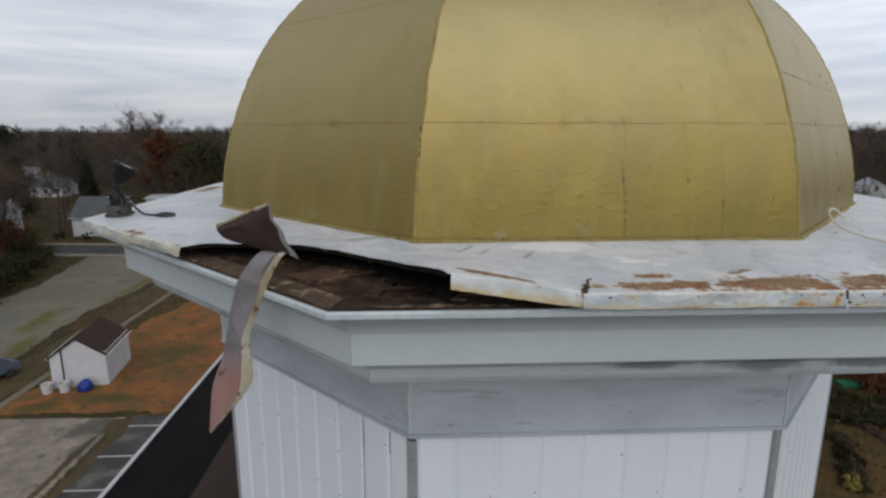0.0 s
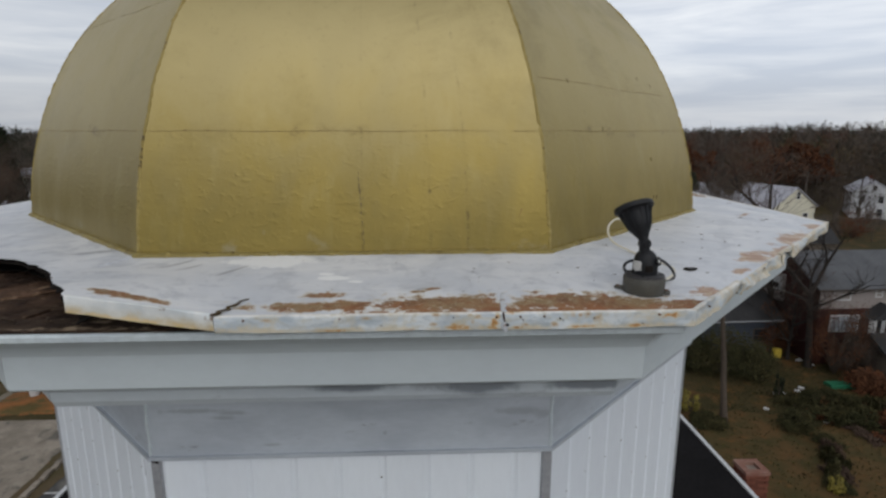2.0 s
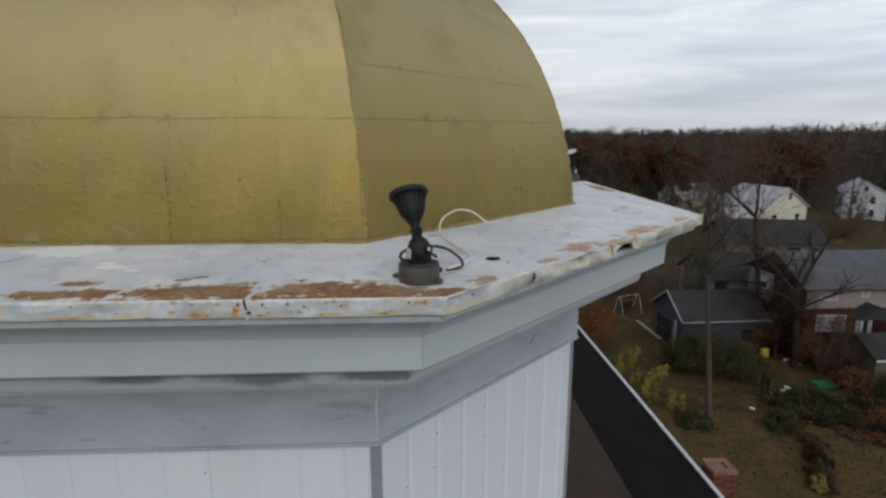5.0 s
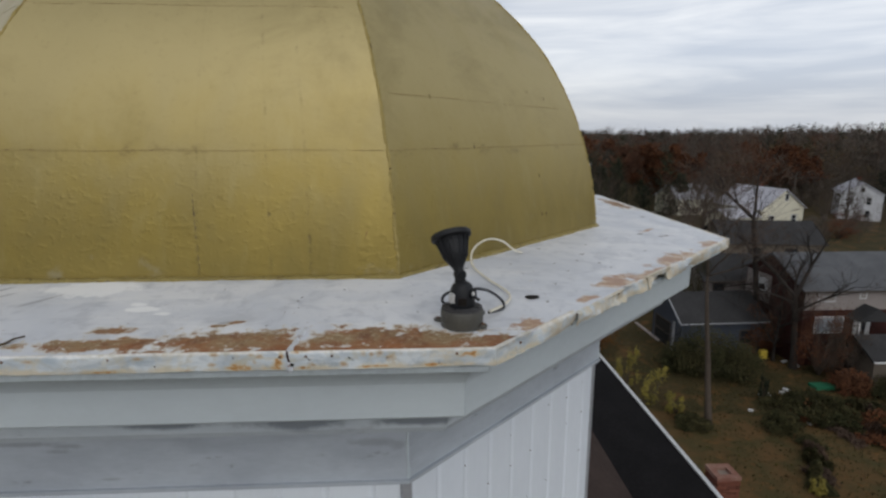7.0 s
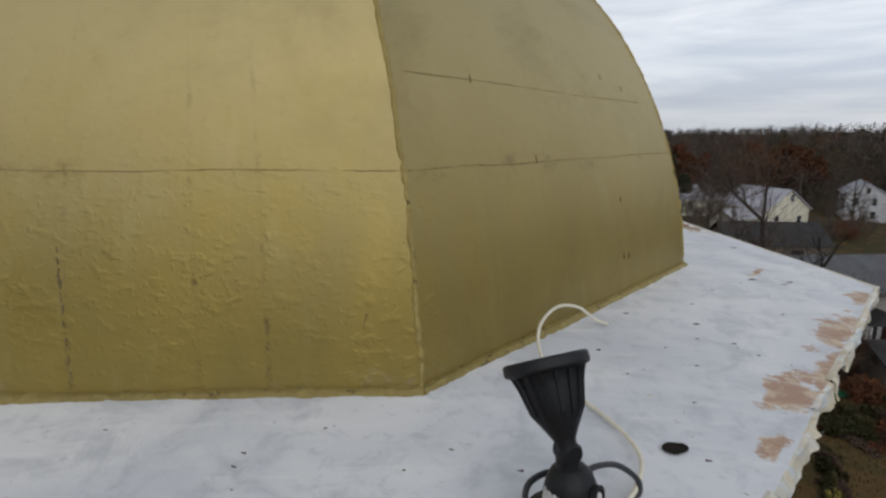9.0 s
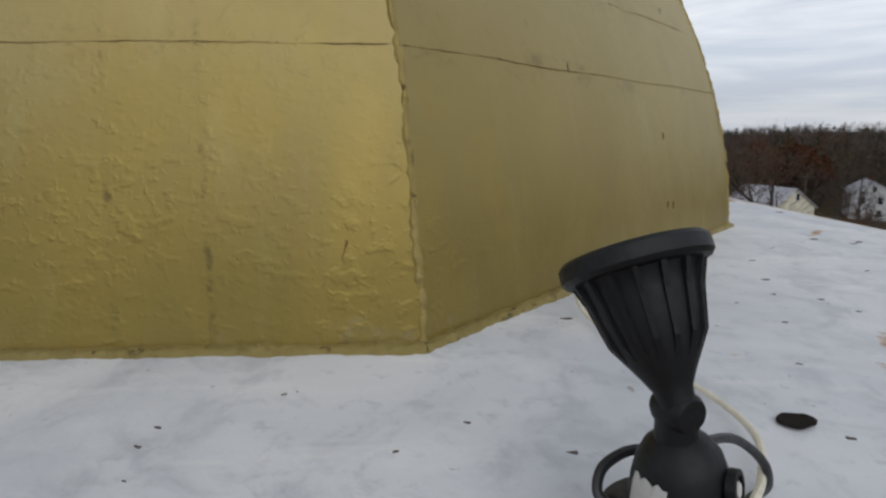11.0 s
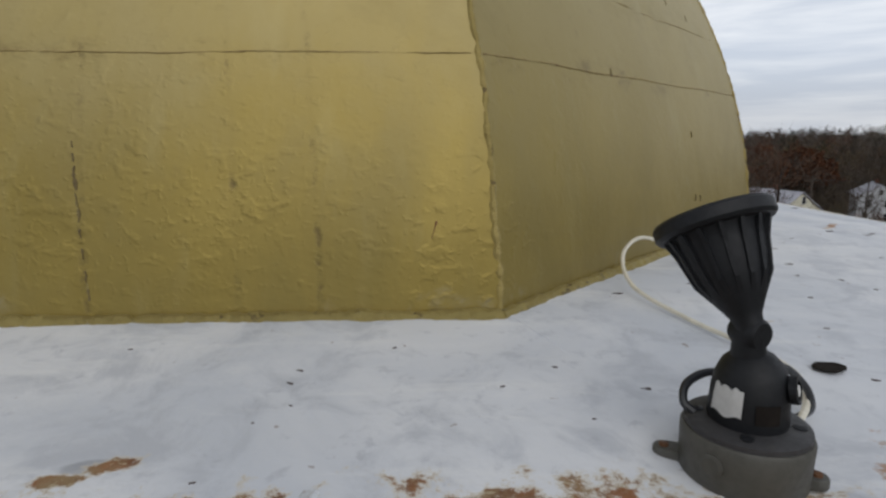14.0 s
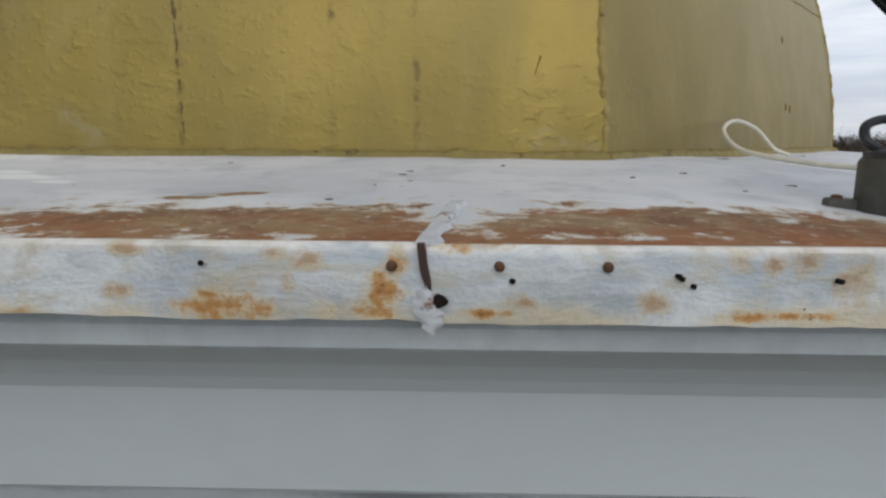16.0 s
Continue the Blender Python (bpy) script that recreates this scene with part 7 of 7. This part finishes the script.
bare_tree("bare_tree", pose(30.0, 41.8, 0, 0, -9, 0), 12.6, "bare tree with a forked trunk and dark limbs", 8, 0.26, 0.7, 0.95, 260, WOODS[1], 3, crook=0.04, bark=DARK_BARK,
          forks=((1.0, 150, 1.6, 3.8, 0.15), (1.0, 20, 1.5, 4.4, 0.14), (0.8, 185, 0.5, 2.6, 0.07), (0.5, 175, 0.15, 3.4, 0.07), (0.6, 5, 0.5, 3.0, 0.07), (0.7, 260, 0.6, 2.6, 0.06), (0.9, 60, 0.9, 3.0, 0.07)))
bare_tree("bare_tree", pose(29.6, 37.4, 0, 0, -4, 0), 6.6, "low dark tree forking into broad limbs", 12, 0.27, 0.45, 0.95, 700, WOODS[1], 3, crook=0.05, bark=DARK_BARK,
          forks=((1.0, 165, 0.9, 4.6, 0.16), (1.0, 15, 1.0, 4.6, 0.17), (0.9, 190, 0.45, 4.4, 0.11), (1.0, 80, 1.6, 3.2, 0.10), (0.8, 340, 0.5, 4.0, 0.10), (0.7, 240, 0.6, 2.4, 0.07)))
for k, (x, y, h) in enumerate(((47.0, 84.0, 10.0), (49.4, 88.5, 11.0), (45.2, 78.0, 11.0), (73.2, 93.0, 8.5), (76.5, 96.5, 9.5), (79.0, 93.5, 7.0), (72.0, 83.0, 5.0), (83.0, 92.0, 5.5), (35.0, 66.0, 10.0), (38.5, 74.0, 11.0), (31.5, 62.0, 8.0), (97.0, 118.0, 10.0))):
    bare_tree("bare_tree", pose(x, y, 0, 0, 0, 53 * k), h, "bare grey-brown tree among the houses", 400 + k, 0.014 * h, 0.25, 0.75, 2200, WOODS[0] if k % 3 else WOODS[1], 3)
for k, (x, y, w, h) in enumerate(((68.5, 88.0, 2.6, 3.6), (72.0, 87.0, 2.4, 3.0), (64.5, 83.5, 2.4, 2.6), (77.0, 91.0, 3.0, 3.4), (82.0, 98.0, 3.0, 3.4), (57.0, 78.0, 2.2, 2.6), (40.5, 60.0, 2.4, 3.0), (33.5, 55.0, 2.2, 3.2), (37.5, 50.0, 2.0, 2.8), (26.5, 52.0, 2.4, 3.2), (23.0, 56.0, 2.6, 3.6), (19.5, 54.0, 2.2, 3.2), (29.0, 59.0, 2.6, 3.4), (44.0, 64.0, 2.4, 2.6))):
    leafy("twiggy_bush", pose(x, y, 0), (w, w, h), 3600, 0.085, (WOODS[0], RUSSET, WOODS[1])[k % 3], "brown bare brush between the houses", "shrub", 430 + k, "twiggy bushes", "round", False)
leafy("twiggy_bush", pose(26.9, 47.4, 0), (1.7, 1.5, 6.4), 5200, 0.08, SHRUB_GREEN, "tall dark brush beside the pinkish house", "shrub", 446, "twiggy bushes", "round", False)
leafy("evergreen", pose(58.5, 116, 0), (3.4, 3.4, 8.5), 5000, 0.24, EVERGREEN, "dark green evergreen tree", "tree", 447, "evergreens", "cone")
for k, (x, y, h) in enumerate(((49, 126, 13), (43, 132, 14), (54, 134, 13), (37, 124, 13), (62, 142, 13), (84, 128, 11), (90, 134, 11))):
    bare_tree("russet_tree", pose(x, y, 0, 0, 0, 71 * k), h, "tree still holding its dull russet leaves", 460 + k, 0.25, 0.25, 0.75, 5200, RUSSET if k % 2 else WOODS[2], 3, leaf=0.24)
for k, (x, y, h) in enumerate(((30.6, 36.1, 5.2), (31.8, 36.0, 4.4), (32.8, 35.9, 3.2))):
    leafy("twiggy_bush", pose(x, y, 0), (1.7, 1.5, h), 4200, 0.055, WOODS[1] if k else RUSSET, "reddish bare twiggy bush beside the brick house", "shrub", 300 + k, "twiggy bushes", "round", False)
bare_tree("bare_tree", pose(29.0, 38.8, 0), 8.0, "twiggy brown tree between the blue and brick houses", 25, 0.13, 0.2, 0.8, 3200, TWIG, 4, bark=DARK_BARK)
bare_tree("bare_tree", pose(50.6, 91, 0, 0, 0, 20), 10.5, "bare tree beside the cream house", 22, 0.25, 0.3, 0.7, 800)
bare_tree("bare_tree", pose(80, 96, 0, 0, 0, 70), 12.0, "bare tree beside the white gabled house", 23, 0.25, 0.3, 0.7, 800)
bare_tree("bare_tree", pose(26, 72, 0, 0, 0, 160), 14.0, "bare tree with spreading dark limbs", 24, 0.25, 0.3, 0.7, 800)
for k, (x, y, h, lab) in enumerate(((-46, 60, 13.5, "bare dark tree beside the lane"), (-51, 66, 15, "bare dark tree beside the lane"), (-49, 57, 12, "bare dark tree beside the lane"), (-57, 78, 15, "bare dark tree beside the lane"), (-53, 73, 13, "bare dark tree beside the lane"),
        (-61, 70, 16, "bare dark tree beside the lane"), (-72, 90, 14, "bare dark tree beside the street"), (-40, 100, 12, "bare dark tree beside the street"))):
    bare_tree("bare_tree", pose(x, y, 0, 0, 0, 37 * k), h, lab, 200 + k, 0.016 * h, 0.22, 0.75, 2600)
for k, (x, y, h) in enumerate(((-62, 84, 13), (-66, 88, 15), (-70, 98, 14), (-60, 96, 12), (-74, 112, 12), (-64, 104, 11))):
    bare_tree("bare_tree", pose(x, y, 0, 0, 0, 41 * k), h, "bare dark tree among the far houses", 500 + k, 0.014 * h, 0.25, 0.75, 2200, WOODS[1] if k % 2 else WOODS[0], 3)
bare_tree("russet_tree", pose(-48.6, 118, 0, 0, 0, 80), 15.0, "tree with thin russet autumn leaves", 37, 0.3, 0.35, 0.75, 5200, WOODS[2], 3, leaf=0.24)
bare_tree("tall_tree", pose(-55.0, 122, 0), 18.6, "tall bare tree rising over the woods", 31, 0.34, 0.5, 0.6, 4200)
bare_tree("russet_tree", pose(-51.8, 115, 0), 15.5, "tree with russet autumn leaves", 33, 0.35, 0.36, 0.75, 5200, RUSSET, 3, leaf=0.26)
bare_tree("russet_tree", pose(38, 112, 0), 15, "tree with russet autumn leaves", 34, 0.3, 0.3, 0.7, 5000, RUSSET, 3, leaf=0.26)
bare_tree("russet_tree", pose(78, 122, 0), 14, "tree with russet autumn leaves", 35, 0.3, 0.3, 0.7, 5000, RUSSET, 3, leaf=0.26)
bare_tree("russet_tree", pose(21, 60, 0), 8, "orange-leaved tree behind the church", 36, 0.2, 0.2, 0.7, 2400, RUSSET, 3, leaf=0.16)
for k, (x, y, h) in enumerate(((87, 131, 12.0), (92, 129, 12.5), (97, 132, 11.5), (60.5, 127, 12.5), (57, 131, 12.5), (66, 126, 11.0))):
    bare_tree("russet_tree", pose(x, y, 0, 0, 0, 61 * k), h, "broad tree still full of dull russet leaves", 480 + k, 0.25, 0.22, 0.85, 9500, RUSSET, 3, leaf=0.30)
leafy("evergreen", pose(-40.6, 108, 0), (4.6, 4.6, 14.5), 11000, 0.3, SHRUB_GREEN, "broad dull olive evergreen tree", "tree", 41, "evergreens", "round")
leafy("evergreen", pose(-32, 112, 0), (5, 5, 13), 7000, 0.3, EVERGREEN, "dark green evergreen tree", "tree", 42, "evergreens", "cone")
for k, (x, y, s) in enumerate(((-55.5, 68, 18.0), (-66, 80, 17), (-78, 112, 17), (-83, 146, 9.5), (-80, 141, 8.5), (33, 92, 11), (62, 64, 9))):
    leafy("evergreen", pose(x, y, 0), (s * 0.24, s * 0.24, s), 7000, 0.24, EVERGREEN, "dark green evergreen tree", "tree", 50 + k, "evergreens", "cone")
for k, (x, y, sx, sz, mat, lab) in enumerate((
        (22.6, 36.8, 2.3, 3.3, SHRUB_GREEN, "tall dark olive shrub on the lawn"), (24.4, 36.4, 1.8, 2.7, SHRUB_GREEN, "tall dark olive shrub on the lawn"), (21.0, 37.6, 1.3, 2.2, SHRUB_GREEN, "dark olive shrub on the lawn"), (18.1, 29.7, 0.9, 0.6, SHRUB_GREEN, "low dark brush at the foot of a tree"),
        (31.0, 33.6, 1.1, 1.4, RUSSET, "dull red-brown shrub on the lawn"), (33.4, 32.0, 1.8, 1.5, SHRUB_GREEN, "dark olive shrub on the lawn"), (21.6, 24.2, 0.25, 1.0, SHRUB_GREEN, "narrow dark olive shrub on the lawn"),
        (16.9, 32.6, 0.9, 2.6, YELLOW_LEAF, "yellow-leaved bush on the lawn"), (16.2, 35.2, 0.8, 2.6, YELLOW_LEAF, "yellow-leaved bush on the lawn"), (17.7, 31.2, 0.6, 1.4, YELLOW_LEAF, "yellow-leaved bush on the lawn"), (20.9, 23.2, 0.4, 0.8, YELLOW_LEAF, "yellow-leaved bush on the lawn"),
        (15.6, 43.0, 2.2, 4.0, ORANGE_LEAF, "orange-leaved bush on the lawn"), (13.0, 40.0, 2.0, 3.4, ORANGE_LEAF, "orange-leaved bush on the lawn"), (14.5, 50.0, 3.2, 5.0, ORANGE_LEAF, "orange-leaved bush on the lawn"), (28.8, 41.0, 1.6, 3.4, RUSSET, "dull red-brown shrub on the lawn"))):
    leafy("shrub", pose(x, y, 0), (sx, sx, sz), 700 if mat is YELLOW_LEAF else 5200, 0.09, mat, lab, "shrub", 80 + k, "shrubs", "loose" if mat is not YELLOW_LEAF else "round", False)
# a rough bed of olive and brown brush that has grown together
rnd = random.Random(61)
for k in range(38):
    f, g = rnd.random(), rnd.random()
    x, y = 22.2 + 4.2 * f + 6.2 * g, 29.2 + 3.4 * f - 2.6 * g + rnd.uniform(-0.5, 0.5)
    w = rnd.uniform(0.6, 1.3)
    leafy("low_brush", pose(x, y, 0, 0, 0, 40 * k), (w * rnd.uniform(0.8, 1.3), w, rnd.uniform(0.35, 1.0)), 1900, 0.085, (SHRUB_GREEN, SHRUB_GREEN, TWIG, SHRUB_GREEN, SHRUB_GREEN, RUSSET, SHRUB_GREEN)[k % 7], "low olive and brown brush grown together", "shrub", 700 + k, "low brush", "loose", False)
for k in range(9):
    f = k / 8
    leafy("low_brush", pose(24.2 - 3.2 * f + rnd.uniform(-0.4, 0.4), 27.6 - 4.4 * f, 0, 0, 0, 50 * k), (rnd.uniform(0.4, 0.9), rnd.uniform(0.4, 0.8), rnd.uniform(0.25, 0.6)), 1100, 0.075, TWIG if k % 4 == 2 else SHRUB_GREEN, "low olive brush straggling over the lawn", "shrub", 760 + k, "low brush", "loose", False)
leafy("low_brush", pose(24.3, 32.7, 0), (0.3, 0.3, 1.7), 900, 0.07, EVERGREEN, "narrow dark bush on the lawn", "shrub", 740, "low brush", "round", False)
for k in range(16):
    f = k / 15
    x, y = -47 - 9 * f + 5 * math.sin(k * 2.1), 52 + 26 * f
    leafy("hedge_shrub", pose(x, y, 0), (2.8, 2.8, 4.4 + 2.0 * math.sin(k * 1.7)), 3200, 0.16, SHRUB_GREEN if k % 3 else RUSSET, "dark tangled hedge shrub", "shrub", 120 + k, "hedge shrubs", "loose", False)
for k, (x, y) in enumerate(((-52, 89.6), (-49.4, 90.2), (-56.5, 90))):
    leafy("garden_bush", pose(x, y, 0), (0.9, 0.9, 1.1), 700, 0.1, EVERGREEN, "small dark bush by the white house", "shrub", 150 + k, "garden bushes", "round", False)


def woods():
    """Bare woods over the far ground: trunks and sprays of twigs, too many to count."""
    rng = np.random.default_rng(7)
    V, Fc = [], []
    count = 0
    trees, kinds = [], []
    while len(trees) < 6200:
        az = rng.uniform(-62, 66) if rng.random() < 0.93 else rng.uniform(66, 298)
        r = math.sqrt(rng.uniform(105 ** 2, 560 ** 2)) if rng.random() < 0.8 else rng.uniform(105, 230)
        x, y = r * math.sin(radians(az)), r * math.cos(radians(az))
        if r < 175 and noise.noise(Vector((x * 0.03, y * 0.03, 0))) < -0.3:
            continue
        if any(abs(x - hx) < 11 and -13 < y - hy < 14 for hx, hy in ((62, 97), (61, 117), (89, 108), (-95, 150), (-125, 188), (-46, 110), (-54, 95))):
            continue
        if (az > 20 and r < 150 and x > 40 and y < 90) or (26 < az < 45 and r < 152) or (-37 < az < -25 and r < 182 and rng.random() < 0.85):
            continue
        trees.append((x, y, r))
    for _ in range(1500):
        az, r = rng.uniform(14, 64), math.sqrt(rng.uniform(560 ** 2, 1150 ** 2))
        trees.append((r * math.sin(radians(az)), r * math.cos(radians(az)), r))
    for x, y, r in trees:
        # stands of one kind keep together
        a = noise.noise(Vector((x * 0.018, y * 0.018, 2))) + rng.normal(0, 0.16)
        c = noise.noise(Vector((x * 0.024, y * 0.024, 7))) + rng.normal(0, 0.16)
        kind = 2 if a > 0.30 else (3 if c > 0.36 else (4 if c < -0.42 else (1 if a < -0.2 else 0)))
        h = rng.uniform(11.5, 20.5) * (1.0 if r > 230 else (0.85 if r > 160 else 0.7)) * (0.85 if kind in (2, 4) else 1.0)
        z0 = hill_height(x, y)
        n = 330 if r < 260 else (130 if r < 560 else 44)
        w = h * rng.uniform(0.22, 0.36) * (0.7 if kind == 3 else 1.0)
        # twigs fan out from points on the crown's skeleton
        t = rng.uniform(0.06, 1.0, n)
        ang = rng.uniform(0, 2 * math.pi, n)
        rad = w * (np.sin(np.pi * np.clip(t, 0.05, 0.97)) ** 0.7 if kind != 3 else 1.15 - t) * rng.uniform(0.2, 1.0, n)
        p = np.stack([x + rad * np.cos(ang), y + rad * np.sin(ang), z0 + h * t * 0.92], 1)
        d = np.stack([np.cos(ang) * 0.7 + rng.normal(0, 0.5, n), np.sin(ang) * 0.7 + rng.normal(0, 0.5, n), rng.uniform(0.1, 1.4, n)], 1)
        d *= (rng.uniform(0.8, 2.0, n) * (h / 12) / np.linalg.norm(d, axis=1))[:, None]
        s = rng.normal(0, 1, (n, 3))
        s *= ((0.062 if r < 260 else (0.135 if r < 560 else 0.36)) * (1.5 if kind in (2, 3, 4) else 1.0) / np.linalg.norm(s, axis=1))[:, None]
        tri = np.concatenate([p - s, p + s, p + d], 1).reshape(-1, 3)
        V.append(tri)
        Fc.append(np.arange(count, count + 3 * n).reshape(-1, 3))
        count += 3 * n
        kinds.append(np.full(n, kind))
        g = 0.11
        trunk = np.array([(x - g, y, z0 - 0.3), (x + g, y, z0 - 0.3), (x, y, z0 + h * 0.8), (x, y - g, z0 - 0.3), (x, y + g, z0 - 0.3), (x, y, z0 + h * 0.8)])
        V.append(trunk)
        Fc.append(np.arange(count, count + 6).reshape(-1, 3))
        kinds.append(np.full(2, 1))
        count += 6
    v = np.concatenate(V)
    f = np.concatenate(Fc)
    me = bpy.data.meshes.new("woods")
    me.vertices.add(len(v))
    me.vertices.foreach_set("co", v.ravel())
    me.loops.add(f.size)
    me.loops.foreach_set("vertex_index", f.ravel().astype(np.int32))
    me.polygons.add(len(f))
    me.polygons.foreach_set("loop_start", np.arange(0, f.size, 3, dtype=np.int32))
    me.polygons.foreach_set("material_index", np.concatenate(kinds).astype(np.int32))
    for w in WOODS:
        me.materials.append(w)
    me.update(calc_edges=True)
    me.validate()
    tagged(new("woods", me), "bare brown and russet autumn woods", "woods", kind="stuff")


woods()


# ---- poles, wires and garden clutter ----
def utility_pole(m):
    p = thing("utility_pole", m, "weathered wooden utility pole with a crossarm", "utility pole", "utility poles")
    part("pole", tube([(0, 0, -0.2), (0, 0, 5), (0, 0, 10)], [0.17, 0.15, 0.12], 10), POLE_WOOD, p)
    part("crossarm", box(-1.2, -0.07, 9.2, 1.2, 0.07, 9.35, bevel=0.01), POLE_WOOD, p)
    for x in (-1.0, -0.4, 0.4, 1.0):
        part("insulator", lathe([(0, 9.35), (0.05, 9.36), (0.06, 9.45), (0.03, 9.52), (0, 9.52)], 8), HOUSE_TRIM, p)
    return p


utility_pole(pose(69.5, 96, 0, 0, 0, -20))
for k, dx in enumerate((-1.0, 1.0)):
    pts = [(69.5 + dx + 60 * t, 96 - dx * 0.3 + 4 * t, 9.5 - 5 * t * (1 - t)) for t in (0, 0.2, 0.4, 0.6, 0.8, 1.0)]
    tagged(part("overhead_wire", tube(pts, 0.025, 4), CABLE_BLACK), "thin overhead wire from the utility pole", "wire", "overhead wires")
o = part("toy_slide", box(-0.26, -0.2, 0, 0.26, 0.2, 0.72, bevel=0.09), YELLOW_PLASTIC)
o.matrix_basis = pose(28.4, 39.2, 0)
tagged(o, "yellow plastic toy on the lawn", "toy")
rnd = random.Random(9)
for k, (x, y) in enumerate(((28.0, 40.6), (29.7, 38.5), (30.0, 37.6), (24.5, 33.2), (25.0, 33.2), (26.2, 33.5), (26.7, 33.9), (22.6, 31.2), (25.1, 29.4), (22.6, 25.3))):
    b = box(-0.2, -0.12, 0, 0.2, 0.12, 0.12, bevel=0.04)
    o = part("garden_stone", b, HOUSE_TRIM)
    o.matrix_basis = pose(x, y, 0, 0, 0, rnd.uniform(0, 180)) @ Matrix.Diagonal((rnd.uniform(0.6, 1.3), 1, 1, 1))
    tagged(o, "pale block lying on the lawn", "garden stone", "garden stones")
sw = thing("garden_swing", pose(21.9, 50.2, 0, 0, 0, 20), "white metal garden swing frame with a hanging seat", "garden swing")
for x in (-1.1, 1.1):
    part("side_frame", tube(curve_points([(x, -0.7, 0), (x, -0.25, 1.4), (x, 0, 1.75), (x, 0.25, 1.4), (x, 0.7, 0)], 4), 0.028, 6), WHITE_EDGE, sw, "", True)
part("crossbar", tube([(-1.1, 0, 1.75), (1.1, 0, 1.75)], 0.03, 6), WHITE_EDGE, sw)
part("seat", box(-0.75, -0.25, 0.45, 0.75, 0.25, 0.52, bevel=0.02), BRICK_WALL, sw)
part("backrest", box(-0.75, 0.22, 0.55, 0.75, 0.28, 1.0, bevel=0.02), BRICK_WALL, sw, "dark red cushion")
for x in (-0.7, 0.7):
    part("hanger", tube([(x, 0, 1.75), (x, 0.2, 0.5)], 0.015, 4), STEEL, sw)
for x, y, r, ln in ((22.0, 45.6, 92, 4.6), (22.9, 45.3, 70, 1.5)):
    o = part("timber_board", box(-ln / 2, -0.14, 0, ln / 2, 0.14, 0.06, bevel=0.01), surface("weathered_pale_board", (0.42, 0.37, 0.34), (0.34, 0.29, 0.27), 0.8, 0, 2.0, 20.0) if ln > 2 else HOUSE_TRIM)
    o.matrix_basis = pose(x, y, 0.01, 0, 0, r)
    tagged(o, "pale timber board lying on the lawn", "board", "timber boards")
o = part("tarpaulin", grid([[(x * 0.4, y * 0.4, 0.25 + 0.12 * noise.noise(Vector((x, y, 2)))) for x in range(-3, 4)] for y in range(-1, 2)], (0, 0, -0.24)), GREEN_PLASTIC)
o.matrix_basis = pose(29.9, 34.1, 0)
tagged(o, "green tarpaulin over a low heap", "tarpaulin")


# ---- fallen leaves and tufts that break up the edges of the ground ----
def scatter(name, areas, n, size, tall, mat, label, category, seed):
    """Small leaves or blades strewn over quarters of the ground: (x0, y0, x1, y1, weight)."""
    rng = np.random.default_rng(seed)
    w = np.array([a[4] for a in areas], float)
    pick = rng.choice(len(areas), n, p=w / w.sum())
    a = np.array([a[:4] for a in areas])[pick]
    c = np.stack([a[:, 0] + (a[:, 2] - a[:, 0]) * rng.random(n), a[:, 1] + (a[:, 3] - a[:, 1]) * rng.random(n), np.full(n, 0.03)], 1)
    ang = rng.uniform(0, 2 * math.pi, n)
    s = size * rng.uniform(0.5, 1.5, n)
    d = np.stack([np.cos(ang) * s, np.sin(ang) * s, np.zeros(n)], 1)
    e = np.stack([-np.sin(ang) * s * 0.5, np.cos(ang) * s * 0.5, tall * rng.uniform(0.4, 1.4, n)], 1)
    v = np.stack([c - d, c + d, c + e], 1).reshape(-1, 3)
    stuff(name, v.tolist(), np.arange(3 * n).reshape(-1, 3).tolist(), mat, label, category)


scatter("fallen_leaves", [(-25.5, 33, -9, 58, 5)], 2600, 0.10, 0.03, LITTER, "orange fallen leaves strewn over the lawn and yard", "fallen leaves", 1)
scatter("brown_leaves", [(8, 10, 34, 36, 4), (12, 30, 32, 46, 2)], 7000, 0.10, 0.03, LITTER_DULL, "brown fallen leaves strewn over the lawn", "fallen leaves", 2)
scatter("grass_tufts", [(8, 12, 36, 46, 4), (-29.5, 33, -27, 80, 1), (-46, 52, -43, 80, 1)], 3000, 0.05, 0.10, YARD_GRASS, "dull tufts of grass along the lane and lawns", "grass", 3)
scatter("weed_tufts", [(17, 21, 34, 34, 5), (20, 33, 32, 40, 2)], 3500, 0.045, 0.10, SHRUB_GREEN, "dark green weeds in the lawn", "weeds", 4)
